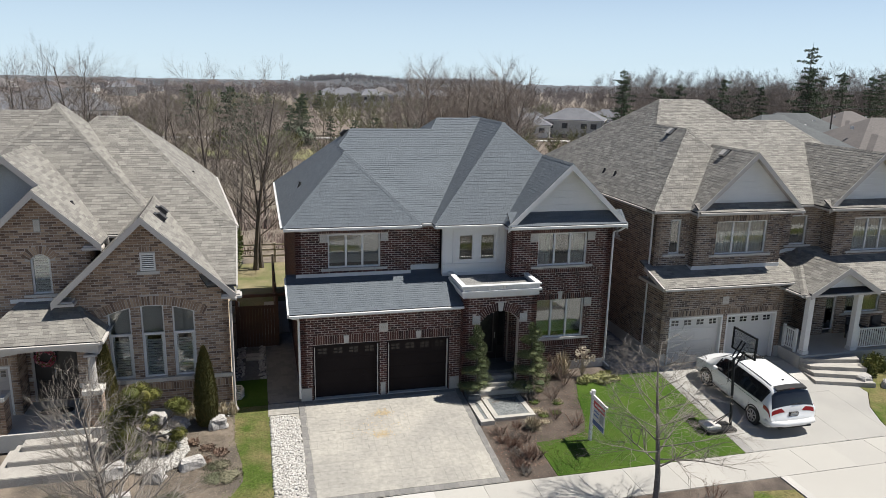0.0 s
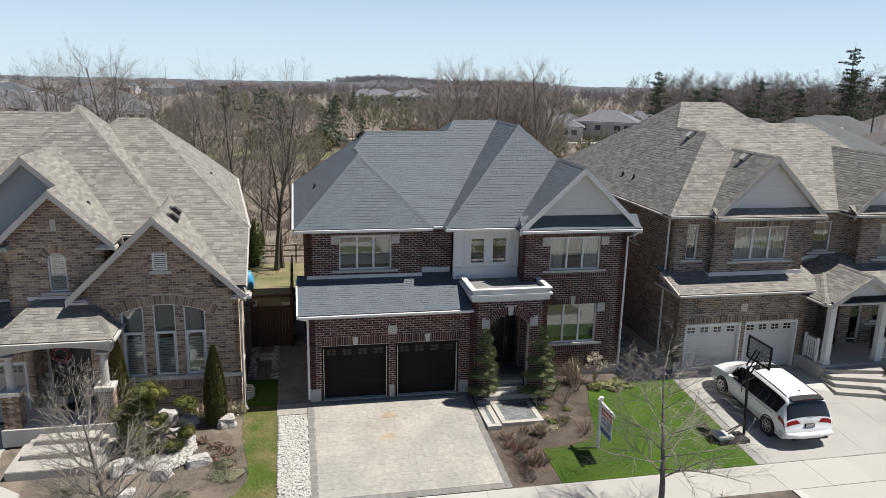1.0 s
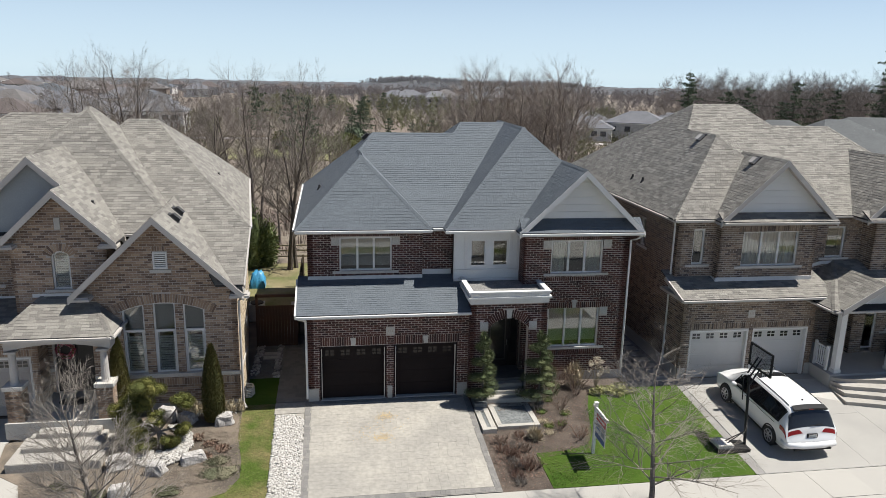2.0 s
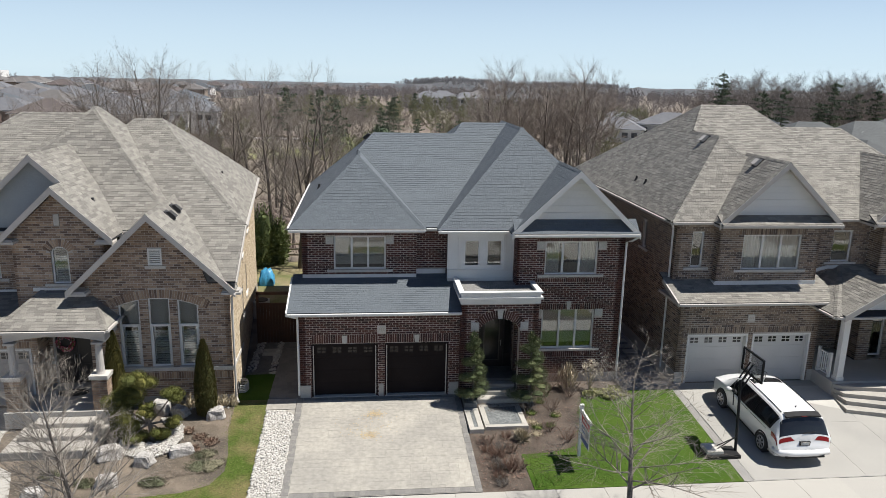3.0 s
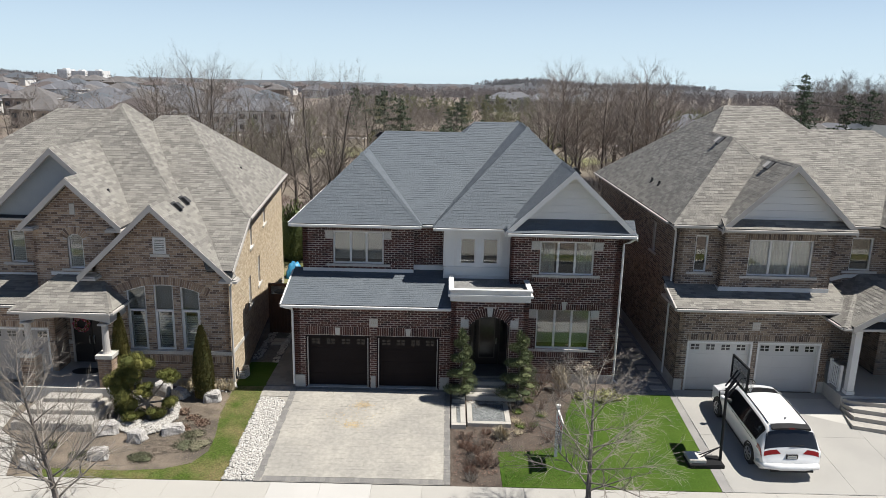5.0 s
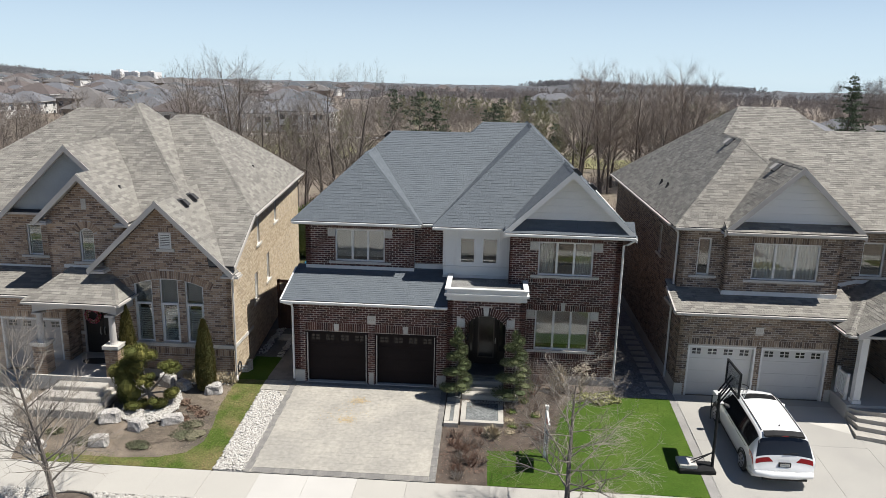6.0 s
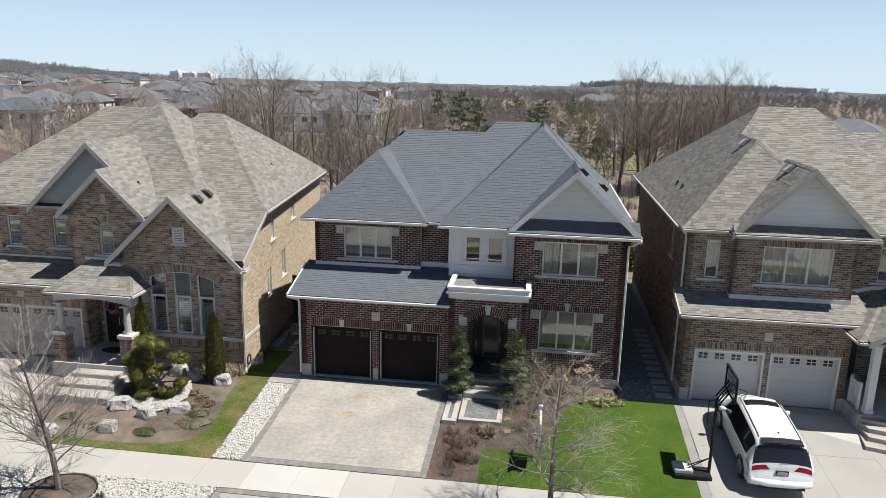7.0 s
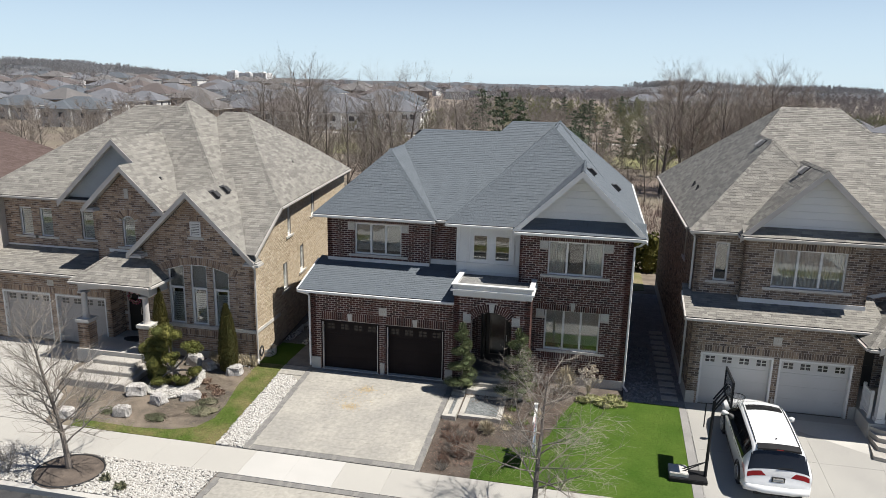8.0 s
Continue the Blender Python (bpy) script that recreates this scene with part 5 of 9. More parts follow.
bed("stone_strip", [(0.1, 19.69), (1.11, 19.69), (1.11, 24.6), (0.8, 24.9), (0.06, 25.0)], M["side_gravel"], -0.02, "soil under white river stones", "gravel")
bed("lawn", [(-1.0, 34.2), (16.0, 41.8), (16.0, 47.0), (-14.0, 47.0), (-14.0, 41.2), (-2.9, 41.2)], M["dry_yard"], 0.0, "thin green and straw back lawn", "lawn")
bed("boulevard", [(-8.5, 15.98), (1.05, 15.98), (1.05, 18.05), (-8.5, 18.05)], M["side_gravel"], -0.03, "soil under white river stones", "gravel")
bed("boulevard", [(7.75, 15.98), (16.4, 15.98), (16.4, 18.05), (7.75, 18.05)], M["mulch"], -0.01, "dark mulch boulevard bed", "garden bed")
bed("boulevard", [(13.9, 15.99), (16.38, 15.99), (16.38, 17.3), (15.0, 17.5)], M["worn_grass"], 0.002, "thin grass patch on the boulevard", "lawn")
bed("lawn", [(24.35, 22.6), (23.5, 21.6), (23.05, 20.6), (22.8, 19.69), (40.0, 19.69), (40.0, 24.9), (24.35, 24.9)], M["worn_grass"], -0.006, "thin spring grass", "lawn")


# ---- steps, walls and fences ----
def step(name, x0, x1, y0, y1, z0, z1, material, label, group=""):
    bm = bmesh.new()
    bmesh.ops.create_cube(bm, size=1.0, matrix=Matrix.LocRotScale(((x0 + x1) / 2, (y0 + y1) / 2, (z0 + z1) / 2), None, (x1 - x0, y1 - y0, z1 - z0)))
    bmesh.ops.bevel(bm, geom=bm.edges[:], offset=0.02, segments=2, affect="EDGES")
    me = bpy.data.meshes.new(name)
    bm.to_mesh(me)
    bm.free()
    me.materials.append(material)
    return tagged(new(name, me), label, "step", group)


M["step_front"] = surface("rough_step_concrete", (0.4, 0.375, 0.335), (0.33, 0.31, 0.28), 1.5, 0.9, 0.4, 35, stains=0.3)
for x0, x1, y0, z1 in ((-7.75, -5.75, 23.62, 0.42), (-8.0, -5.55, 23.0, 0.25), (-8.25, -5.35, 22.3, 0.08)):
    step("porch_step", x0, x1, y0, 24.14, z1 - 0.6, z1, M["step_front"], "broad grey concrete porch step", "porch steps of the tan house")
for i, (xl, yl, xr, yr) in enumerate(((23.1, 24.74, 25.38, 24.3), (22.98, 24.4, 25.24, 23.7), (22.86, 24.05, 25.1, 23.25), (22.6, 23.62, 24.98, 22.88))):
    z1 = 0.52 - 0.16 * i
    s = Shape()
    s.slab([(x, y, z1) for x, y in ((22.84, 24.96), (xl, yl), (xr, yr), (xr + 0.3, 24.96))], 0.17 + (0.2 if i == 3 else 0))
    solo("porch_step", s, M["step_front"], "grey concrete step with angled corner", "step", "porch steps of the grey house")
for x0, x1, y0, y1, z1 in ((8.2, 9.73, 25.8, 26.1, 0.5), (8.2, 9.73, 25.46, 26.1, 0.36), (8.12, 10.35, 25.08, 25.46, 0.21)):
    step("stone_step", x0, x1, y0, y1, z1 - 0.4, z1, M["ledge"], "cut limestone entrance step", "entrance steps of the red house")


def ledge_frame(name, x0, x1, y0, y1, z, fill, label):
    """A low stone surround with a flagstone field."""
    t = thing(name, label, "landing")
    w = 0.2
    for a, b, c, d in ((x0, x1, y0, y0 + w), (x0, x1, y1 - w, y1), (x0, x0 + w, y0 + w, y1 - w), (x1 - w, x1, y0 + w, y1 - w)):
        part("ledge_stone", Shape().box(a + 0.004, b - 0.004, c + 0.004, d - 0.004, z - 0.35, z), M["ledge"], t, "pale cut stone edge")
    n, m = 1, 1
    for i in range(n):
        for j in range(m):
            a, b = x0 + w + (x1 - x0 - 2 * w) * i / n, x0 + w + (x1 - x0 - 2 * w) * (i + 1) / n
            c, d = y0 + w + (y1 - y0 - 2 * w) * j / m, y0 + w + (y1 - y0 - 2 * w) * (j + 1) / m
            part("flagstone", Shape().box(a + 0.006, b - 0.006, c + 0.006, d - 0.006, z - 0.3, z - 0.02), fill, t)
    return t


ledge_frame("landing", 8.14, 9.76, 23.2, 25.05, 0.0, M["slab_stone"], "blue-grey flagstone landing with pale stone edge")
ledge_frame("planter", 7.54, 8.08, 23.02, 24.75, 0.01, M["slab_stone"], "narrow flagstone bed with pale stone edge beside the driveway")
step("edge_stone", 7.56, 8.08, 24.78, 25.4, -0.3, 0.2, M["slab_stone"], "dark stone block beside the garage")

M["fence_wood"] = surface("dark_stained_fence_wood", (0.1, 0.05, 0.032), (0.075, 0.04, 0.027), 2, 0.8, 0.3, 20)
M["pale_wood"] = surface("weathered_pale_wood", (0.4, 0.34, 0.25), (0.34, 0.29, 0.22), 2, 0.85, 0.3, 25)
gate = thing("gate", "dark-stained wooden gate and fence between the houses", "gate")
for i in range(13):
    x = -1.2 + i * 0.135
    part("board", Shape().box(x, x + 0.128, 31.95, 31.98, 0.1, 2.05), M["fence_wood"], gate)
part("rail", Shape().box(-1.22, 0.6, 31.98, 32.03, 1.9, 2.0), M["fence_wood"], gate)
part("top_rail", Shape().box(-1.24, 1.24, 31.9, 32.02, 2.46, 2.58), M["fence_wood"], gate)
for x in (-1.2, 0.56):
    part("post", Shape().box(x - 0.05, x + 0.06, 31.9, 32.02, 0.05, 2.6), M["fence_wood"], gate)
side_fence = thing("fence", "dark-stained wooden fence running back between the yards", "fence")
for i in range(60):
    y = 32.1 + i * 0.15
    part("board", Shape().box(0.5, 0.53, y, y + 0.143, 0.05, 1.95), M["fence_wood"], side_fence)
for i in range(5):
    y = 33.5 + i * 2.0
    part("post", Shape().box(0.52, 0.63, y, y + 0.11, 0.05, 2.05), M["pale_wood"], side_fence, "weathered pale post")
back_fence = thing("fence", "low weathered wooden fence behind the back yards", "fence")
for i in range(24):
    x = -16 + i * 2.4
    part("post", Shape().box(x - 0.06, x + 0.06, 47.2, 47.32, -0.1, 1.35), M["pale_wood"], back_fence)
for z in (0.45, 0.85, 1.2):
    part("rail", Shape().box(-16, 40, 47.2, 47.25, z, z + 0.1), M["pale_wood"], back_fence)
M["tarp"] = surface("bright_blue_tarp", (0.06, 0.3, 0.5), (0.04, 0.22, 0.4), 3, 0.4, 0.4, 8)
s = Shape()
n = 9
s.v = [(-2.5 + 0.85 * i / 8, 41.3 + 0.9 * j / 8, 0.3 + 0.75 * (1 - abs(j / 4 - 1) ** 2 * 0.8) * (1 - abs(i / 4 - 1) ** 4 * 0.7) + 0.12 * math.sin(i * 2.1 + j * 1.7)) for j in range(n) for i in range(n)]
s.f = [(j * n + i, j * n + i + 1, (j + 1) * n + i + 1, (j + 1) * n + i) for j in range(n - 1) for i in range(n - 1)]
k = len(s.v)
edge = list(range(n)) + [j * n + n - 1 for j in range(1, n)] + [(n - 1) * n + i for i in range(n - 2, -1, -1)] + [j * n for j in range(n - 2, 0, -1)]
s.v += [(s.v[e][0], s.v[e][1], 0.05) for e in edge]
s.f += [(edge[(i + 1) % len(edge)], edge[i], k + i, k + (i + 1) % len(edge)) for i in range(len(edge))]
solo("tarp_cover", s, M["tarp"], "bright blue tarp over a heap in the back yard", "tarp", smooth=True)
M["metal_grey"] = surface("grey_enamelled_metal", (0.5, 0.5, 0.48), (0.42, 0.42, 0.4), 2, 0.5, 0.05, 20)
ac = thing("air_conditioner", "beige air conditioner unit behind the gate", "air conditioner")
part("body", Shape().box(-1.95, -1.2, 35.4, 36.1, 0.1, 0.98), M["metal_grey"], ac)
part("fan_grille", Shape().tube([(-1.57, 35.74, 0.98), (-1.57, 35.74, 1.04)], 0.33, 16), M["deck"], ac, "dark round fan grille")
patio = thing("patio", "pale stone patio slab behind the gate", "patio")
part("slab", Shape().box(0.0, 1.15, 33.55, 38.5, 0.0, 0.13), M["ledge"], patio)
for i in range(12):
    y = 26.3 + 0.7 * i
    step("stepping_stone", 15.78, 16.42, y, y + 0.42, 0.03, 0.11, M["ledge"], "pale rectangular stepping stone in dark gravel", "stepping stones beside the grey house")
# These two pale slabs stand in for patches of sunlight on the ground.
for i, (x0, y0) in enumerate(((-0.85, 30.35), (-0.85, 30.8))):
    step("stepping_stone", x0, x0 + 0.75, y0, y0 + 0.36, 0.03, 0.11, M["ledge"], "pale rectangular stepping stone by the gate", "stepping stones by the gate")
well = thing("window_well", "corrugated metal window well at the wall's foot", "window well")
for i in range(5):
    part("rib", Shape().tube([(-1.22, 26.45, 0.12 + 0.07 * i), (-0.98, 26.5, 0.12 + 0.07 * i), (-0.88, 26.8, 0.12 + 0.07 * i), (-0.98, 27.1, 0.12 + 0.07 * i), (-1.22, 27.15, 0.12 + 0.07 * i)], 0.026, 6), M["metal_grey"], well)
M["black_rubber"] = surface("black_rubber", (0.02, 0.02, 0.02), (0.028, 0.028, 0.028), 3, 0.6, 0.1, 30)
s = Shape()
for i in range(5):
    s.tube([(-1.12, 25.95 + 0.17 * math.sin(w * 0.5236), 0.55 + 0.2 * math.cos(w * 0.5236) + 0.01 * i) for w in range(13)], 0.03, 5)
hose = thing("hose_reel", "black garden hose coiled on the house corner", "hose")
part("coil", s, M["black_rubber"], hose)
part("bracket", Shape().box(-1.23, -1.12, 25.9, 26.0, 0.5, 0.62), M["metal_grey"], hose)


# ---- plants ----
M["bark"] = surface("grey_brown_bark", (0.23, 0.195, 0.165), (0.175, 0.15, 0.128), 3, 0.95, 0.6, 25, stains=0.35)
M["bark_dark"] = surface("dark_brown_bark", (0.14, 0.118, 0.1), (0.11, 0.092, 0.078), 3, 0.95, 0.6, 25, stains=0.35)
M["twig"] = surface("pale_grey_twig", (0.27, 0.24, 0.205), (0.215, 0.19, 0.163), 3, 0.95, 0.3, 25)
M["twig_red"] = surface("reddish_dry_twig", (0.2, 0.122, 0.088), (0.16, 0.1, 0.074), 3, 0.95, 0.3, 25)
M["twig_brown"] = surface("brown_dry_twig", (0.2, 0.145, 0.112), (0.165, 0.12, 0.094), 3, 0.95, 0.3, 25)
M["grove_twig"] = surface("grey_brown_bare_branches", (0.31, 0.262, 0.224), (0.26, 0.22, 0.19), 0.1, 0.95, 0.0, 2, stains=0.3)
M["twig_far"] = surface("far_bare_branches", (0.27, 0.232, 0.203), (0.22, 0.19, 0.166), 0.1, 0.95, 0.0, 2, stains=0.3)
M["cedar"] = surface("dark_cedar_green", (0.055, 0.058, 0.011), (0.095, 0.082, 0.018), 2.5, 0.9, 0.3, 20, pieces=((0.06, 0.062, 0.011), (0.115, 0.096, 0.02), (0.036, 0.04, 0.008), (0.16, 0.115, 0.034)), amount=0.7)
M["juniper"] = surface("juniper_green", (0.085, 0.095, 0.02), (0.125, 0.125, 0.028), 2.5, 0.9, 0.3, 20, pieces=((0.09, 0.1, 0.02), (0.14, 0.135, 0.03), (0.055, 0.065, 0.015), (0.18, 0.16, 0.04)), amount=0.7)
M["topiary"] = surface("dull_green_topiary", (0.075, 0.095, 0.04), (0.11, 0.13, 0.055), 2.5, 0.9, 0.3, 20, pieces=((0.075, 0.1, 0.04), (0.12, 0.14, 0.058), (0.048, 0.066, 0.028), (0.15, 0.16, 0.072)), amount=0.7)
M["pine"] = surface("far_pine_needles", (0.07, 0.1, 0.062), (0.1, 0.125, 0.075), 0.6, 0.95, 0.0, 5, pieces=((0.075, 0.105, 0.062), (0.11, 0.135, 0.08), (0.052, 0.075, 0.048)), amount=0.7)
M["dry_leaf"] = surface("dry_brown_leaves", (0.16, 0.105, 0.076), (0.13, 0.088, 0.065), 3, 0.95, 0.2, 25, pieces=((0.165, 0.1, 0.07), (0.125, 0.085, 0.062), (0.21, 0.15, 0.105)), amount=0.8)
M["straw"] = surface("dry_straw_grass", (0.44, 0.375, 0.26), (0.35, 0.295, 0.205), 3, 0.95, 0.2, 25)
M["blade"] = surface("grass_blades", (0.05, 0.105, 0.014), (0.09, 0.145, 0.026), 0.7, 0.95, 0, 9, pieces=((0.045, 0.095, 0.015), (0.064, 0.12, 0.02), (0.1, 0.148, 0.034), (0.055, 0.106, 0.016)), amount=0.5, stains=0.3, spec=0.1)
M["blade_dry"] = surface("thin_grass_blades", (0.12, 0.15, 0.035), (0.17, 0.16, 0.06), 1.0, 0.9, 0, 20, pieces=((0.08, 0.14, 0.025), (0.15, 0.16, 0.055), (0.065, 0.12, 0.02)), amount=0.6)


def limb(s, rnd, start, way, length, radius, level, levels, spread, lift, sides, kids):
    """A bough that bends, tapers and forks into finer ones."""
    n = 5 if level < 2 else 3
    pts, radii = [Vector(start)], [radius]
    d = Vector(way).normalized()
    for i in range(n):
        d = (d + Vector((rnd.uniform(-1, 1), rnd.uniform(-1, 1), rnd.uniform(-0.6, 1) * 0.8 + lift)) * (0.1 if level == 0 else 0.17)).normalized()
        pts.append(pts[-1] + d * length / n)
        radii.append(radius * (1 - 0.8 * (i + 1) / n))
    s.tube(pts, radii, sides[min(level, len(sides) - 1)], closed=False)
    if level >= levels:
        return
    for k in range(kids[level]):
        f = rnd.uniform(0.28 if level == 0 else 0.15, 0.98)
        i = min(int(f * n), n - 1)
        p = pts[i].lerp(pts[i + 1], f * n - i)
        along = (pts[i + 1] - pts[i]).normalized()
        turn = rnd.uniform(0, 2 * math.pi)
        a = along.orthogonal().normalized()
        out = a * math.cos(turn) + along.cross(a) * math.sin(turn)
        open_ = rnd.uniform(0.6, 1.25) * spread
        limb(s, rnd, p, along + out * open_, length * rnd.uniform(0.38, 0.62) * (1.15 - 0.5 * f), max(radius * (1 - 0.75 * f) * 0.62, 0.0032), level + 1, levels, spread, lift, sides, kids)


def bare_tree(name, label, seed, tall, trunk, levels, spread, lift, kids, bark, twig, category="tree", clear=0.3, group=""):
    """Trunk and crown of a leafless tree, rooted at its own origin."""
    rnd = random.Random(seed)
    t = thing(name, label, category, group=group)
    pts, radii = [Vector((0, 0, -0.1))], [trunk * 1.25]
    d = Vector((0, 0, 1))
    n = 8
    for i in range(n):
        d = (d + Vector((rnd.uniform(-1, 1), rnd.uniform(-1, 1), 0.8)) * 0.07).normalized()
        pts.append(pts[-1] + d * tall / n)
        radii.append(trunk * (1 - 0.85 * (i + 1) / n))
    part("trunk", Shape().tube(pts, radii, 7), bark, t)
    s = Shape()
    for k in range(kids[0]):
        f = clear + (1 - clear) * (k + rnd.random()) / kids[0]
        i = min(int(f * n), n - 1)
        p = pts[i].lerp(pts[i + 1], f * n - i)
        turn = k * 2.4 + rnd.uniform(-0.4, 0.4)
        out = Vector((math.cos(turn), math.sin(turn), rnd.uniform(0.25, 0.8) + lift + f * 0.5))
        limb(s, rnd, p, out, tall * rnd.uniform(0.32, 0.48) * (1.3 - 0.75 * f), trunk * (1 - 0.8 * f) * 0.45, 1, levels, spread, lift, (6, 5, 3, 3), kids)
    part("crown", s, twig, t, "leafless branching crown")
    return t


def place(t, x, y, turn=0.0, size=1.0, z=None):
    c = copy_thing(t, pose(x, y, height(x, y) if z is None else z, 0, 0, turn))
    c.scale = (size, size, size)
    return c


def tuft(s, rnd, centre, r, count, long, up=0.3, flat=1.0, wide=0.35):
    """Short needle sprays that stand out of a clump."""
    for _ in range(count):
        d = Vector((rnd.gauss(0, 1), rnd.gauss(0, 1), rnd.gauss(0, 1) * flat)).normalized()
        p = Vector(centre) + Vector((d.x * r[0], d.y * r[1], d.z * r[2])) * rnd.uniform(0.72, 1.0)
        e = (d + Vector((0, 0, up)) + Vector((rnd.uniform(-1, 1), rnd.uniform(-1, 1), rnd.uniform(-1, 1))) * 0.5).normalized()
        q = p + e * long * rnd.uniform(0.6, 1.2)
        a = e.orthogonal().normalized()
        a = (a * math.cos(rnd.uniform(0, 6.3)) + e.cross(a) * math.sin(rnd.uniform(0, 6.3))).normalized() * long * wide
        m = p.lerp(q, 0.5)
        s.add([p - a * 0.4, m - a, q, m + a, p + a * 0.4], [(0, 1, 2, 3, 4)])


def core(s, rnd, centre, r):
    """A dark uneven heart inside a clump, so that light does not fall through it."""
    n, m = 8, 5
    k = len(s.v)
    for j in range(m + 1):
        for i in range(n):
            th, ph = math.pi * j / m, 2 * math.pi * i / n
            w = rnd.uniform(0.62, 0.8)
            s.v.append((centre[0] + r[0] * w * math.sin(th) * math.cos(ph), centre[1] + r[1] * w * math.sin(th) * math.sin(ph), centre[2] + r[2] * w * math.cos(th)))
    for j in range(m):
        for i in range(n):
            s.f.append((k + j * n + i, k + (j + 1) * n + i, k + (j + 1) * n + (i + 1) % n, k + j * n + (i + 1) % n))


def cedar(x, y, tall, wide, seed, label):
    rnd = random.Random(seed)
    t = thing("cedar", label, "shrub", (x, y, height(x, y)), "columnar cedars")
    s = Shape()
    girth = lambda f: wide * (0.78 + 0.24 * math.sin(min(f * 2.6, 1.0) * 1.57)) * max(1 - f ** 2.3, 0.0) ** 0.85 + 0.02
    n, m = 12, 22
    for j in range(m + 1):
        for i in range(n):
            a, r = 6.2832 * i / n, girth(j / m) * rnd.uniform(0.78, 0.9)
            s.v.append((r * math.cos(a), r * math.sin(a), 0.05 + (tall - 0.1) * j / m))
    s.f += [(j * n + i, j * n + (i + 1) % n, (j + 1) * n + (i + 1) % n, (j + 1) * n + i) for j in range(m) for i in range(n)]
    for _ in range(int(7600 * wide * tall / 1.1)):
        f, a = rnd.random() ** 1.1, rnd.uniform(0, 6.2832)
        r = girth(f) * rnd.uniform(0.82, 1.02)
        p = Vector((r * math.cos(a), r * math.sin(a), 0.04 + f * (tall - 0.1)))
        e = Vector((math.cos(a) * 0.45, math.sin(a) * 0.45, 1.0)) + Vector((rnd.uniform(-1, 1), rnd.uniform(-1, 1), rnd.uniform(-0.4, 0.4))) * 0.35
        q = p + e.normalized() * rnd.uniform(0.05, 0.12)
        b = rnd.uniform(0, 6.2832)
        w = Vector((math.cos(b), math.sin(b), rnd.uniform(-0.4, 0.4))) * 0.013
        k = p.lerp(q, 0.5)
        s.add([p, k - w, q, k + w], [(0, 1, 2, 3)])
    part("foliage", s, M["cedar"], t)
    part("trunk", Shape().tube([(0, 0, -0.1), (0, 0, tall * 0.6)], [0.07, 0.02], 6), M["bark"], t)
    return t


def topiary(x, y, seed, label, girth=1.0):
    rnd = random.Random(seed)
    t = thing("topiary", label, "shrub", (x, y, height(x, y)), "spiral topiaries at the entrance")
    s = Shape()
    turns = 3.7
    n = 44
    for i in range(n):
        f = i / (n - 1)
        w = f * turns * 2 * math.pi + seed
        reach = 0.42 * girth * (1 - f * 0.72)
        r = 0.33 * girth * (1 - 0.55 * f)
        c = (reach * math.cos(w), reach * math.sin(w), 0.3 + 2.35 * f)
        if i % 2 == 0:
            core(s, rnd, c, (r * 0.85, r * 0.85, 0.1))
        tuft(s, rnd, c, (r, r, 0.1), 420, 0.1, 0.35, 1.0, 0.04)
    tuft(s, rnd, (0, 0, 2.72), (0.1, 0.1, 0.22), 160, 0.17, 1.4, 1.0, 0.1)
    part("foliage", s, M["topiary"], t)
    part("trunk", Shape().tube([(0, 0, -0.1), (0, 0, 2.6)], [0.06, 0.02], 6), M["bark_dark"], t)
    return t


def bush(name, x, y, z, r, seed, material, label, category="shrub", count=260, long=0.1, group="", up=0.4, wide=0.35):
    rnd = random.Random(seed)
    t = thing(name, label, category, (x, y, z), group)
    s = Shape()
    for k in range(5):
        c = (rnd.uniform(-0.35, 0.35) * r[0], rnd.uniform(-0.35, 0.35) * r[1], r[2] * rnd.uniform(0.35, 0.62))
        q = tuple(v * rnd.uniform(0.55, 0.8) for v in r)
        core(s, rnd, c, q)
        tuft(s, rnd, c, q, count // 5, long, up, 1.0, wide)
    part("foliage", s, material, t)
    part("stem", Shape().tube([(0, 0, -0.1), (0, 0, r[2] * 0.5)], [0.04, 0.015], 5), M["bark_dark"], t)
    return t


def twig_bush(name, x, y, size, seed, material, label, stems=16, group=""):
    rnd = random.Random(seed)
    t = thing(name, label, "shrub", (x, y, height(x, y)), group)
    s = Shape()
    for k in range(stems):
        w = rnd.uniform(0, 6.3)
        out = Vector((math.cos(w) * 0.6, math.sin(w) * 0.6, rnd.uniform(0.7, 1.5)))
        limb(s, rnd, (math.cos(w) * 0.08, math.sin(w) * 0.08, -0.03), out, size * rnd.uniform(0.6, 1.0), 0.012, 1, 3, 0.7, 0.15, (3, 3, 3), (0, 5, 3, 0))
    part("twig_mass", s, material, t, kind="stuff")
    return t


def boulder(x, y, r, seed, turn=0.0, label="pale grey limestone boulder in the mulch bed"):
    """A block of stone broken along a few flat faces."""
    rnd = random.Random(seed)
    bm = bmesh.new()
    bmesh.ops.create_cube(bm, size=2.0)
    bmesh.ops.bevel(bm, geom=bm.edges[:], offset=0.28, segments=1, affect="EDGES")
    bmesh.ops.subdivide_edges(bm, edges=bm.edges[:], cuts=1, use_grid_fill=True)
    for v in bm.verts:
        v.co += Vector((rnd.uniform(-1, 1), rnd.uniform(-1, 1), rnd.uniform(-1, 1))) * 0.13
        v.co.x *= r[0] * (1 - 0.12 * v.co.z)
        v.co.y *= r[1] * (1 - 0.12 * v.co.z)
        v.co.z *= r[2]
    me = bpy.data.meshes.new("boulder")
    bm.to_mesh(me)
    bm.free()
    me.materials.append(M["boulder"])
    ob = tagged(new("boulder", me), label, "boulder", "boulders in the garden bed")
    ob.matrix_world = pose(x, y, height(x, y) + r[2] * 0.7, rnd.uniform(-6, 6), rnd.uniform(-6, 6), turn)
    return ob


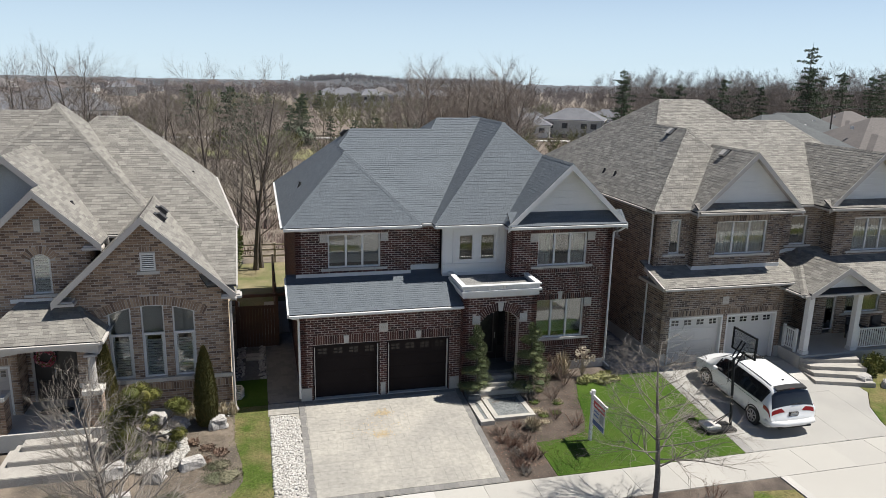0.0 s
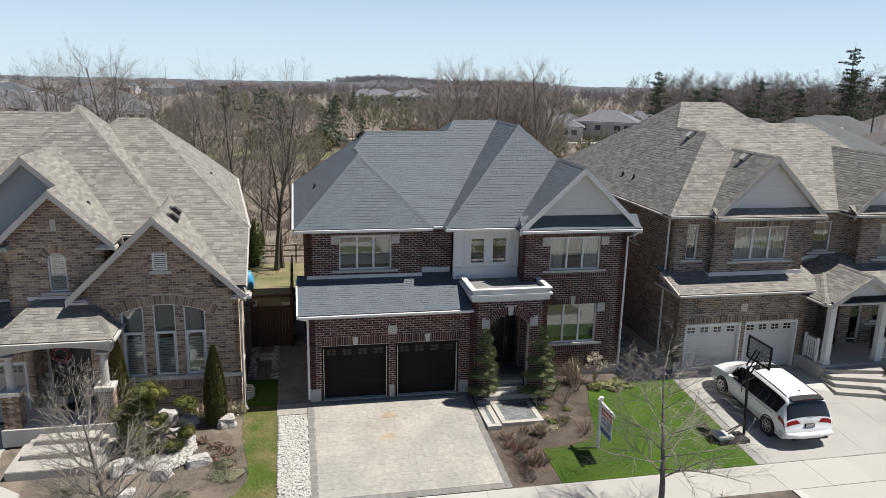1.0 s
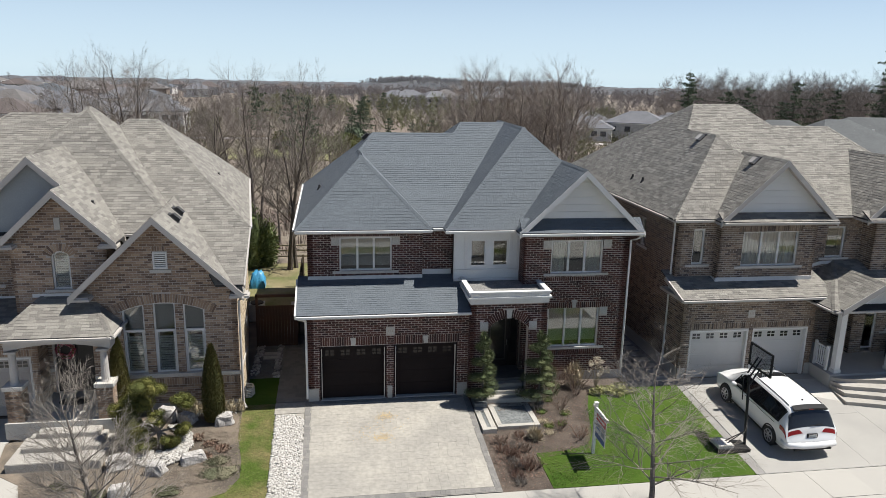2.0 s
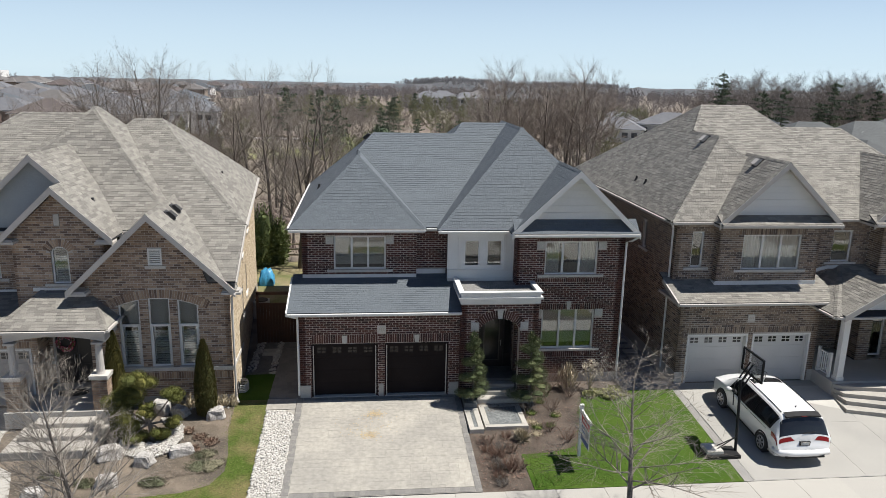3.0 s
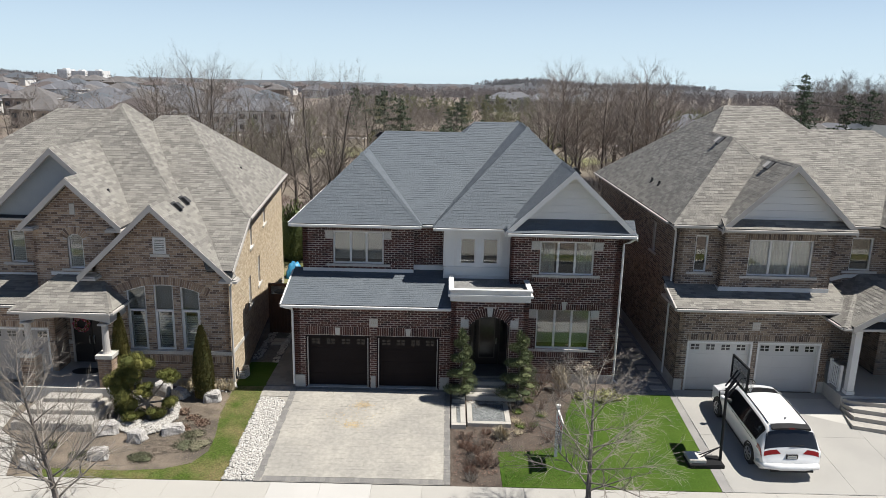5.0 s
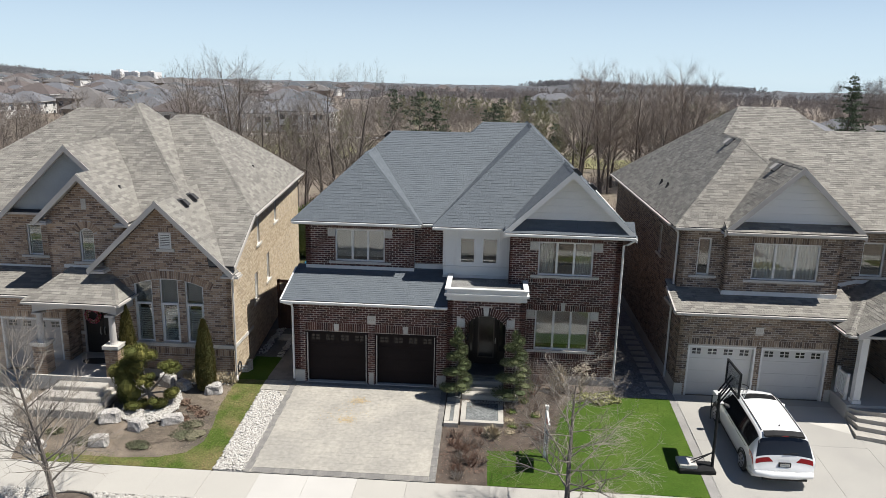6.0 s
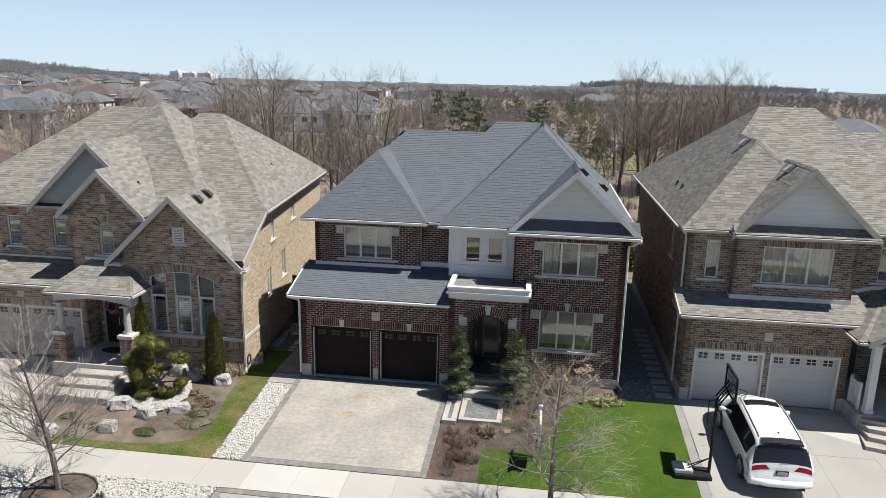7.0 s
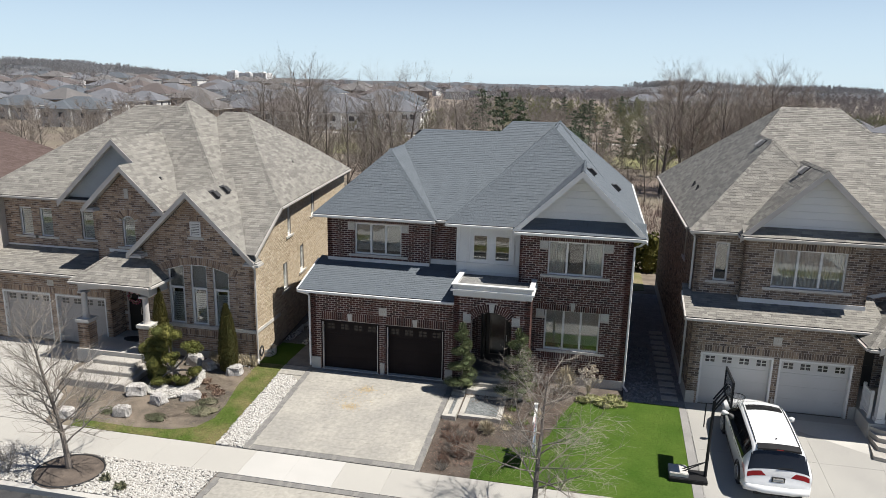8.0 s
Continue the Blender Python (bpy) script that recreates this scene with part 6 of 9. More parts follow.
M["boulder"] = surface("pale_grey_limestone", (0.46, 0.44, 0.41), (0.34, 0.32, 0.298), 2.5, 0.9, 0.7, 14, stains=0.4)
cedar(-5.35, 25.05, 3.35, 0.36, 3, "tall columnar green cedar against the brick wall")
cedar(-2.12, 24.85, 3.0, 0.39, 4, "tall columnar yellow-green cedar against the brick wall")
topiary(7.92, 25.02, 1, "spiral-clipped dull green topiary evergreen at the entrance steps")
topiary(10.15, 24.95, 2, "broad spiral-clipped dull green topiary evergreen at the entrance steps", 1.25)


def cloud_juniper():
    x, y = -3.75, 23.3
    rnd = random.Random(11)
    t = thing("juniper", "cloud-pruned green juniper with rounded pads over white stones", "shrub", (x, y, height(x, y)))
    st = Shape()
    st.tube([(0.1, 0, -0.1), (0.05, 0, 0.5), (-0.1, 0.05, 1.0), (-0.15, 0.0, 1.6)], [0.09, 0.08, 0.06, 0.03], 7)
    pads = [((-0.2, 0.0, 2.15), (0.55, 0.5, 0.42)), ((-1.05, 0.1, 1.5), (0.5, 0.45, 0.34)), ((-0.45, 0.15, 1.62), (0.62, 0.5, 0.4)), ((0.85, 0.1, 1.65), (0.42, 0.4, 0.28)),
            ((0.0, -0.15, 1.15), (0.34, 0.34, 0.26)), ((-0.85, 0.0, 0.8), (0.62, 0.55, 0.75)), ((-0.4, -0.3, 0.32), (0.42, 0.4, 0.3)), ((0.45, -0.1, 0.35), (0.38, 0.36, 0.26)), ((0.85, 0.25, 0.55), (0.42, 0.36, 0.26)), ((-1.0, 0.3, 0.45), (0.6, 0.55, 0.6))]
    for c, r in pads:
        part("branch", Shape().tube([(0.0, 0, 0.6), tuple(0.5 * v for v in c[:2]) + (0.4 + 0.4 * c[2],), c], [0.045, 0.035, 0.015], 5), M["bark"], t)
        s = Shape()
        for k in range(5):
            e = tuple(u + rnd.uniform(-0.55, 0.55) * v for u, v in zip(c, r))
            q = tuple(v * rnd.uniform(0.42, 0.68) for v in r)
            core(s, rnd, e, q)
            tuft(s, rnd, e, q, int(900 * q[0] / 0.3), 0.055, 0.8, 1.0, 0.13)
        part("pad", s, M["juniper"], t, "dense rounded green pad")
    part("trunk", st, M["bark"], t)


cloud_juniper()
for i, (x, y, r, a) in enumerate(((-1.76, 24.68, (0.46, 0.34, 0.32), 12), (-3.85, 25.1, (0.5, 0.34, 0.42), -8), (-3.1, 24.92, (0.5, 0.3, 0.28), -32), (-4.8, 22.3, (0.56, 0.36, 0.36), 18), (-3.54, 21.85, (0.44, 0.32, 0.34), -12),
                                  (-2.45, 22.38, (0.58, 0.3, 0.27), 20), (-4.38, 20.78, (0.46, 0.3, 0.32), 8), (-6.4, 20.25, (0.46, 0.34, 0.28), 5), (-5.75, 24.35, (0.34, 0.3, 0.26), 20), (-4.4, 24.3, (0.36, 0.3, 0.34), 30))):
    boulder(x, y, tuple(0.66 * v for v in r), 40 + i, a)
boulder(24.8, 23.4, (0.3, 0.25, 0.2), 70, 10, "pale boulder beside the porch steps")
boulder(25.6, 22.9, (0.25, 0.2, 0.16), 71, 50, "pale boulder beside the porch steps")
twig_bush("dry_bush", -6.0, 24.2, 0.5, 5, M["twig_red"], "low red-twigged bush beside the steps", 12)
for i, (x, y, r) in enumerate(((-2.0, 23.3, 0.3), (-1.6, 23.0, 0.34), (-2.1, 22.6, 0.3), (-2.5, 23.7, 0.22))):
    bush("ground_cover", x, y, height(x, y) - 0.06, (r, r, 0.15), 80 + i, M["dry_leaf"], "low red-brown dry perennial", "plant", 240, 0.08, "dry perennials", 0.2)
M["heather"] = surface("grey_green_creeper", (0.11, 0.115, 0.07), (0.17, 0.155, 0.1), 3, 0.95, 0.6, 30, pieces=((0.1, 0.115, 0.06), (0.19, 0.17, 0.11), (0.075, 0.085, 0.05)), amount=0.6, stains=0.4)
for i, (x, y, r) in enumerate(((-1.55, 21.7, 0.75), (-2.9, 20.85, 0.5), (-5.1, 20.85, 0.42), (-6.3, 21.4, 0.4), (-1.7, 22.3, 0.5))):
    bush("creeper", x, y, height(x, y) - 0.1, (r, r * 0.75, 0.17), 90 + i, M["heather"], "grey-green creeping shrub on the mulch", "plant", 2600, 0.07, "creeping shrubs", 0.9, 0.07)
for i in range(7):
    bush("dry_grass", -3.2 + 0.32 * i, 25.45, height(0, 25.4) - 0.04, (0.16, 0.14, 0.35), 100 + i, M["straw"], "tuft of dry straw grass at the wall", "plant", 160, 0.22, "dry grass tufts", 1.4, 0.05)

# red house garden
twig_bush("bare_shrub", 10.95, 25.65, 1.75, 21, M["twig_red"], "tall bare reddish-brown shrub at the entrance", 18)
twig_bush("bare_shrub", 11.9, 25.5, 1.2, 22, M["twig_brown"], "bare brown shrub below the window", 16)
twig_bush("bare_shrub", 8.6, 20.9, 0.5, 23, M["twig_red"], "low bare reddish shrub by the driveway", 26)
twig_bush("bare_shrub", 8.2, 21.6, 0.45, 27, M["twig_red"], "low bare reddish shrub by the driveway", 22)
twig_bush("bare_shrub", 8.1, 22.4, 0.4, 29, M["twig_brown"], "low bare brown shrub by the driveway", 18)
twig_bush("bare_shrub", 10.5, 23.1, 0.6, 24, M["twig_brown"], "low bare brown shrub in the garden", 12)
twig_bush("bare_shrub", 11.0, 22.4, 0.55, 25, M["twig_red"], "low bare reddish shrub in the garden", 14)
twig_bush("bare_shrub", 10.9, 24.4, 0.75, 28, M["twig_brown"], "bare brown shrub in the garden", 12)
twig_bush("bare_shrub", 9.95, 24.3, 0.9, 26, M["twig"], "sparse bare shrub beside the landing", 6)
rnd = random.Random(61)
for i in range(13):
    m = ("twig_red", "twig_brown", "twig")[i % 3]
    twig_bush("heath_shrub", rnd.uniform(7.75, 9.0), rnd.uniform(19.95, 22.7), rnd.uniform(0.22, 0.36), 500 + i, M[m], "low tangled bare shrub in the driveway bed", 26, "low bare shrubs by the driveway")
for i in range(9):
    x, y = rnd.uniform(9.9, 11.6), rnd.uniform(22.2, 25.2)
    bush("grass_tuft", x, y, height(x, y) - 0.05, (0.2, 0.18, 0.12), 520 + i, M[("blade_dry", "straw")[i % 2]], "tuft of half-dry grass in the bed", "plant", 260, 0.11, "half-dry grass tufts", 0.8, 0.05)
hyd = thing("hydrangea", "dry hydrangea with pale papery flower heads", "shrub", (12.9, 26.0, height(0, 26)))
rnd = random.Random(5)
s = Shape()
heads = []
for k in range(18):
    w = rnd.uniform(0, 6.3)
    top = (math.cos(w) * rnd.uniform(0.1, 0.65), math.sin(w) * rnd.uniform(0.1, 0.4), rnd.uniform(0.7, 1.15))
    s.tube([(0, 0, 0), (top[0] * 0.5, top[1] * 0.5, top[2] * 0.6), top], [0.012, 0.009, 0.006], 4)
    heads.append(top)
part("twig_mass", s, M["straw"], hyd, kind="stuff")
M["papery"] = surface("papery_cream", (0.6, 0.53, 0.43), (0.5, 0.43, 0.34), 5, 0.95, 0.2, 30)
for top in heads:
    g = Shape()
    tuft(g, rnd, top, (0.07, 0.07, 0.055), 40, 0.05, 0.1, 1.0, 0.6)
    part("flower_head", g, M["papery"], hyd, "pale papery flower head")
bush("ornamental_grass", 9.35, 22.5, height(0, 22.5), (0.18, 0.16, 0.24), 110, M["straw"], "small tuft of dry pale grass", "plant", 420, 0.28, "", 0.9, 0.04)
bush("ornamental_grass", 12.0, 26.1, height(0, 26.1), (0.35, 0.3, 0.75), 111, M["straw"], "clump of tall dry grass against the wall", "plant", 520, 0.4, "", 1.6, 0.03)
for i, (x, y, r) in enumerate(((13.2, 25.6, 0.5), (13.8, 25.75, 0.46), (12.7, 25.45, 0.36), (14.15, 25.45, 0.36), (13.5, 25.25, 0.34))):
    bush("ground_cover", x, y, height(x, y) - 0.06, (r, r * 0.7, 0.22), 120 + i, M["yellow_cover"], "low yellow-green ground cover", "plant", 300, 0.08, "yellow-green ground cover", 0.5)
bush("boxwood", 25.6, 23.9, height(0, 23.9), (0.45, 0.42, 0.75), 130, M["juniper"], "round green boxwood beside the porch steps", "shrub", 700, 0.09)
bush("boxwood", 26.4, 24.3, height(0, 24.3), (0.4, 0.4, 0.6), 131, M["juniper"], "round green boxwood beside the porch", "shrub", 600, 0.09)

# street trees
tree = bare_tree("street_tree", "young leafless street tree in a mulch ring", 31, 5.2, 0.1, 3, 0.85, 0.1, (30, 12, 8, 0), M["bark"], M["twig"], clear=0.2)
tree.matrix_basis = pose(-3.7, 17.05, -0.42, 0, 0, 40)
tree = bare_tree("street_tree", "young leafless street tree on the boulevard", 35, 4.7, 0.075, 3, 1.1, 0.03, (26, 11, 7, 0), M["bark"], M["twig"], clear=0.26)
tree.matrix_basis = pose(11.45, 17.45, -0.42, 0, 0, 0)
tree.scale = (1.4, 1.4, 1.0)
ring = thing("tree_ring", "round brown mulch ring with black plastic edging", "tree ring", (-3.65, 16.95, -0.42))
part("mulch", Shape().tube([(0, 0, -0.05), (0, 0, 0.03), (0, 0, 0.09)], [1.1, 1.06, 0.3], 28), M["mulch"], ring)
k = 40
part("edging", Shape().tube([(1.12 * math.cos(6.2832 * i / k), 0.98 * math.sin(6.2832 * i / k), 0.03) for i in range(k + 1)], 0.035, 5), M["black_rubber"], ring, "black plastic edging")
for i, (x, y) in enumerate(((-2.2, 16.75), (-1.4, 16.45))):
    bush("small_shrub", x, y, -0.44, (0.22, 0.18, 0.2), 140 + i, M["heather"], "small grey-green shrub among white stones", "plant", 120, 0.09, "small boulevard shrubs")
for i, (x, y, m) in enumerate(((8.6, 17.0, "twig"), (9.6, 16.6, "twig_red"), (10.4, 17.4, "twig"), (12.6, 16.9, "twig"), (13.4, 17.3, "twig_red"), (-6.0, 17.0, "twig"), (-7.2, 16.6, "twig"), (-5.6, 16.4, "twig"))):
    twig_bush("bare_shrub", x, y, 0.7, 150 + i, M[m], "low bare shrub on the boulevard", 12, "bare boulevard shrubs")


# ---- loose stones, mulch and grass ----
def inside(x, y, poly):
    hit = False
    for (a, b), (c, d) in zip(poly, poly[1:] + poly[:1]):
        if (b > y) != (d > y) and x < (c - a) * (y - b) / (d - b) + a:
            hit = not hit
    return hit


def pebbles(name, outline, per, size, seed, material, label, hole=None, lift=0.0):
    rnd = random.Random(seed)
    s = Shape()
    xs, ys = [p[0] for p in outline], [p[1] for p in outline]
    area = (max(xs) - min(xs)) * (max(ys) - min(ys))
    for _ in range(int(area * per)):
        x, y = rnd.uniform(min(xs), max(xs)), rnd.uniform(min(ys), max(ys))
        if not inside(x, y, outline) or (hole and (x - hole[0]) ** 2 + (y - hole[1]) ** 2 < hole[2] ** 2):
            continue
        r = size * rnd.uniform(0.55, 1.25)
        a = rnd.uniform(0, 6.3)
        ring_ = [(math.cos(a + i * 1.2566) * r * rnd.uniform(0.8, 1.2), math.sin(a + i * 1.2566) * r * rnd.uniform(0.6, 1.0)) for i in range(5)]
        z = height(x, y) + lift + rnd.uniform(-0.01, 0.025)
        k = len(s.v)
        s.v += [(x + p * 0.75, y + q * 0.75, z - 0.02) for p, q in ring_] + [(x + p, y + q, z + r * 0.35) for p, q in ring_] + [(x + p * 0.55, y + q * 0.55, z + r * rnd.uniform(0.6, 0.85)) for p, q in ring_]
        for j in (0, 5):
            s.f += [(k + j + i, k + j + (i + 1) % 5, k + j + 5 + (i + 1) % 5, k + j + 5 + i) for i in range(5)]
        s.f.append(tuple(k + 10 + i for i in range(5)))
    return solo(name, s, material, label, "stones", kind="stuff")


pebbles("river_stones", [(0.1, 19.72), (1.1, 19.72), (1.1, 24.6), (0.8, 24.88), (0.06, 25.0)], 700, 0.05, 1, M["white_stone"], "strip of white river stones beside the driveway")
pebbles("river_stones", [(-8.4, 16.0), (1.05, 16.0), (1.05, 18.04), (-8.4, 18.04)], 620, 0.045, 2, M["white_stone"], "white river stones on the boulevard", hole=(-3.65, 16.95, 1.1))
pebbles("river_stones", [(-4.65, 22.55), (-4.1, 22.2), (-3.5, 22.02), (-2.9, 22.4), (-2.62, 23.2), (-2.75, 23.95), (-3.1, 24.6), (-3.7, 24.6), (-3.15, 23.75), (-3.15, 23.2), (-3.5, 22.95), (-4.0, 23.1), (-4.3, 23.5), (-4.7, 23.3)], 640, 0.045, 3, M["white_stone"], "curved bed of white river stones under the juniper", lift=0.04)
pebbles("river_stones", [(-3.4, 25.2), (-1.4, 25.2), (-1.3, 25.7), (-3.4, 25.7)], 40, 0.06, 4, M["white_stone"], "scattered white stones at the wall")
M["grey_stone"] = surface("grey_pebbles", (0.3, 0.3, 0.295), (0.22, 0.22, 0.22), 3, 0.9, 0, 20, pieces=((0.2, 0.2, 0.2), (0.34, 0.335, 0.33), (0.27, 0.265, 0.26), (0.15, 0.15, 0.155)), amount=0.8)
pebbles("side_gravel", [(14.4, 25.9), (15.6, 25.9), (15.6, 32.0), (14.4, 32.0)], 130, 0.05, 7, M["grey_stone"], "grey gravel along the brick wall")
pebbles("gravel_edge", [(-0.28, 28.3), (-0.04, 28.3), (-0.04, 32.0), (-0.28, 32.0)], 150, 0.06, 5, M["white_stone"], "row of pale cobbles beside the side path")
pebbles("gravel_edge", [(-1.22, 28.6), (-0.9, 28.6), (-0.9, 32.0), (-1.22, 32.0)], 130, 0.06, 6, M["white_stone"], "pale cobbles along the wall")


def litter(name, outline, per, seed, material, label, long=0.06, thin=0.005, lift=0.0, category="mulch"):
    """Loose chips lying every way."""
    rnd = random.Random(seed)
    s = Shape()
    xs, ys = [p[0] for p in outline], [p[1] for p in outline]
    for _ in range(int((max(xs) - min(xs)) * (max(ys) - min(ys)) * per)):
        x, y = rnd.uniform(min(xs), max(xs)), rnd.uniform(min(ys), max(ys))
        if not inside(x, y, outline):
            continue
        a, l, w = rnd.uniform(0, 6.3), long * rnd.uniform(0.4, 1.2), thin * rnd.uniform(0.6, 1.5)
        u, v = Vector((math.cos(a), math.sin(a), rnd.uniform(-0.15, 0.2))) * l / 2, Vector((-math.sin(a), math.cos(a), rnd.uniform(-0.3, 0.3))) * w
        c = Vector((x, y, height(x, y) + lift + rnd.uniform(0.0, 0.014)))
        s.add([c - u - v, c + u - v, c + u + v, c - u + v], [(0, 1, 2, 3)])
    return solo(name, s, material, label, category, kind="stuff")


M["chip"] = surface("straw_mulch_chips", (0.19, 0.155, 0.12), (0.25, 0.205, 0.16), 3, 0.95, 0, 20, pieces=((0.13, 0.105, 0.083), (0.2, 0.165, 0.128), (0.29, 0.24, 0.185), (0.17, 0.14, 0.108)), amount=0.8)
M["chip_dark"] = surface("dark_mulch_chips", (0.11, 0.082, 0.064), (0.14, 0.105, 0.082), 3, 0.95, 0, 20, pieces=((0.075, 0.055, 0.043), (0.12, 0.088, 0.068), (0.17, 0.125, 0.095), (0.1, 0.07, 0.053)), amount=0.8)
M["fallen_leaf"] = surface("fallen_leaves", (0.16, 0.105, 0.08), (0.125, 0.085, 0.066), 3, 0.95, 0, 20, pieces=((0.16, 0.098, 0.073), (0.105, 0.072, 0.057), (0.24, 0.175, 0.135), (0.15, 0.085, 0.063)), amount=0.85)
BED_A = [(-7.0, 19.9), (-1.3, 20.7), (-0.95, 22.0), (-1.2, 25.7), (-8.0, 25.0), (-7.6, 21.5)]
BED_B = [(7.52, 19.72), (9.18, 19.72), (9.14, 21.3), (11.2, 21.7), (12.3, 25.4), (14.2, 25.84), (7.52, 25.84)]
litter("mulch_chips", BED_A, 420, 1, M["chip"], "brown bark chips over the garden bed")
litter("mulch_chips", BED_B, 420, 2, M["chip_dark"], "dark bark chips over the garden bed")
litter("mulch_chips", [(7.8, 16.0), (14.5, 16.0), (14.5, 18.0), (7.8, 18.0)], 200, 3, M["chip_dark"], "dark bark chips over the boulevard bed")
litter("fallen_leaves", [(7.6, 20.2), (9.1, 20.3), (9.0, 22.6), (7.7, 22.9)], 190, 4, M["fallen_leaf"], "red-brown fallen leaves by the driveway", 0.06, 0.013, 0.02, "leaves")
litter("fallen_leaves", BED_B, 34, 5, M["fallen_leaf"], "red-brown fallen leaves over the bed", 0.06, 0.013, 0.01, "leaves")
litter("dry_stalks", [(-3.4, 20.9), (-1.5, 21.2), (-1.3, 22.6), (-1.5, 24.2), (-2.4, 24.2), (-2.3, 22.2), (-3.2, 21.8)], 260, 6, M["chip"], "flattened dry grass stalks over the bed", 0.16, 0.006, 0.03, "dry grass")


def blades(name, outline, per, seed, material, label, tall=0.06):
    rnd = random.Random(seed)
    s = Shape()
    xs, ys = [p[0] for p in outline], [p[1] for p in outline]
    for _ in range(int((max(xs) - min(xs)) * (max(ys) - min(ys)) * per)):
        x, y = rnd.uniform(min(xs), max(xs)), rnd.uniform(min(ys), max(ys))
        loose = 0.14 if y > 20.0 and (x < -0.2 or 9.4 < x < 16.0) else 0.0
        if not inside(x + rnd.gauss(0, loose), y + rnd.gauss(0, loose), outline):
            continue
        z = height(x, y) - 0.01
        for _ in range(2):
            a, h = rnd.uniform(0, 6.3), tall * rnd.uniform(0.5, 1.3)
            dx, dy = math.cos(a) * 0.014, math.sin(a) * 0.014
            lx, ly = rnd.uniform(-0.04, 0.04), rnd.uniform(-0.04, 0.04)
            s.add([(x - dx, y - dy, z), (x + dx, y + dy, z), (x + lx, y + ly, z + h)], [(0, 1, 2)])
    return solo(name, s, material, label, "grass", kind="stuff")


blades("grass", LAWN_B, 900, 1, M["blade"], "short bright green grass", 0.014)
blades("grass", [(9.3, 19.8), (11.9, 19.8), (12.5, 21.0), (12.2, 23.2), (12.7, 25.2), (12.0, 24.2), (11.6, 22.7), (11.2, 21.75), (10.3, 21.4), (9.3, 21.3)], 420, 3, M["blade_dry"], "thin yellowed grass around the tree", 0.03)
blades("grass", LAWN_A, 420, 2, M["blade_dry"], "short thin spring grass", 0.022)


# ---- beyond the gardens ----
WILD = [bare_tree("bare_tree", "tall leafless tree in the meadow behind the houses", 200 + i, 13.0 + 1.5 * (i % 3), 0.21, 3, 0.7 + 0.06 * (i % 2), 0.2, (18 + i % 3, 10, 8, 0), M["bark_dark"], M["bark"], clear=0.24, group="bare trees behind the houses") for i in range(5)]
for i, t in enumerate(WILD):
    x, y = ((-5.9, 62.0), (-3.6, 57.0), (-15.5, 66.0), (-10.5, 70.0), (0.5, 64.0))[i]
    t.matrix_basis = pose(x, y, height(x, y), 0, 0, 50 * i)
    t.scale = (0.86, 0.86, 0.8)
k = 0
for x, y, size in ((-0.05, 45.9, 0.8), (-11.2, 58, 0.95), (-13.8, 62, 1.05), (-16.4, 59, 0.98), (-10.1, 63, 1.0), (-14.7, 57, 0.92), (-17.8, 61.5, 1.05), (-7.2, 60.5, 0.85), (-20.5, 58, 0.95), (-0.4, 45.4, 0.95), (-8.6, 66, 1.05), (-2.0, 75, 0.85), (-12.6, 60, 1.0), (-17.5, 63, 1.1), (-20.5, 70, 1.05), (-24, 62, 0.95), (-28, 74, 0.9), (2.5, 80, 0.75), (-6.5, 84, 0.9), (-14, 82, 0.9),
                   (-33, 58, 0.75), (-38, 64, 0.75), (-43, 60, 0.7), (-36, 80, 0.85), (-50, 85, 0.9), (-4.2, 68, 0.95), (-9.6, 55.5, 0.85), (-22, 84, 0.9), (-30, 92, 0.9), (4.5, 92, 0.65), (9, 104, 0.6), (14, 98, 0.7),
                   (-45, 100, 0.8), (-58, 72, 0.7), (-64, 96, 0.8), (-1.5, 52, 0.6), (7.5, 74, 0.6), (12.0, 84, 0.65), (46, 78, 0.7), (52, 96, 0.8)):
    place(WILD[k % 5], x, y, 47 * k, size * 0.8)
    k += 1

rnd = random.Random(64)
for i in range(18):
    x, y = rnd.uniform(-85, -24), rnd.uniform(66, 138)
    place(WILD[i % 5], x, y, 67 * i, rnd.uniform(0.5, 0.72))

GROVE = [bare_tree("bare_tree", "tall leafless hardwood in a dense grove", 230 + i, 16.0, 0.25, 3, 0.6, 0.22, (22, 13, 9, 0), M["bark_dark"], M["grove_twig"], clear=0.26, group="hardwoods of the grove") for i in range(4)]
rnd = random.Random(77)
spots = [(21.6, 100, 0.93), (24.0, 98, 0.95), (26.4, 104, 0.9), (28.7, 99, 0.88), (32.4, 101, 0.9), (35.2, 98, 0.97), (37.6, 103, 0.9)]
for i, t in enumerate(GROVE):
    x, y, s_ = spots[i]
    t.matrix_basis = pose(x, y, height(x, y), 0, 0, 80 * i)
    t.scale = (s_, s_, s_)
for i, (x, y, s_) in enumerate(spots[4:] + [(rnd.uniform(22, 38), rnd.uniform(96, 118), rnd.uniform(0.68, 0.88)) for _ in range(12)]):
    place(GROVE[i % 4], x, y, 73 * i, s_)


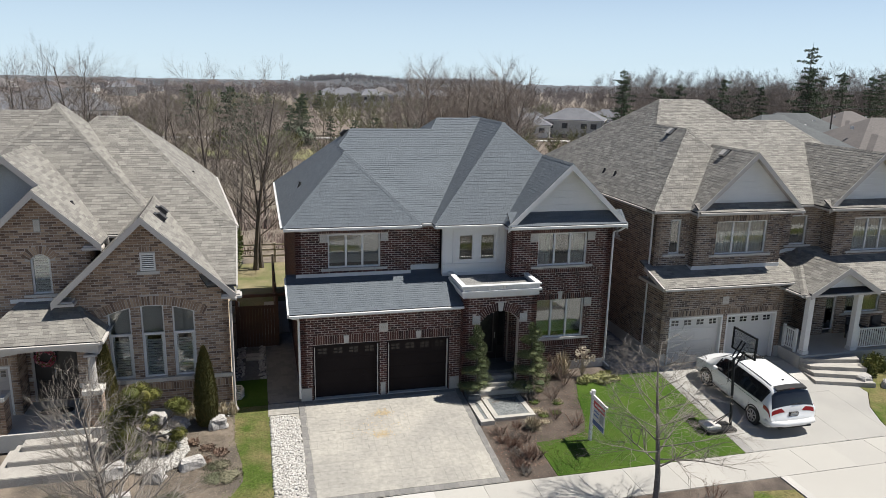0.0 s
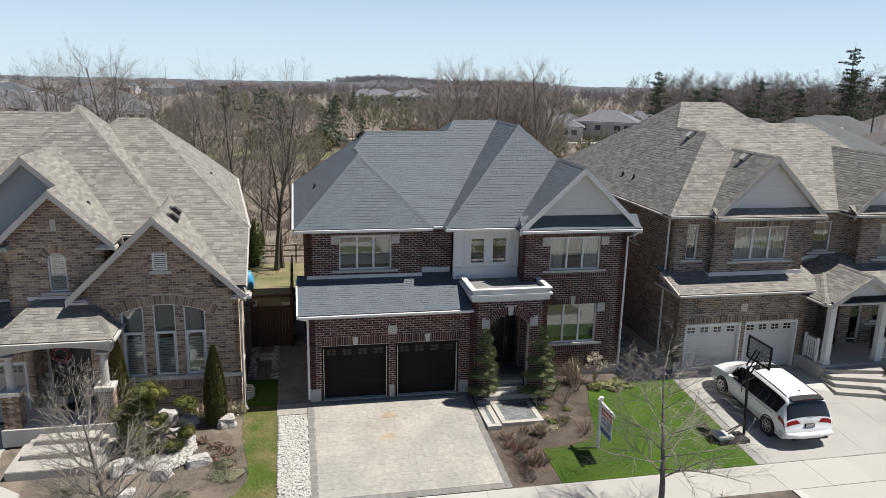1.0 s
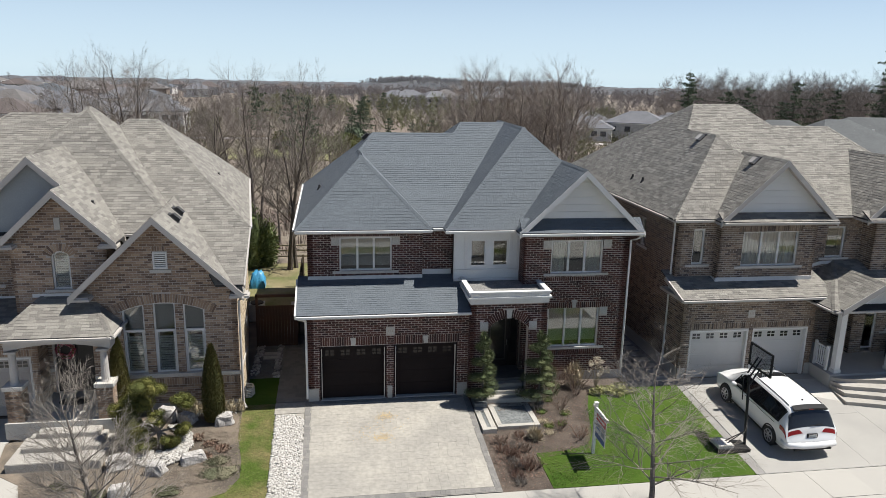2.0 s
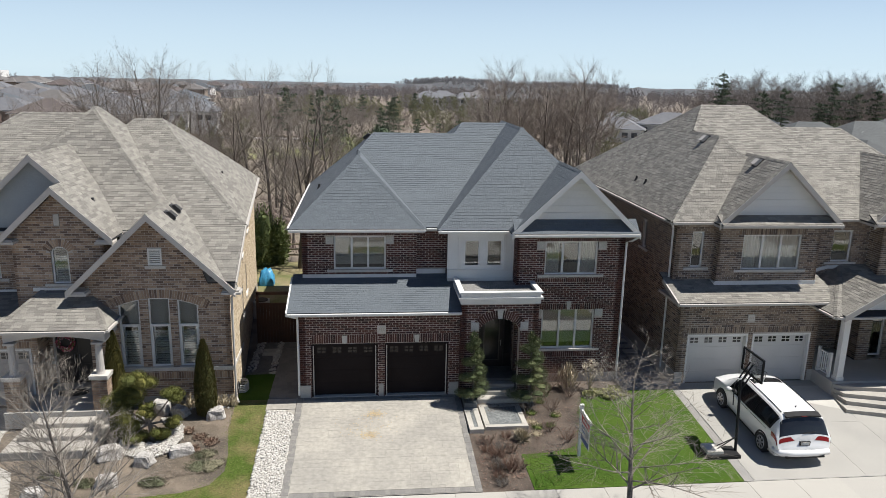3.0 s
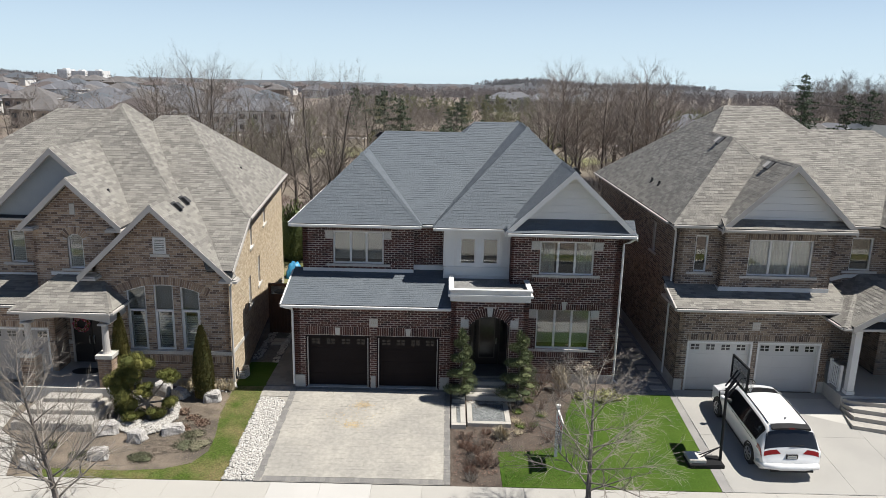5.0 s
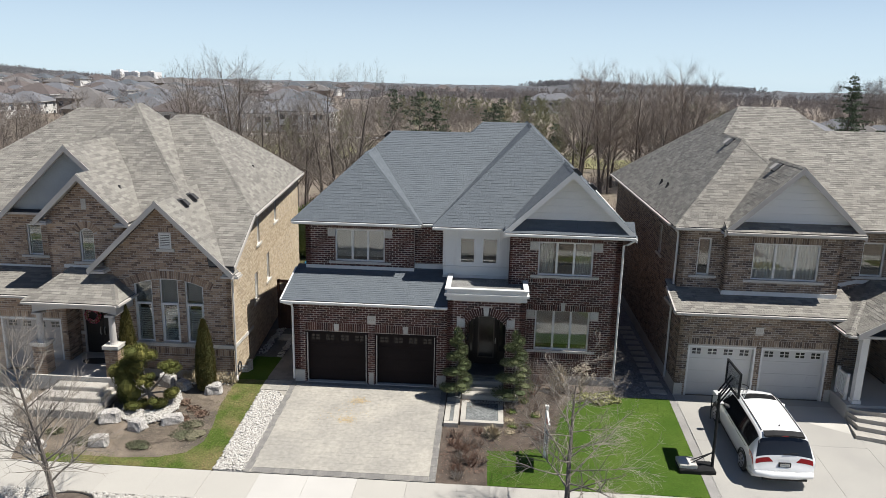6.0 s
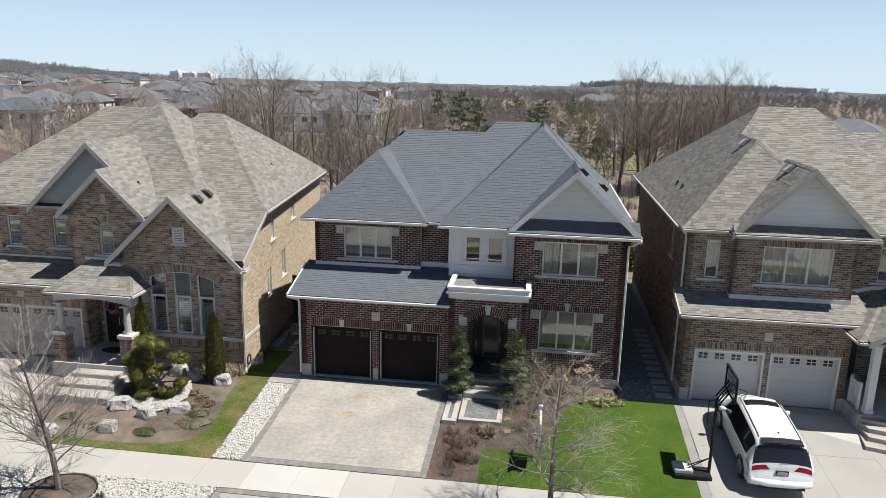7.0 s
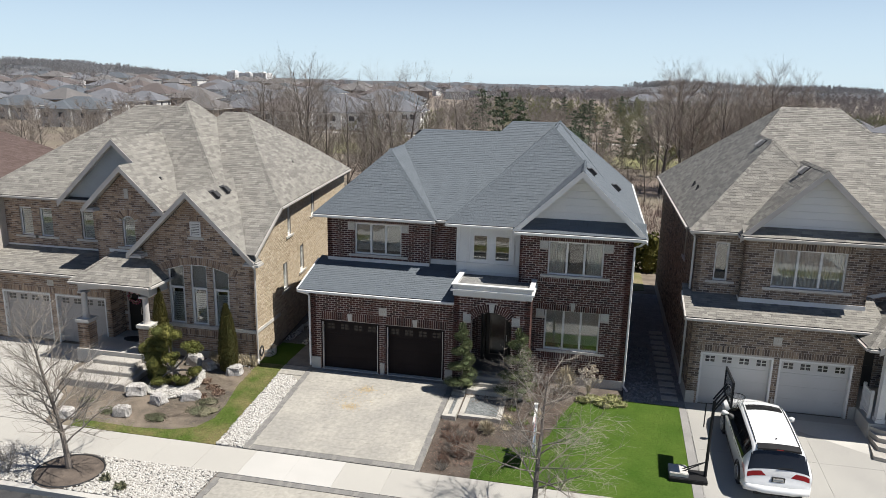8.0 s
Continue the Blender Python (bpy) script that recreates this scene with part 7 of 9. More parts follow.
def scrubland(name, spots, seed, label, material, tall, wide, twigs=26, category="scrub"):
    """Low weeds and scrub as one mass of thin stems."""
    rnd = random.Random(seed)
    s = Shape()
    for x, y, z in spots:
        h, w = tall * rnd.uniform(0.5, 1.15), wide * rnd.uniform(0.7, 1.2)
        for _ in range(twigs):
            a, out = rnd.uniform(0, 6.283), w * rnd.uniform(0.1, 1.0)
            b = Vector((x + math.cos(a) * out * 0.7, y + math.sin(a) * out * 0.7, z - 0.1))
            e = b + Vector((math.cos(a) * out * 0.5, math.sin(a) * out * 0.5, h * rnd.uniform(0.5, 1.1)))
            q = Vector((-math.sin(a), math.cos(a), 0.0)) * 0.02
            s.add([b - q, b + q, e], [(0, 1, 2)])
    return solo(name, s, material, label, category, kind="stuff")


def wood_patch(name, label, material, seed, count, reach, tall, spread, width, fine, boughs=11, twigs=8, sprays=4):
    """A stand of leafless trees: tapering stems, boughs that sweep upwards, twigs and fine sprays, rooted on its own level."""
    rnd = random.Random(seed)
    s = Shape()

    def strip(p, q, w0, w1):
        d = q - p
        side = d.cross(Vector((rnd.uniform(-1, 1), rnd.uniform(-1, 1), rnd.uniform(-0.4, 0.4)))).normalized()
        s.add([p - side * w0, p + side * w0, q + side * w1, q - side * w1], [(0, 1, 2, 3)])
    for n in range(count):
        a, r = n * 2.4 + rnd.uniform(-0.5, 0.5), reach * math.sqrt((n + 0.5) / count)
        foot = Vector((math.cos(a) * r, math.sin(a) * r, -0.6))
        h = tall * rnd.uniform(0.68, 1.1)
        stem = [foot]
        for i in range(4):
            stem.append(stem[-1] + Vector((rnd.uniform(-1, 1) * 0.035 * h, rnd.uniform(-1, 1) * 0.035 * h, (h * 0.9 + 0.6) / 4)))
        for i in range(4):
            w0, w1 = (width * h * (1 - 0.23 * k) for k in (i, i + 1))
            s.tube([stem[i], stem[i + 1]], [w0, w1], 4, closed=False)
        for k in range(boughs):
            f = 0.22 + 0.76 * (k + rnd.random()) / boughs
            i = min(int(f * 4), 3)
            p = stem[i].lerp(stem[i + 1], f * 4 - i)
            t = k * 2.4 + rnd.uniform(-0.6, 0.6)
            out = spread * h * rnd.uniform(0.55, 1.0) * (1.25 - f)
            up = h * rnd.uniform(0.12, 0.24) * (1.15 - 0.5 * f)
            mid = p + Vector((math.cos(t) * out * 0.55, math.sin(t) * out * 0.55, up * 0.4))
            tip = p + Vector((math.cos(t) * out, math.sin(t) * out, up * 1.1))
            w = max(width * h * (1 - 0.8 * f) * 0.5, fine * 1.5)
            strip(p, mid, w, w * 0.7)
            strip(mid, tip, w * 0.7, w * 0.3)
            for j in range(twigs):
                g = rnd.uniform(0.15, 1.0)
                b = p.lerp(mid, g * 2) if g < 0.5 else mid.lerp(tip, g * 2 - 1)
                u = t + rnd.uniform(-1.5, 1.5)
                l = h * rnd.uniform(0.05, 0.13)
                e = b + Vector((math.cos(u) * l * 0.8, math.sin(u) * l * 0.8, l * rnd.uniform(0.3, 1.1)))
                strip(b, e, fine * 1.5, fine)
                for _ in range(sprays):
                    c = b.lerp(e, rnd.uniform(0.2, 1.0))
                    d = c + Vector((rnd.uniform(-1, 1) * l * 0.6, rnd.uniform(-1, 1) * l * 0.6, l * rnd.uniform(0.0, 0.8)))
                    strip(c, d, fine, fine * 0.6)
    return solo(name, s, material, label, "woods", kind="stuff")


def spread_patch(kinds, spots, seed, low=0.85, high=1.15):
    """Stands of trees at those spots; the first of each kind moves, the rest are copies."""
    rnd = random.Random(seed)
    for i, (x, y) in enumerate(spots):
        t = kinds[i % len(kinds)]
        k = rnd.uniform(low, high)
        m = pose(x, y, height(x, y), 0, 0, rnd.uniform(0, 360))
        c = t if i < len(kinds) else copy_thing(t, m)
        c.matrix_basis = m @ Matrix.Diagonal((k, k, k * rnd.uniform(0.9, 1.1), 1))


def strewn(x0, x1, y0, y1, n, seed, apart, keep=None):
    """Spots over a field, kept apart."""
    rnd = random.Random(seed)
    out = []
    for _ in range(n * 30):
        x, y = rnd.uniform(x0, x1), rnd.uniform(y0, y1)
        if len(out) < n and (keep is None or keep(x, y)) and all((x - p) ** 2 + (y - q) ** 2 > apart ** 2 for p, q in out):
            out.append((x, y))
    return out


def belt(x0, x1, y0, y1, n, seed, keep=None):
    rnd = random.Random(seed)
    out = []
    while len(out) < n:
        x, y = rnd.uniform(x0, x1), rnd.uniform(y0, y1)
        if keep is None or keep(x, y):
            out.append((x, y, height(x, y)))
    return out


M["scrub"] = surface("dry_meadow_scrub", (0.24, 0.2, 0.16), (0.2, 0.17, 0.14), 0.08, 0.95, 0.0, 2, stains=0.3)
M["scrub_red"] = surface("reddish_marsh_stems", (0.225, 0.165, 0.145), (0.19, 0.14, 0.125), 0.08, 0.95, 0.0, 2, stains=0.3)
M["deep_wood"] = surface("dark_bare_hardwood", (0.225, 0.195, 0.175), (0.185, 0.16, 0.145), 0.1, 0.95, 0.0, 2, stains=0.25)
# Distance haze is put into this wood as a grey-lilac tint.
M["haze_wood"] = surface("haze_tinted_bare_wood", (0.245, 0.222, 0.218), (0.205, 0.186, 0.184), 0.1, 0.95, 0.0, 2, stains=0.25)
M["bud_wood"] = surface("olive_budding_wood", (0.2, 0.21, 0.11), (0.19, 0.18, 0.115), 0.1, 0.95, 0.0, 2, stains=0.25)
scrubland("meadow_scrub", belt(-34, 34, 50, 90, 900, 1), 1, "reddish dry scrub and tall weeds", M["scrub_red"], 1.1, 1.1, 30)
scrubland("meadow_scrub", belt(-90, 70, 88, 170, 900, 2), 2, "dry brown scrub in the meadow", M["scrub"], 1.5, 1.9, 26)
bed("far_field", [(-70, 128), (-8, 132), (30, 124), (40, 138), (-4, 150), (-70, 150)], M["far_grass"], 0.1, "yellow-green field across the meadow", "field")
# tall hardwoods behind the street of roofs
TALL = [wood_patch("woods", "tall bare hardwoods behind the far roofs", M["deep_wood"], 400 + i, 15, 11.0, 15.4, 0.17, 0.0075, 0.01, 14, 10, 7) for i in range(3)]
spread_patch(TALL, strewn(114, 290, 168, 200, 30, 5, 12) + strewn(130, 320, 205, 270, 20, 6, 16), 5, 0.85, 1.12)
# lower bare and budding growth beyond the meadow
LOW = [wood_patch("woods", "bare young trees beyond the meadow", M["twig_far"], 410 + i, 11, 8.5, 6.5, 0.27, 0.008, 0.009, 11, 9, 6) for i in range(2)]
spread_patch(LOW, strewn(-24, 60, 98, 124, 6, 7, 20, lambda x, y: not -2 < x < 20) + strewn(-30, 2, 150, 250, 22, 27, 13) + strewn(-125, -74, 96, 165, 16, 17, 13) + strewn(-30, 74, 176, 240, 18, 8, 16) + strewn(58, 125, 190, 250, 22, 18, 14), 7, 0.7, 1.2)
BUD = [wood_patch("budding_woods", "olive-green budding trees beyond the meadow", M["bud_wood"], 420 + i, 9, 8.0, 6.0, 0.3, 0.007, 0.02, 12, 10, 6) for i in range(2)]
spread_patch(BUD, strewn(-36, 50, 100, 128, 6, 9, 20) + strewn(-28, 90, 178, 300, 28, 10, 17), 9, 0.7, 1.25)
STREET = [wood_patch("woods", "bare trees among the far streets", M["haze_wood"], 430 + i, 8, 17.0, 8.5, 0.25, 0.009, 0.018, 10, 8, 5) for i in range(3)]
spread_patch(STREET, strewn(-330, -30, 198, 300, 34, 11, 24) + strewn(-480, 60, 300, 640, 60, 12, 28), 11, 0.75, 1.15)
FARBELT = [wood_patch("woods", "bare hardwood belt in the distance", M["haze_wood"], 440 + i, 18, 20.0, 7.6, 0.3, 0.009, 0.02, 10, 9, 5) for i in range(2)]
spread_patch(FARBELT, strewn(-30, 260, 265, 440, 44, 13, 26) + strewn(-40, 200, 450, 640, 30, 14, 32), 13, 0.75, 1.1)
rnd = random.Random(91)
for i in range(12):
    x, y = rnd.uniform(3, 36), rnd.uniform(62, 94)
    place(WILD[i % 5], x, y, 59 * i, rnd.uniform(0.42, 0.68))
scrubland("undergrowth", belt(16, 44, 92, 126, 36, 9), 9, "bare undergrowth below the grove", M["twig_far"], 2.6, 2.2, 60)
scrubland("undergrowth", belt(-48, 8, 50, 78, 60, 10, lambda x, y: y > 54 or x < -18), 10, "bare undergrowth behind the gardens", M["twig_far"], 2.2, 1.7, 60)


def pine(seed, tall, label, broad=0.22):
    rnd = random.Random(seed)
    t = thing("pine", label, "tree", group="pines")
    part("trunk", Shape().tube([(0, 0, -0.3), (0.1, 0, tall * 0.5), (0, 0.1, tall)], [tall * 0.013, tall * 0.009, 0.02], 6), M["bark_dark"], t)
    s = Shape()
    boughs = int(tall * 2.1)
    for j in range(boughs):
        f = 0.14 + 0.83 * (j + rnd.uniform(-0.8, 0.8)) / boughs
        crown = tall * broad * (1.05 - f) ** 0.7 * (0.45 + 0.55 * min(1.0, f * 2.2))
        a = j * 2.4 + rnd.uniform(-0.5, 0.5)
        r = crown * (rnd.uniform(0.75, 1.25) if rnd.random() < 0.4 else rnd.uniform(0.3, 0.8))
        rise = rnd.uniform(-0.05, 0.3)
        s.tube([(0, 0, tall * f), (math.cos(a) * r, math.sin(a) * r, tall * f + rise * r)], [0.07, 0.02], 3, closed=False)
        for q in (0.45, 0.75, 1.0):
            c = (math.cos(a) * r * q + rnd.uniform(-0.2, 0.2), math.sin(a) * r * q + rnd.uniform(-0.2, 0.2), tall * f + rise * r * q + rnd.uniform(-0.05, 0.3))
            w = 0.17 * r * (1.15 - 0.5 * q) + 0.22
            tuft(s, rnd, c, (w * 1.3, w * 1.3, 0.14), 30, 0.32 + 0.04 * r, 0.35, 0.4, 0.22)
    s.tube([(0, 0.1, tall * 0.95), (0, 0.1, tall * 1.04)], [0.06, 0.01], 4)
    part("crown", s, M["pine"], t)
    return t


PINES = [pine(300, 20.0, "tall dark green pine with open layered boughs", 0.26), pine(301, 16.0, "dark green pine with open layered boughs", 0.26), pine(302, 11.0, "dark green spruce with dense boughs", 0.33)]
for i, (x, y, s_) in enumerate(((84.8, 160, 0.86), (137.6, 160, 1.2), (110.2, 162, 1.0))):
    PINES[i].matrix_basis = pose(x, y, height(x, y), 0, 0, 30 * i)
    PINES[i].scale = (s_, s_, s_)
place(PINES[0], 137.0, 160.5, 20, 1.2)
for i, (v, x, y, s_) in enumerate(((1, 87.5, 164, 0.95), (2, 95, 160, 1.2), (1, 99.9, 160, 0.9), (1, 112, 160, 1.0), (2, 121.5, 165, 1.2), (1, 129, 168, 0.9), (1, 150, 163, 1.15), (1, 158.5, 162, 1.1), (0, 164, 165, 0.9), (1, 154, 175, 1.1), (0, 172, 168, 1.0),
                                  (2, -4.4, 133, 1.15), (2, -1.6, 136, 1.0), (2, -14.2, 172, 1.1), (2, 7.5, 172, 0.7), (2, 9.5, 168, 0.85), (2, 11, 185, 0.9), (1, 3, 215, 0.6), (2, 17.5, 134, 0.62), (2, 20.5, 128, 0.7), (2, 14.5, 150, 0.6), (1, 20, 240, 0.6), (2, 58, 182, 0.9))):
    place(PINES[v], x, y, 61 * i, s_)
M["soft_green"] = surface("soft_spring_green", (0.16, 0.2, 0.075), (0.21, 0.24, 0.095), 2.5, 0.9, 0.2, 20, pieces=((0.16, 0.2, 0.075), (0.24, 0.265, 0.11), (0.11, 0.145, 0.055)), amount=0.7)
for i, (x, y, r) in enumerate(((-3.2, 46.0, 1.7), (-4.6, 46.3, 1.5), (-1.9, 46.4, 1.3), (-6.4, 46.2, 1.3))):
    bush("evergreen_bush", x, y, 0.0, (r * 0.75, r * 0.7, r * 1.9), 330 + i, M["soft_green"], "loose green evergreen at the back of the yard", "shrub", 2600, 0.26, "evergreens at the back", 0.4, 0.13)
rnd = random.Random(71)
for i in range(16):
    x, y = rnd.uniform(-8, 34), rnd.uniform(138, 168)
    r = rnd.uniform(1.6, 3.0)
    bush("evergreen_bush", x, y, height(x, y), (r, r * 0.9, r * 1.3), 360 + i, M[("soft_green", "pine", "juniper")[i % 3]], ("soft green budding bush beyond the meadow", "dark evergreen bush beyond the meadow", "olive-green bush beyond the meadow")[i % 3], "shrub", 700, 0.5, "green bushes beyond the meadow", 0.4, 0.22)
for i, x in enumerate((14.2, 15.4, 16.6, 17.8)):
    bush("hedge_bush", x, 46.2 + 0.3 * (i % 2), 0.0, (0.8, 0.7, 2.2), 340 + i, M["juniper"], "green hedge at the end of the back lawn", "hedge", 900, 0.22, "back hedge")


# ---- far houses ----
FAR_WALL = [surface("pale_far_wall", (0.74, 0.73, 0.7), (0.67, 0.66, 0.63), 0.3, 0.85, 0.0, 3), surface("tan_far_brick", (0.28, 0.23, 0.19), (0.24, 0.195, 0.16), 0.3, 0.9, 0.0, 3), surface("grey_far_wall", (0.46, 0.46, 0.45), (0.4, 0.4, 0.39), 0.3, 0.9, 0.0, 3), surface("brown_far_brick", (0.22, 0.16, 0.13), (0.18, 0.132, 0.11), 0.3, 0.9, 0.0, 3)]
# Roof colours are greyed to carry the haze of distance.
FAR_ROOF = [surface("grey_far_roof", (0.155, 0.158, 0.17), (0.13, 0.133, 0.145), 0.4, 0.9, 0.0, 4), surface("dark_far_roof", (0.1, 0.112, 0.125), (0.088, 0.098, 0.11), 0.4, 0.9, 0.0, 4), surface("tan_far_roof", (0.155, 0.145, 0.14), (0.132, 0.124, 0.12), 0.4, 0.9, 0.0, 4), surface("red_brown_far_roof", (0.12, 0.1, 0.094), (0.1, 0.084, 0.08), 0.4, 0.9, 0.0, 4)]
M["far_pane"] = surface("far_dark_window", (0.05, 0.055, 0.065), (0.07, 0.075, 0.085), 1, 0.2, 0, 5)


def far_house(w, d, eave, pitch, wm, rm, label, wing=True, bare=False):
    h = thing("house", label, "house", group="far houses")
    part("wall", Shape().box(-w / 2, w / 2, -d / 2, d / 2, -1.0, eave), wm, h)
    part("roof", hip_solid(roof_planes(-w / 2 - 0.5, w / 2 + 0.5, -d / 2 - 0.5, d / 2 + 0.5, eave, pitch, pitch, pitch, pitch)), rm, h)
    if wing:
        part("wing_roof", hip_solid(roof_planes(-w / 2 + 0.4, w * 0.05, -d / 2 - 1.6, d * 0.2, eave, pitch, pitch, pitch)), rm, h)
        part("wing_wall", Shape().box(-w / 2 + 0.8, w * 0.05 - 0.4, -d / 2 - 1.1, -d / 2 + 0.3, -1.0, eave), wm, h)
    part("fascia", Shape().box(-w / 2 - 0.52, w / 2 + 0.52, -d / 2 - 0.52, d / 2 + 0.52, eave - 0.28, eave - 0.12), M["trim"], h)
    if not bare:
        y0 = -d / 2
        for z in (3.7,):
            for u in (0.2, 0.36):
                part("window", Shape().box(u * w - 0.75, u * w + 0.75, y0 - 0.06, y0 - 0.01, z, z + 1.3), M["far_pane"], h)
        for z in (0.9, 3.7):
            for u in (-0.36, -0.12):
                e = y0 - 1.1 if wing else y0
                part("window", Shape().box(u * w - 0.7, u * w + 0.7, e - 0.06, e - 0.01, z, z + 1.3), M["far_pane"], h)
        for z in (1.0, 3.7):
            for v in (-0.2, 0.25):
                part("window", Shape().box(w / 2 + 0.01, w / 2 + 0.06, v * d - 0.6, v * d + 0.6, z, z + 1.3), M["far_pane"], h)
    return h


KINDS = [far_house(15, 12, 5.9, 0.48, FAR_WALL[0], FAR_ROOF[0], "far pale-walled house with grey hip roof"),
         far_house(13, 11, 5.9, 0.52, FAR_WALL[1], FAR_ROOF[2], "far tan brick house with tan hip roof"),
         far_house(16, 12, 5.9, 0.44, FAR_WALL[2], FAR_ROOF[1], "far grey house with dark hip roof"),
         far_house(14, 11, 5.9, 0.5, FAR_WALL[3], FAR_ROOF[0], "far brown brick house with grey hip roof"),
         far_house(14, 12, 5.9, 0.5, FAR_WALL[0], FAR_ROOF[3], "far pale house with red-brown hip roof", wing=False),
         far_house(15, 11, 5.9, 0.46, FAR_WALL[2], FAR_ROOF[0], "far grey house with grey hip roof", wing=False)]
PLAINER = [far_house(15, 12, 5.9, 0.46, FAR_WALL[(0, 1, 0, 2)[i]], FAR_ROOF[(0, 2, 1, 3)[i]], ("distant pale house with grey hip roof", "distant tan house with tan hip roof", "distant pale house with dark hip roof", "distant grey house with red-brown roof")[i], bare=True) for i in range(4)]
for i, t in enumerate(PLAINER):
    t.matrix_basis = pose(-150 + 24 * i, 300, height(-150 + 24 * i, 300) - 0.1)
first = [(-54, 188, 4), (-95, 186, -4), (-119, 167, 10), (-86, 196, 3), (-72, 186, 2), (80, 176, -30)]
for t, (x, y, a) in zip(KINDS, first):
    t.matrix_basis = pose(x, y, height(x, y) - 1.3, 0, 0, a)
rnd = random.Random(19)
n = 0
for row, (y, x0, x1, step_) in enumerate(((184, -190, -140, 19), (206, -205, -44, 18), (232, -235, -50, 19), (258, -270, -58, 19), (280, -300, -60, 20), (325, -340, -70, 21), (375, -380, -80, 22), (430, -420, -60, 23), (495, -470, -40, 25), (570, -520, 20, 27), (650, -560, 120, 29))):
    x = x0
    while x < x1:
        if rnd.random() < 0.86:
            yy = y + rnd.uniform(-5, 5)
            place((KINDS if yy < 290 else PLAINER)[rnd.randrange(6 if yy < 290 else 4)], x, yy, rnd.choice((0, 180, 0, 180, 90)) + rnd.uniform(-12, 12), rnd.uniform(0.85, 1.15), height(x, yy) - 1.3)
            n += 1
        x += step_ * rnd.uniform(0.85, 1.15)
for i, (x, y, a, kind) in enumerate(((-39.5, 189, 2, 0), (66, 176, -25, 5), (88, 190, -20, 2), (98, 194, -30, 3), (76, 204, -20, 5), (92, 168, -30, 1), (31, 318, 0, 0), (49, 325, 20, 5), (64, 312, 10, 2), (80, 330, -10, 3), (40, 345, 0, 5), (58, 350, 0, 1), (74, 352, 8, 2), (110, 180, -40, 2), (98, 172, -35, 3))):
    place(KINDS[kind], x, y, a, 0.92, height(x, y) - (2.0 if 60 < x and y < 210 else 0.1))
# roofs of the street behind the grey house
NEAR_ROOF = [surface("grey_green_shingle", (0.1, 0.107, 0.108), (0.085, 0.09, 0.092), 0.5, 0.9, 0.3, 6), surface("taupe_shingle", (0.15, 0.135, 0.125), (0.128, 0.115, 0.108), 0.5, 0.9, 0.3, 6)]
BACK = [far_house(15, 12, 5.6, 0.6, FAR_WALL[3], NEAR_ROOF[0], "brick house behind with grey-green hip roof"), far_house(14, 12, 5.6, 0.6, FAR_WALL[1], NEAR_ROOF[1], "brick house behind with taupe hip roof")]
for t in BACK:
    for i in range(4):
        u = -4.5 + 2.6 * i
        part("roof_vent", Shape().box(u - 0.15, u + 0.15, -1.6, -1.35, 8.2, 8.55), M["trim"], t, "small white roof vent")
for i, (x, y, a, kind, s_) in enumerate(((54, 68, 8, 0, 1.1), (72, 72, -5, 1, 1.15), (90, 80, 0, 1, 1.1), (62, 90, 0, 0, 1.1), (82, 100, -10, 0, 1.1), (104, 92, 5, 1, 1.1), (122, 100, 0, 1, 1.1), (100, 118, 0, 0, 1.0), (120, 128, 0, 1, 1.0))):
    if i < 2:
        BACK[i].matrix_basis = pose(x, y, height(x, y) + 1.0, 0, 0, a)
    else:
        place(BACK[kind], x, y, a, s_, height(x, y))
# Tower walls and panes are paled; distance haze is put into both colours.
M["tower_pane"] = surface("haze_paled_panes", (0.36, 0.37, 0.39), (0.4, 0.41, 0.425), 0.3, 0.6, 0, 3)
M["tower_grey"] = surface("haze_paled_concrete", (0.74, 0.735, 0.72), (0.68, 0.675, 0.665), 0.2, 0.9, 0.0, 3)
blocks = thing("apartment_tower", "far pale grey apartment towers on the skyline", "tower", (-337, 700, -4.0))
for x, w, z in ((-17, 9, 12.4), (-2, 13, 11.2), (14, 14, 11.6)):
    b = part("tower", Shape().box(x - w / 2, x + w / 2, -8, 8, 0, z).box(x - 2, x + 2, -3, 3, z, z + 1.2), M["tower_grey"], blocks)
    for j in range(8):
        for i in range(4):
            part("window", Shape().box(x - w / 2 + w * (i + 0.32) / 4, x - w / 2 + w * (i + 0.68) / 4, -8.1, -8.0, 0.9 + j * 1.3, 1.4 + j * 1.3), M["tower_pane"], b)

# neighbour with the red-brown roof
def side_neighbour():
    h = thing("house", "brick house with red-brown hip roof beside the tan house", "house")
    f = Frame((0, 27.0, 0))
    wall(h, f, -31.0, -18.1, 0.0, 6.3, [Hole(-22.5, -20.5, 4.4, 5.8)], M["brick_tan"], M["mortar"])
    window(h, f, -22.5, -20.5, 4.4, 5.8, 3, "curtain")
    wall(h, Frame((-18.1, 0, 0), (0, 1, 0), (1, 0, 0)), 27.0, 38.0, 0.0, 6.3, [], M["brick_tan"], M["mortar"])
    part("rear_wall", Shape().box(-31, -18.1, 37.8, 38.0, 0, 6.3), M["mortar"], h)
    roof(h, [dict(x=(-31.5, -17.65), y=(26.5, 38.5), z=6.4, slope=dict(left=0.62, right=0.62, front=0.62, back=0.62), gutter=("front", "right"))], M["shingle_brown"])


M["shingle_brown"] = surface("red_brown_shingle", (0.1, 0.07, 0.062), (0.085, 0.06, 0.053), 0.5, 0.9, 0.5, 120, pieces=((0.1, 0.07, 0.062), (0.085, 0.058, 0.05), (0.12, 0.085, 0.075)), amount=0.7)
side_neighbour()

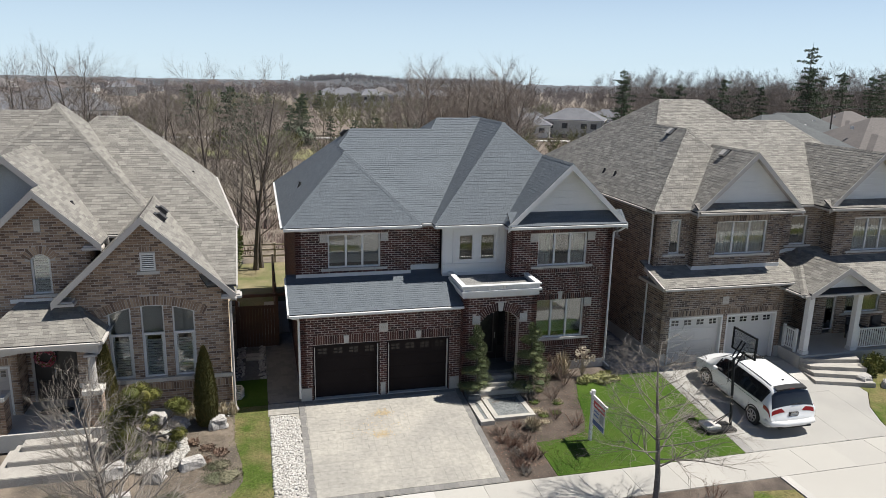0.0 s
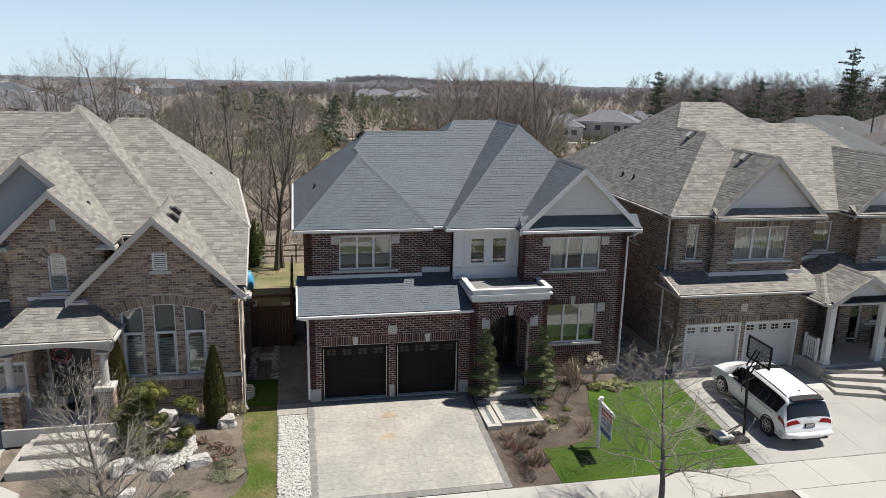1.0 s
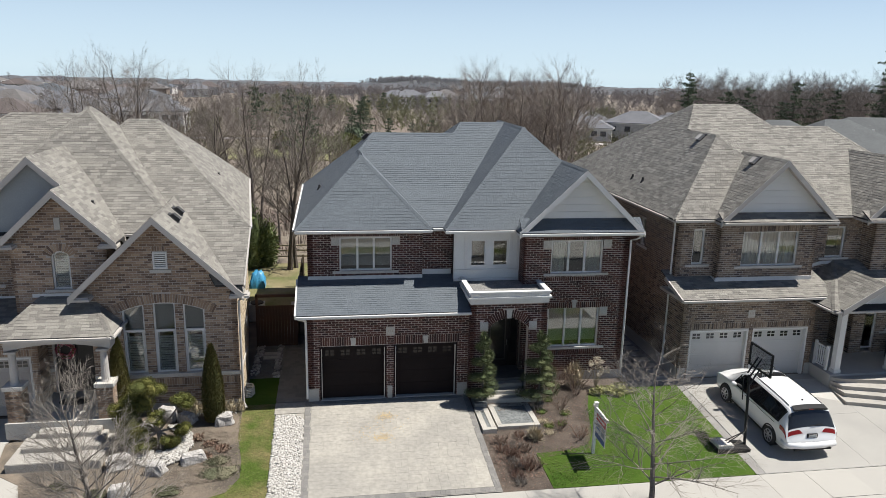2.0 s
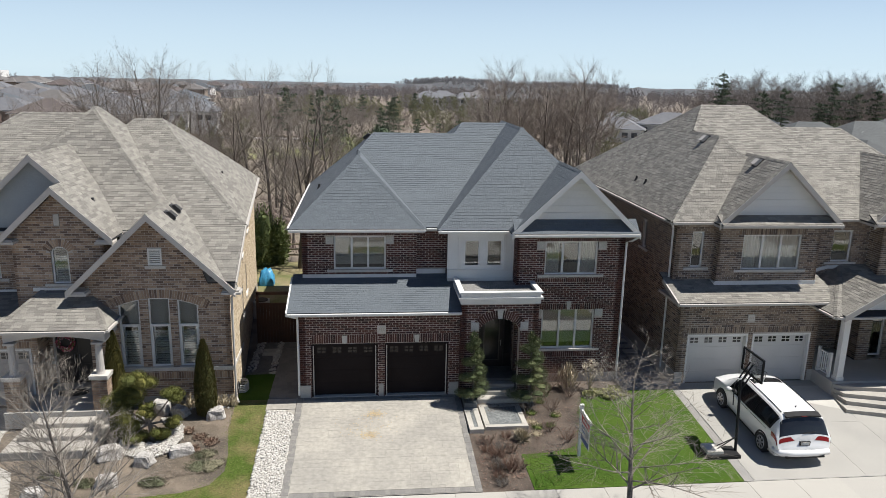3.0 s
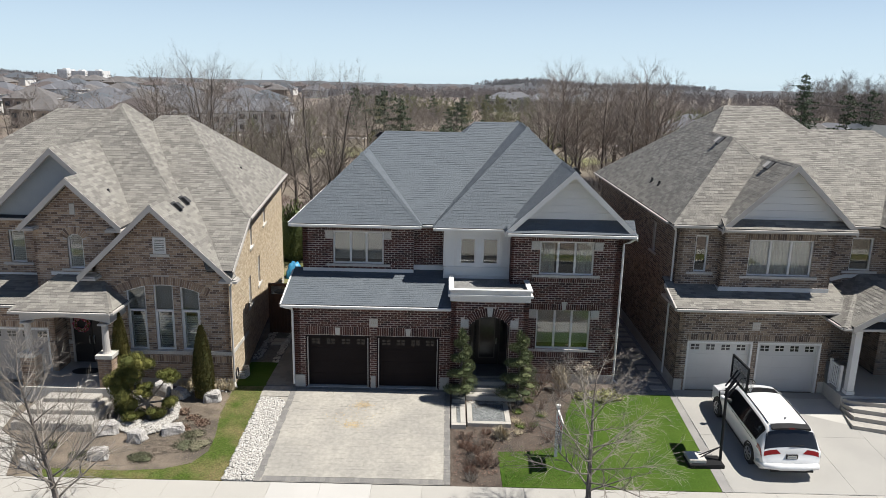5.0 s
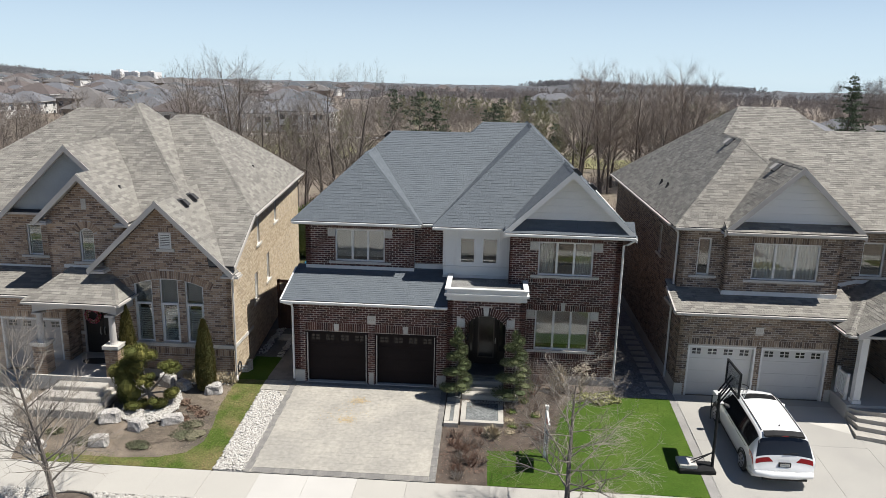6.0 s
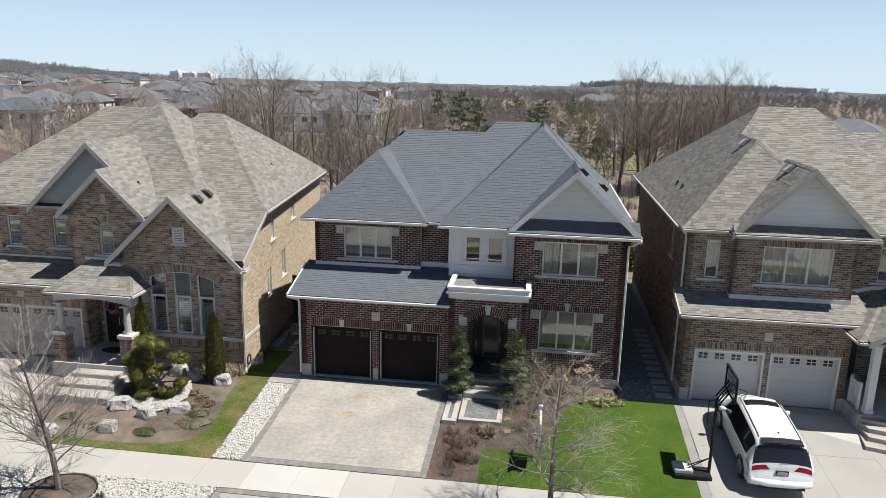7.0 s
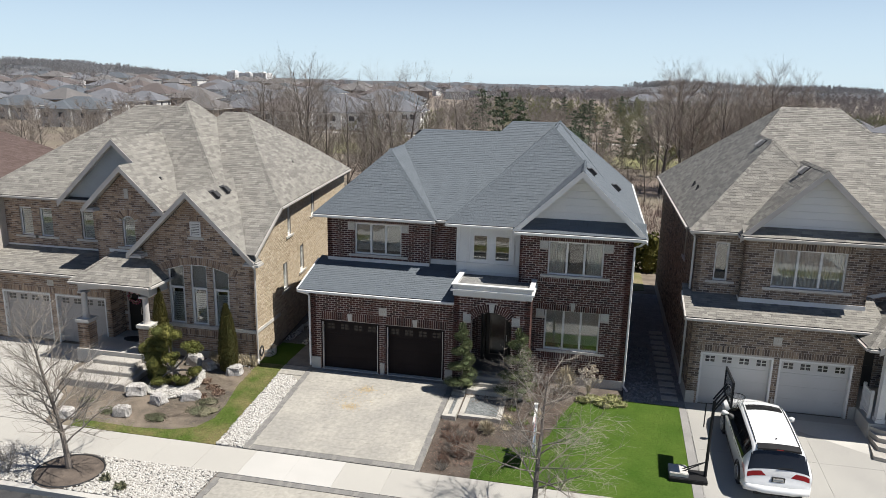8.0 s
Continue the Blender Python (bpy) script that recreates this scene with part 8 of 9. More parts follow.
# the far road, its rail, and the hills
solo("far_road", Shape().beam((-60, 176, -2.88), (30, 172, -2.88), 7.0, 0.1).beam((30, 172, -2.88), (140, 150, -2.88), 7.0, 0.1), M["concrete"], "pale far road across the valley", "road", kind="structure")
rail = thing("guard_rail", "pale guard rail along the far road", "guard rail")
part("rail", Shape().beam((-60, 171, -2.0), (30, 167, -2.0), 0.15, 0.4).beam((30, 167, -2.0), (140, 145, -2.0), 0.15, 0.4), M["straw"], rail)
for i in range(30):
    x = -58 + i * 3
    part("post", Shape().box(x - 0.1, x + 0.1, 171 - (x + 60) * 0.0445 - 0.1, 171 - (x + 60) * 0.0445 + 0.1, -3.1, -2.1), M["straw"], rail)


def ridge(name, x0, x1, y, deep, z_of, seed, material, label):
    """A wooded rise with an uneven tree line."""
    nx, ny = 900, 6
    s = Shape()
    for j in range(ny + 1):
        for i in range(nx + 1):
            x = x0 + (x1 - x0) * i / nx
            f = j / ny
            top = z_of(x) * math.sin(min(f * 1.6, 1.0) * 1.5708)
            n1 = noise.noise(Vector((x * 0.05, f * 7 + seed, seed))) * 2.6 + noise.noise(Vector((x * 0.13, f * 11, seed * 2.0))) * 1.2 + noise.noise(Vector((x * 0.4, f * 17, seed * 3.0))) * 0.9
            s.v.append((x, y + deep * f, (-3.5 + top + n1 if j > 0 else -16.0)))
    n = nx + 1
    s.f = [(j * n + i, j * n + i + 1, (j + 1) * n + i + 1, (j + 1) * n + i) for j in range(ny) for i in range(nx)]
    return solo(name, s, material, label, "hill", kind="structure", smooth=True)


# Haze over the hills is in these colours: bluish slopes, paled trees.
M["hill"] = surface("haze_tinted_hills", (0.115, 0.117, 0.124), (0.085, 0.09, 0.098), 0.03, 1.0, 0.0, 0.25, stains=0.4)
M["hill_wood"] = surface("haze_paled_woods", (0.36, 0.35, 0.35), (0.31, 0.305, 0.31), 0.02, 1.0, 0.0, 0.4, stains=0.3)
hump = lambda x, c, w, h: h * math.exp(-((x - c) / w) ** 2)
skyline = lambda x: 0.5 + hump(x, 122, 44, 7.0) + hump(x, 265, 80, 2.2) + hump(x, -850, 170, 18.5) + hump(x, -660, 90, 3)
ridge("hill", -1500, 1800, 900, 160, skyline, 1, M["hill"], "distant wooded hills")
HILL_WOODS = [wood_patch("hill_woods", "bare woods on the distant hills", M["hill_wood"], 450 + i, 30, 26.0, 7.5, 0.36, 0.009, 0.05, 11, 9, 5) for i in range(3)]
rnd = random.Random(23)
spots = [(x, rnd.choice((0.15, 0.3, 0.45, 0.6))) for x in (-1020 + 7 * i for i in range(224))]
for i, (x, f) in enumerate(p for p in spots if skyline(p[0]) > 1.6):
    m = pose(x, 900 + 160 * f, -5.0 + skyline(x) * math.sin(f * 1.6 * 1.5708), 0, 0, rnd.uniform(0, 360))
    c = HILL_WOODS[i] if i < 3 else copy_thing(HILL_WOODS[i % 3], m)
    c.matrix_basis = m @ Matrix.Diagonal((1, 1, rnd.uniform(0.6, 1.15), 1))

# ---- the wires over the far street ----
M["cable"] = surface("dark_cable", (0.03, 0.03, 0.03), (0.04, 0.04, 0.04), 2, 0.7, 0, 10)
pole = thing("utility_pole", "dark wooden utility pole over the far street", "utility pole", (99.8, 110, -3.0))
part("mast", Shape().tube([(0, 0, -0.3), (0, 0, 11.4)], [0.17, 0.11], 8), M["bark_dark"], pole)
part("crossarm", Shape().box(-1.1, 1.1, -0.06, 0.06, 10.8, 10.95), M["bark_dark"], pole)
for dz, dx in ((10.95, -0.9), (10.95, 0.9)):
    part("wire", Shape().tube([(-34 + dx, 18, dz + 1.0), (-17 + dx, 9, dz - 0.1), (dx, 0, dz), (18 + dx, -4, dz - 0.5), (40 + dx, -8, dz + 0.3)], 0.02, 4), M["cable"], pole)


# ---- the van ----
M["car_white"] = surface("white_car_paint", (0.7, 0.7, 0.69), (0.68, 0.68, 0.67), 0.5, 0.25, 0.0, 10, stains=0.02, spec=0.5, coat=0.6)
M["car_glass"] = surface("dark_tinted_glass", (0.012, 0.013, 0.015), (0.015, 0.016, 0.018), 1, 0.05, 0.0, 10, stains=0.02, spec=0.6)
M["car_black"] = surface("black_plastic", (0.016, 0.016, 0.017), (0.02, 0.02, 0.021), 2, 0.5, 0.05, 30, spec=0.2)
M["tail_red"] = surface("red_lamp_lens", (0.26, 0.012, 0.015), (0.22, 0.01, 0.012), 2, 0.15, 0.0, 10, stains=0.05, coat=0.5)
M["alloy"] = surface("silver_alloy", (0.55, 0.55, 0.56), (0.48, 0.48, 0.49), 2, 0.3, 0.0, 10, metal=0.8)


def van():
    v = thing("minivan", "white minivan with dark tinted windows parked on the concrete driveway", "van")
    # stations from the tail: length, sill height, waist height, roof height, half widths at sill, waist, roof edge
    st = [(0.00, 0.40, 0.60, 0.69, 0.80, 0.84, 0.78), (0.05, 0.36, 0.64, 0.74, 0.90, 0.94, 0.88), (0.10, 0.33, 0.80, 0.92, 0.95, 0.97, 0.90), (0.14, 0.31, 0.94, 1.06, 0.96, 0.985, 0.89),
          (0.20, 0.30, 1.00, 1.19, 0.965, 0.99, 0.86), (0.32, 0.29, 1.04, 1.44, 0.97, 0.995, 0.80), (0.44, 0.29, 1.05, 1.64, 0.975, 1.0, 0.755), (0.56, 0.29, 1.05, 1.715, 0.975, 1.0, 0.735),
          (1.10, 0.28, 1.04, 1.745, 0.98, 1.005, 0.725), (2.00, 0.27, 1.0, 1.755, 0.98, 1.005, 0.725), (2.90, 0.27, 0.99, 1.735, 0.975, 1.0, 0.71), (3.35, 0.27, 0.98, 1.66, 0.97, 0.995, 0.69),
          (3.75, 0.27, 0.98, 1.42, 0.965, 0.99, 0.72), (4.15, 0.27, 0.97, 1.13, 0.96, 0.98, 0.79), (4.45, 0.28, 0.93, 1.05, 0.95, 0.965, 0.80), (4.80, 0.28, 0.84, 0.95, 0.91, 0.925, 0.74),
          (5.02, 0.30, 0.72, 0.80, 0.82, 0.83, 0.66), (5.14, 0.36, 0.58, 0.64, 0.62, 0.64, 0.52)]

    def profile(y):
        for a, b in zip(st, st[1:]):
            if a[0] <= y <= b[0]:
                f = (y - a[0]) / (b[0] - a[0])
                return [p + (q - p) * f for p, q in zip(a, b)][1:]
        return list(st[-1][1:]) if y > st[-1][0] else list(st[0][1:])

    def at(y, s, out=0.0):
        """A point of the skin: s runs 0 at the sill, 1 at the waist, 2 at the roof's edge, 3 on the middle line."""
        lo, wa, ro, ws, ww, wr = profile(y)
        if s <= 1:
            x = ws + (ww - ws) * math.sin(s * 1.5708)
            z = lo + (wa - lo) * s
            return Vector((x + out, y, z))
        if s <= 2:
            f = s - 1
            x = ww + (wr - ww) * f ** 1.25
            z = wa + (ro - 0.09 - wa) * f
            return Vector((x + out, y, z + out * 0.4))
        f = s - 2
        return Vector((wr * (1 - f), y, ro - 0.09 + 0.11 * math.sin(f * 1.5708) ** 0.6 + out))

    def patch(name, rows, material, parent, out=0.006, both=True, label=""):
        """A panel lying on the skin; rows of (y, s)."""
        for side in ((1, -1) if both else (1,)):
            s = Shape()
            for row in rows:
                for y, q in row:
                    p = at(y, q, out)
                    s.v.append((p.x * side, p.y, p.z))
            n = len(rows[0])
            s.f = [(j * n + i, j * n + i + 1, (j + 1) * n + i + 1, (j + 1) * n + i) for j in range(len(rows) - 1) for i in range(n - 1)]
            part(name, s, material, parent, label, smooth=True)

    def across(name, ys, reach, material, parent, out=0.006, label=""):
        """A panel over the middle line, between two or more lengths; reach: how far down the sides (s)."""
        s = Shape()
        n = 12
        for y in ys:
            row = [at(y, 3 - (3 - reach) * i / n, out) for i in range(n + 1)]
            s.v += [(-p.x, p.y, p.z) for p in reversed(row)] + [tuple(p) for p in row[1:]]
        m = 2 * n + 1
        s.f = [(j * m + i, j * m + i + 1, (j + 1) * m + i + 1, (j + 1) * m + i) for j in range(len(ys) - 1) for i in range(m - 1)]
        part(name, s, material, parent, label, smooth=True)

    s = Shape()
    ys = sorted({a[0] for a in st} | {0.1 + 0.16 * i for i in range(32) if 0.1 + 0.16 * i < 5.14})
    levels = [0, 0.25, 0.5, 0.75, 0.92, 1, 1.1, 1.35, 1.6, 1.85, 2, 2.08, 2.2, 2.5, 2.8, 3]
    m = 2 * len(levels) - 1
    for y in ys:
        row = [at(y, q) for q in levels]
        s.v += [(-p.x, p.y, p.z) for p in row] + [tuple(p) for p in reversed(row[:-1])]
    s.f = [(j * m + i, (j + 1) * m + i, (j + 1) * m + i + 1, j * m + i + 1) for j in range(len(ys) - 1) for i in range(m - 1)]
    s.f += [tuple(range(m)), tuple(reversed(range((len(ys) - 1) * m, len(ys) * m)))]
    s.f += [(j * m, j * m + m - 1, (j + 1) * m + m - 1, (j + 1) * m) for j in range(len(ys) - 1)]
    body = part("body", s, M["car_white"], v, smooth=True)
    grid = lambda y0, y1, s0, s1, k=6, lean=0.0: [[(y0 + (y1 - y0) * i / k + lean * (q - s0), q) for i in range(k + 1)] for q in [s0 + (s1 - s0) * j / 4 for j in range(5)]]
    patch("window_trim", grid(0.62, 3.62, 1.06, 1.93, 10, lean=-0.12), M["car_black"], v, 0.004, label="black window surround")
    patch("side_window", grid(0.68, 1.74, 1.1, 1.88, lean=0.0), M["car_glass"], v, label="dark tinted rear side window")
    patch("side_window", grid(1.77, 2.64, 1.1, 1.9), M["car_glass"], v, label="dark tinted sliding door window")
    patch("side_window", grid(2.68, 3.6, 1.1, 1.9, lean=-0.35), M["car_glass"], v, label="dark front door window")
    across("windscreen", [3.42, 3.55, 3.7, 3.85, 4.0, 4.1], 2.04, M["car_glass"], v, label="dark windscreen")
    across("rear_window", [0.16, 0.2, 0.26, 0.32, 0.37, 0.42], 1.86, M["car_glass"], v, label="dark rear window")
    s = Shape()
    for x0, x1 in ((-0.64, -0.32), (-0.32, 0.0), (0.0, 0.32), (0.32, 0.64)):
        lift = lambda x: 1.745 - 0.09 * x * x
        s.add([(x0, 0.37, lift(x0) - 0.085), (x1, 0.37, lift(x1) - 0.085), (x1, 0.37, lift(x1) - 0.025), (x0, 0.37, lift(x0) - 0.025), (x1, 0.62, lift(x1) + 0.012), (x0, 0.62, lift(x0) + 0.012), (x1, 0.5, lift(x1) - 0.07), (x0, 0.5, lift(x0) - 0.07)],
              [(0, 1, 2, 3), (3, 2, 4, 5), (1, 0, 7, 6)])
    spoiler = part("spoiler", s, M["car_black"], v, "black roof spoiler")
    part("brake_lamp", Shape().box(-0.1, 0.1, 0.358, 0.37, 1.68, 1.7), M["tail_red"], spoiler, "slim red brake lamp")
    s = Shape()
    for y in (2.66, 2.8, 2.94, 3.06):
        for q in (-0.8, -0.4, 0, 0.4, 0.8):
            p = at(y, 3 - abs(q), 0.008)
            s.v.append((math.copysign(p.x, q) if q else 0, p.y, p.z))
    s.f = [(j * 5 + i, j * 5 + i + 1, (j + 1) * 5 + i + 1, (j + 1) * 5 + i) for j in range(3) for i in range(4)]
    part("sunroof", s, M["car_glass"], v, "dark glass sunroof")
    for side in (1, -1):
        s = Shape().tube([(side * (at(y, 2.12).x), y, at(y, 2.12).z + 0.02) for y in (0.7, 1.2, 1.8, 2.4, 3.0, 3.25)], 0.014, 5)
        part("roof_strip", s, M["car_black"], v)
    patch("tail_lamp", grid(0.1, 0.5, 0.82, 1.04, 5), M["tail_red"], v, 0.012, label="red tail lamp")
    patch("tail_lamp", [[(y, 2.0 + (q - 2.0) * (1.2 - (y - 0.092) * 8)) for q in (2.0, 2.13, 2.26, 2.39, 2.5)] for y in (0.092, 0.106, 0.12, 0.134)], M["tail_red"], v, 0.014, label="red tail lamp")
    part("bumper", Shape().tube([(-0.95, 0.3, 0.5), (-0.86, 0.02, 0.5), (-0.4, -0.05, 0.5), (0.4, -0.05, 0.5), (0.86, 0.02, 0.5), (0.95, 0.3, 0.5)], 0.12, 8), M["car_white"], v, smooth=True)
    part("bumper_trim", Shape().box(-0.7, 0.7, -0.13, -0.02, 0.36, 0.42), M["car_black"], v)
    plate = part("number_plate", Shape().box(-0.19, 0.19, 0.03, 0.09, 0.75, 0.9), M["car_black"], v, "number plate in a dark frame")
    part("plate_face", Shape().box(-0.155, 0.155, 0.022, 0.029, 0.77, 0.88), M["stone"], plate)
    part("bar", Shape().box(-0.12, 0.12, 0.017, 0.021, 0.8, 0.85), M["siding_grey"], plate)
    part("wiper", Shape().beam((-0.05, 0.15, 1.17), (0.4, 0.17, 1.2), 0.02, 0.02), M["car_black"], v)
    part("antenna", Shape().tube([(0.0, 0.95, 1.74), (0.0, 0.85, 1.82)], [0.03, 0.01], 6), M["car_black"], v, "black fin antenna")
    for side in (1, -1):
        part("mirror", Shape().tube([(side * 0.97, 3.42, 1.06), (side * 1.12, 3.4, 1.1), (side * 1.2, 3.38, 1.1)], [0.05, 0.1, 0.07], 8), M["car_white"], v, "white door mirror", smooth=True)
        for y in (1.9, 2.85):
            part("handle", Shape().box(side * 1.0 - 0.02, side * 1.0 + 0.025, y, y + 0.2, 0.93, 0.97), M["car_white"], v)
        part("door_line", Shape().box(min(side * 0.99, side * 1.008), max(side * 0.99, side * 1.008), 0.85, 2.72, 0.955, 0.975), M["car_black"], v)
        part("sill_strip", Shape().box(min(side * 0.94, side * 0.985), max(side * 0.94, side * 0.985), 1.35, 3.65, 0.26, 0.33), M["car_black"], v)
        for y in (0.98, 3.98):
            k = 20
            arch_ = Shape().tube([(side * 0.985, y + 0.39 * math.cos(math.pi * i / k), 0.34 + 0.39 * math.sin(math.pi * i / k)) for i in range(k + 1)], 0.035, 6)
            part("wheel_arch", arch_, M["car_black"], v)
            part("arch_gap", Shape().tube([(side * 0.8, y, 0.34), (side * 0.995, y, 0.34)], 0.385, 20), M["car_black"], v)
            w = part("wheel", Shape().tube([(side * 0.82, y, 0.335), (side * 0.84, y, 0.335), (side * 1.0, y, 0.335), (side * 1.015, y, 0.335)], [0.3, 0.335, 0.335, 0.31], 24), M["black_rubber"], v, "black tyre")
            part("rim", Shape().tube([(side * 1.0, y, 0.335), (side * 1.018, y, 0.335)], 0.235, 20), M["car_black"], w)
            for j in range(7):
                a = 2 * math.pi * j / 7
                part("spoke", Shape().beam((side * 1.025, y, 0.335), (side * 1.025, y + 0.225 * math.cos(a), 0.335 + 0.225 * math.sin(a)), 0.05, 0.012, up=(1, 0, 0)), M["alloy"], w)
            k = 24
            part("rim_ring", Shape().tube([(side * 1.02, y + 0.225 * math.cos(6.2832 * i / k), 0.335 + 0.225 * math.sin(6.2832 * i / k)) for i in range(k + 1)], 0.018, 5), M["alloy"], w)
    return v


car = van()
car.matrix_basis = pose(18.77, 20.43, height(18.77, 20.43) + 0.012, 4.65, 0, 0.3)


# ---- basketball hoop ----
hoop = thing("basketball_hoop", "black portable basketball hoop standing on the lawn's edge", "basketball hoop", (0, 0, 0))
gz = height(0, 21)
base = step("base", 15.65, 16.85, 20.75, 21.45, gz, gz + 0.16, M["car_black"], "", "")
base.parent = hoop
for key in ("label", "category"):
    if key in base.keys():
        del base[key]
lid = step("weight_box", 15.65, 16.25, 20.85, 21.45, gz + 0.16, gz + 0.3, M["stone"], "", "")
lid.parent = hoop
for key in ("label", "category"):
    if key in lid.keys():
        del lid[key]
lid["label"] = "pale plastic weight on the base"
part("pole", Shape().tube([(16.8, 21.1, gz + 0.1), (16.85, 21.3, 1.2), (16.9, 21.5, 2.35)], [0.055, 0.05, 0.05], 8), M["car_black"], hoop, "black steel pole")
for dy in (-0.1, 0.1):
    part("brace", Shape().tube([(15.9, 21.1 + dy, gz + 0.2), (16.8, 21.15, 0.35)], 0.02, 5), M["car_black"], hoop)
    for dz in (0.0, 0.35):
        part("arm", Shape().tube([(16.86, 21.45 + dy, 2.05 + dz), (17.24, 21.5 + dy, 2.62 + dz)], 0.028, 6), M["car_black"], hoop)
part("strut", Shape().tube([(16.62, 21.3, 1.5), (16.64, 21.42, 2.3), (16.9, 21.45, 2.3)], 0.02, 5), M["car_black"], hoop)
M["backboard"] = clear_glass("smoky_acrylic", (0.55, 0.57, 0.58))
part("backboard", Shape().box(17.27, 17.29, 20.86, 22.14, 2.52, 3.3), M["backboard"], hoop, "smoky clear backboard")
part("board_frame", Shape().box(17.25, 17.31, 20.82, 20.88, 2.48, 3.34).box(17.25, 17.31, 22.12, 22.18, 2.48, 3.34).box(17.25, 17.31, 20.88, 22.12, 3.28, 3.34).box(17.25, 17.31, 20.88, 22.12, 2.48, 2.54), M["car_black"], hoop)
part("board_square", Shape().box(17.294, 17.3, 21.2, 21.24, 2.62, 3.0).box(17.294, 17.3, 21.76, 21.8, 2.62, 3.0).box(17.294, 17.3, 21.24, 21.76, 2.96, 3.0), M["trim"], hoop)
part("rim", Shape().tube([(17.58 + 0.23 * math.cos(6.2832 * i / 20), 21.5 + 0.23 * math.sin(6.2832 * i / 20), 2.62) for i in range(21)], 0.014, 5), M["car_black"], hoop)
s = Shape()
for i in range(12):
    a, b = 6.2832 * i / 12, 6.2832 * (i + 1) / 12
    for d in (1, -1):
        s.tube([(17.58 + 0.23 * math.cos(a), 21.5 + 0.23 * math.sin(a), 2.61), (17.58 + 0.17 * math.cos(a + d * 0.26), 21.5 + 0.17 * math.sin(a + d * 0.26), 2.4), (17.58 + 0.13 * math.cos(a), 21.5 + 0.13 * math.sin(a), 2.25)], 0.006, 3)
part("net", s, M["trim"], hoop, "white string net")

hoop.matrix_basis = pose(-0.02, 0.16, -0.03)

# ---- sale sign ----
sign = thing("yard_sign", "white yard sign post with hanging red, white and blue board", "sign", (0, 0, 0))
gz = height(0, 21.45)
part("post", Shape().box(11.1, 11.2, 21.4, 21.5, gz - 0.1, 1.62), M["trim"], sign, "white square post")
part("post_cap", Shape().box(11.085, 11.215, 21.385, 21.515, 1.62, 1.66), M["trim"], sign)
part("arm", Shape().box(11.12, 11.18, 20.36, 21.68, 1.42, 1.5), M["trim"], sign)
M["sign_red"] = surface("red_sign_print", (0.5, 0.03, 0.035), (0.45, 0.028, 0.03), 1, 0.5, 0, 10, stains=0.05)
M["sign_blue"] = surface("blue_sign_print", (0.06, 0.12, 0.3), (0.05, 0.1, 0.26), 1, 0.5, 0, 10, stains=0.05)
board = part("board", Shape().box(11.14, 11.16, 20.48, 21.36, 0.42, 1.38), M["trim"], sign, "printed board hung under the arm")
for e in (11.136, 11.161):
    part("red_band", Shape().box(e, e + 0.003, 20.5, 21.34, 1.1, 1.33), M["sign_red"], board)
    part("bar", Shape().box(e - 0.001, e + 0.004, 20.6, 21.24, 1.18, 1.25), M["trim"], board)
    part("picture", Shape().box(e, e + 0.003, 20.55, 20.85, 0.72, 1.04), M["siding_grey"], board)
    part("bar", Shape().box(e, e + 0.003, 20.92, 21.28, 0.94, 1.0), M["sign_blue"], board)
    part("bar", Shape().box(e, e + 0.003, 20.92, 21.28, 0.8, 0.86), M["sign_blue"], board)
    part("blue_band", Shape().box(e, e + 0.003, 20.5, 21.34, 0.46, 0.64), M["sign_blue"], board)
for y in (20.62, 21.2):
    part("hook", Shape().tube([(11.15, y, 1.42), (11.15, y, 1.38)], 0.008, 4), M["chrome"], sign)

# ---- small things ----
rnd = random.Random(8)
wreath = thing("wreath", "round wreath of pink and white flowers on the door", "wreath", (-7.58, 26.58, 2.3))
M["pink"] = surface("pink_petals", (0.5, 0.12, 0.17), (0.6, 0.25, 0.28), 6, 0.8, 0, 20, pieces=((0.5, 0.08, 0.12), (0.62, 0.3, 0.33), (0.66, 0.6, 0.56), (0.35, 0.04, 0.08)), amount=0.9)
s = Shape()
for i in range(26):
    a = 6.2832 * i / 26
    c = (0.27 * math.cos(a), -0.02, 0.27 * math.sin(a))
    tuft(s, rnd, c, (0.07, 0.04, 0.07), 14, 0.06, 0.0, 1.0, 0.6)
part("flower_ring", s, M["pink"], wreath)
part("ring", Shape().tube([(0.27 * math.cos(6.2832 * i / 24), 0.0, 0.27 * math.sin(6.2832 * i / 24)) for i in range(25)], 0.04, 6), M["juniper"], wreath)
k = 20
solo("door_mat", Shape().slab([(-7.15 + 0.55 * math.cos(6.2832 * i / k), 25.75 + 0.32 * math.sin(6.2832 * i / k), 0.615) for i in range(k)], 0.015), M["black_rubber"], "dark oval door mat on the porch", "mat")
M["wicker"] = surface("dark_wicker", (0.03, 0.03, 0.034), (0.045, 0.045, 0.05), 4, 0.7, 0.4, 40)


def porch_chair(x, y, turn):
    c = thing("porch_chair", "dark wicker porch armchair behind the white railing", "chair", (0, 0, 0), "porch chairs")
    part("seat", Shape().box(-0.32, 0.32, -0.32, 0.32, 0.36, 0.46), M["wicker"], c)
    part("backrest", Shape().beam((0, 0.3, 0.95), (0, 0.31, 0.94), 0.01, 0.01).box(-0.34, 0.34, 0.26, 0.36, 0.44, 1.0), M["wicker"], c)
    for e in (-0.34, 0.3):
        part("armrest", Shape().box(e, e + 0.07, -0.3, 0.3, 0.6, 0.67), M["wicker"], c)
        for f in (-0.3, 0.24):
            part("leg", Shape().box(e, e + 0.06, f, f + 0.06, 0.0, 0.6), M["wicker"], c)
    c.matrix_basis = pose(x, y, 0.6, 0, 0, turn)


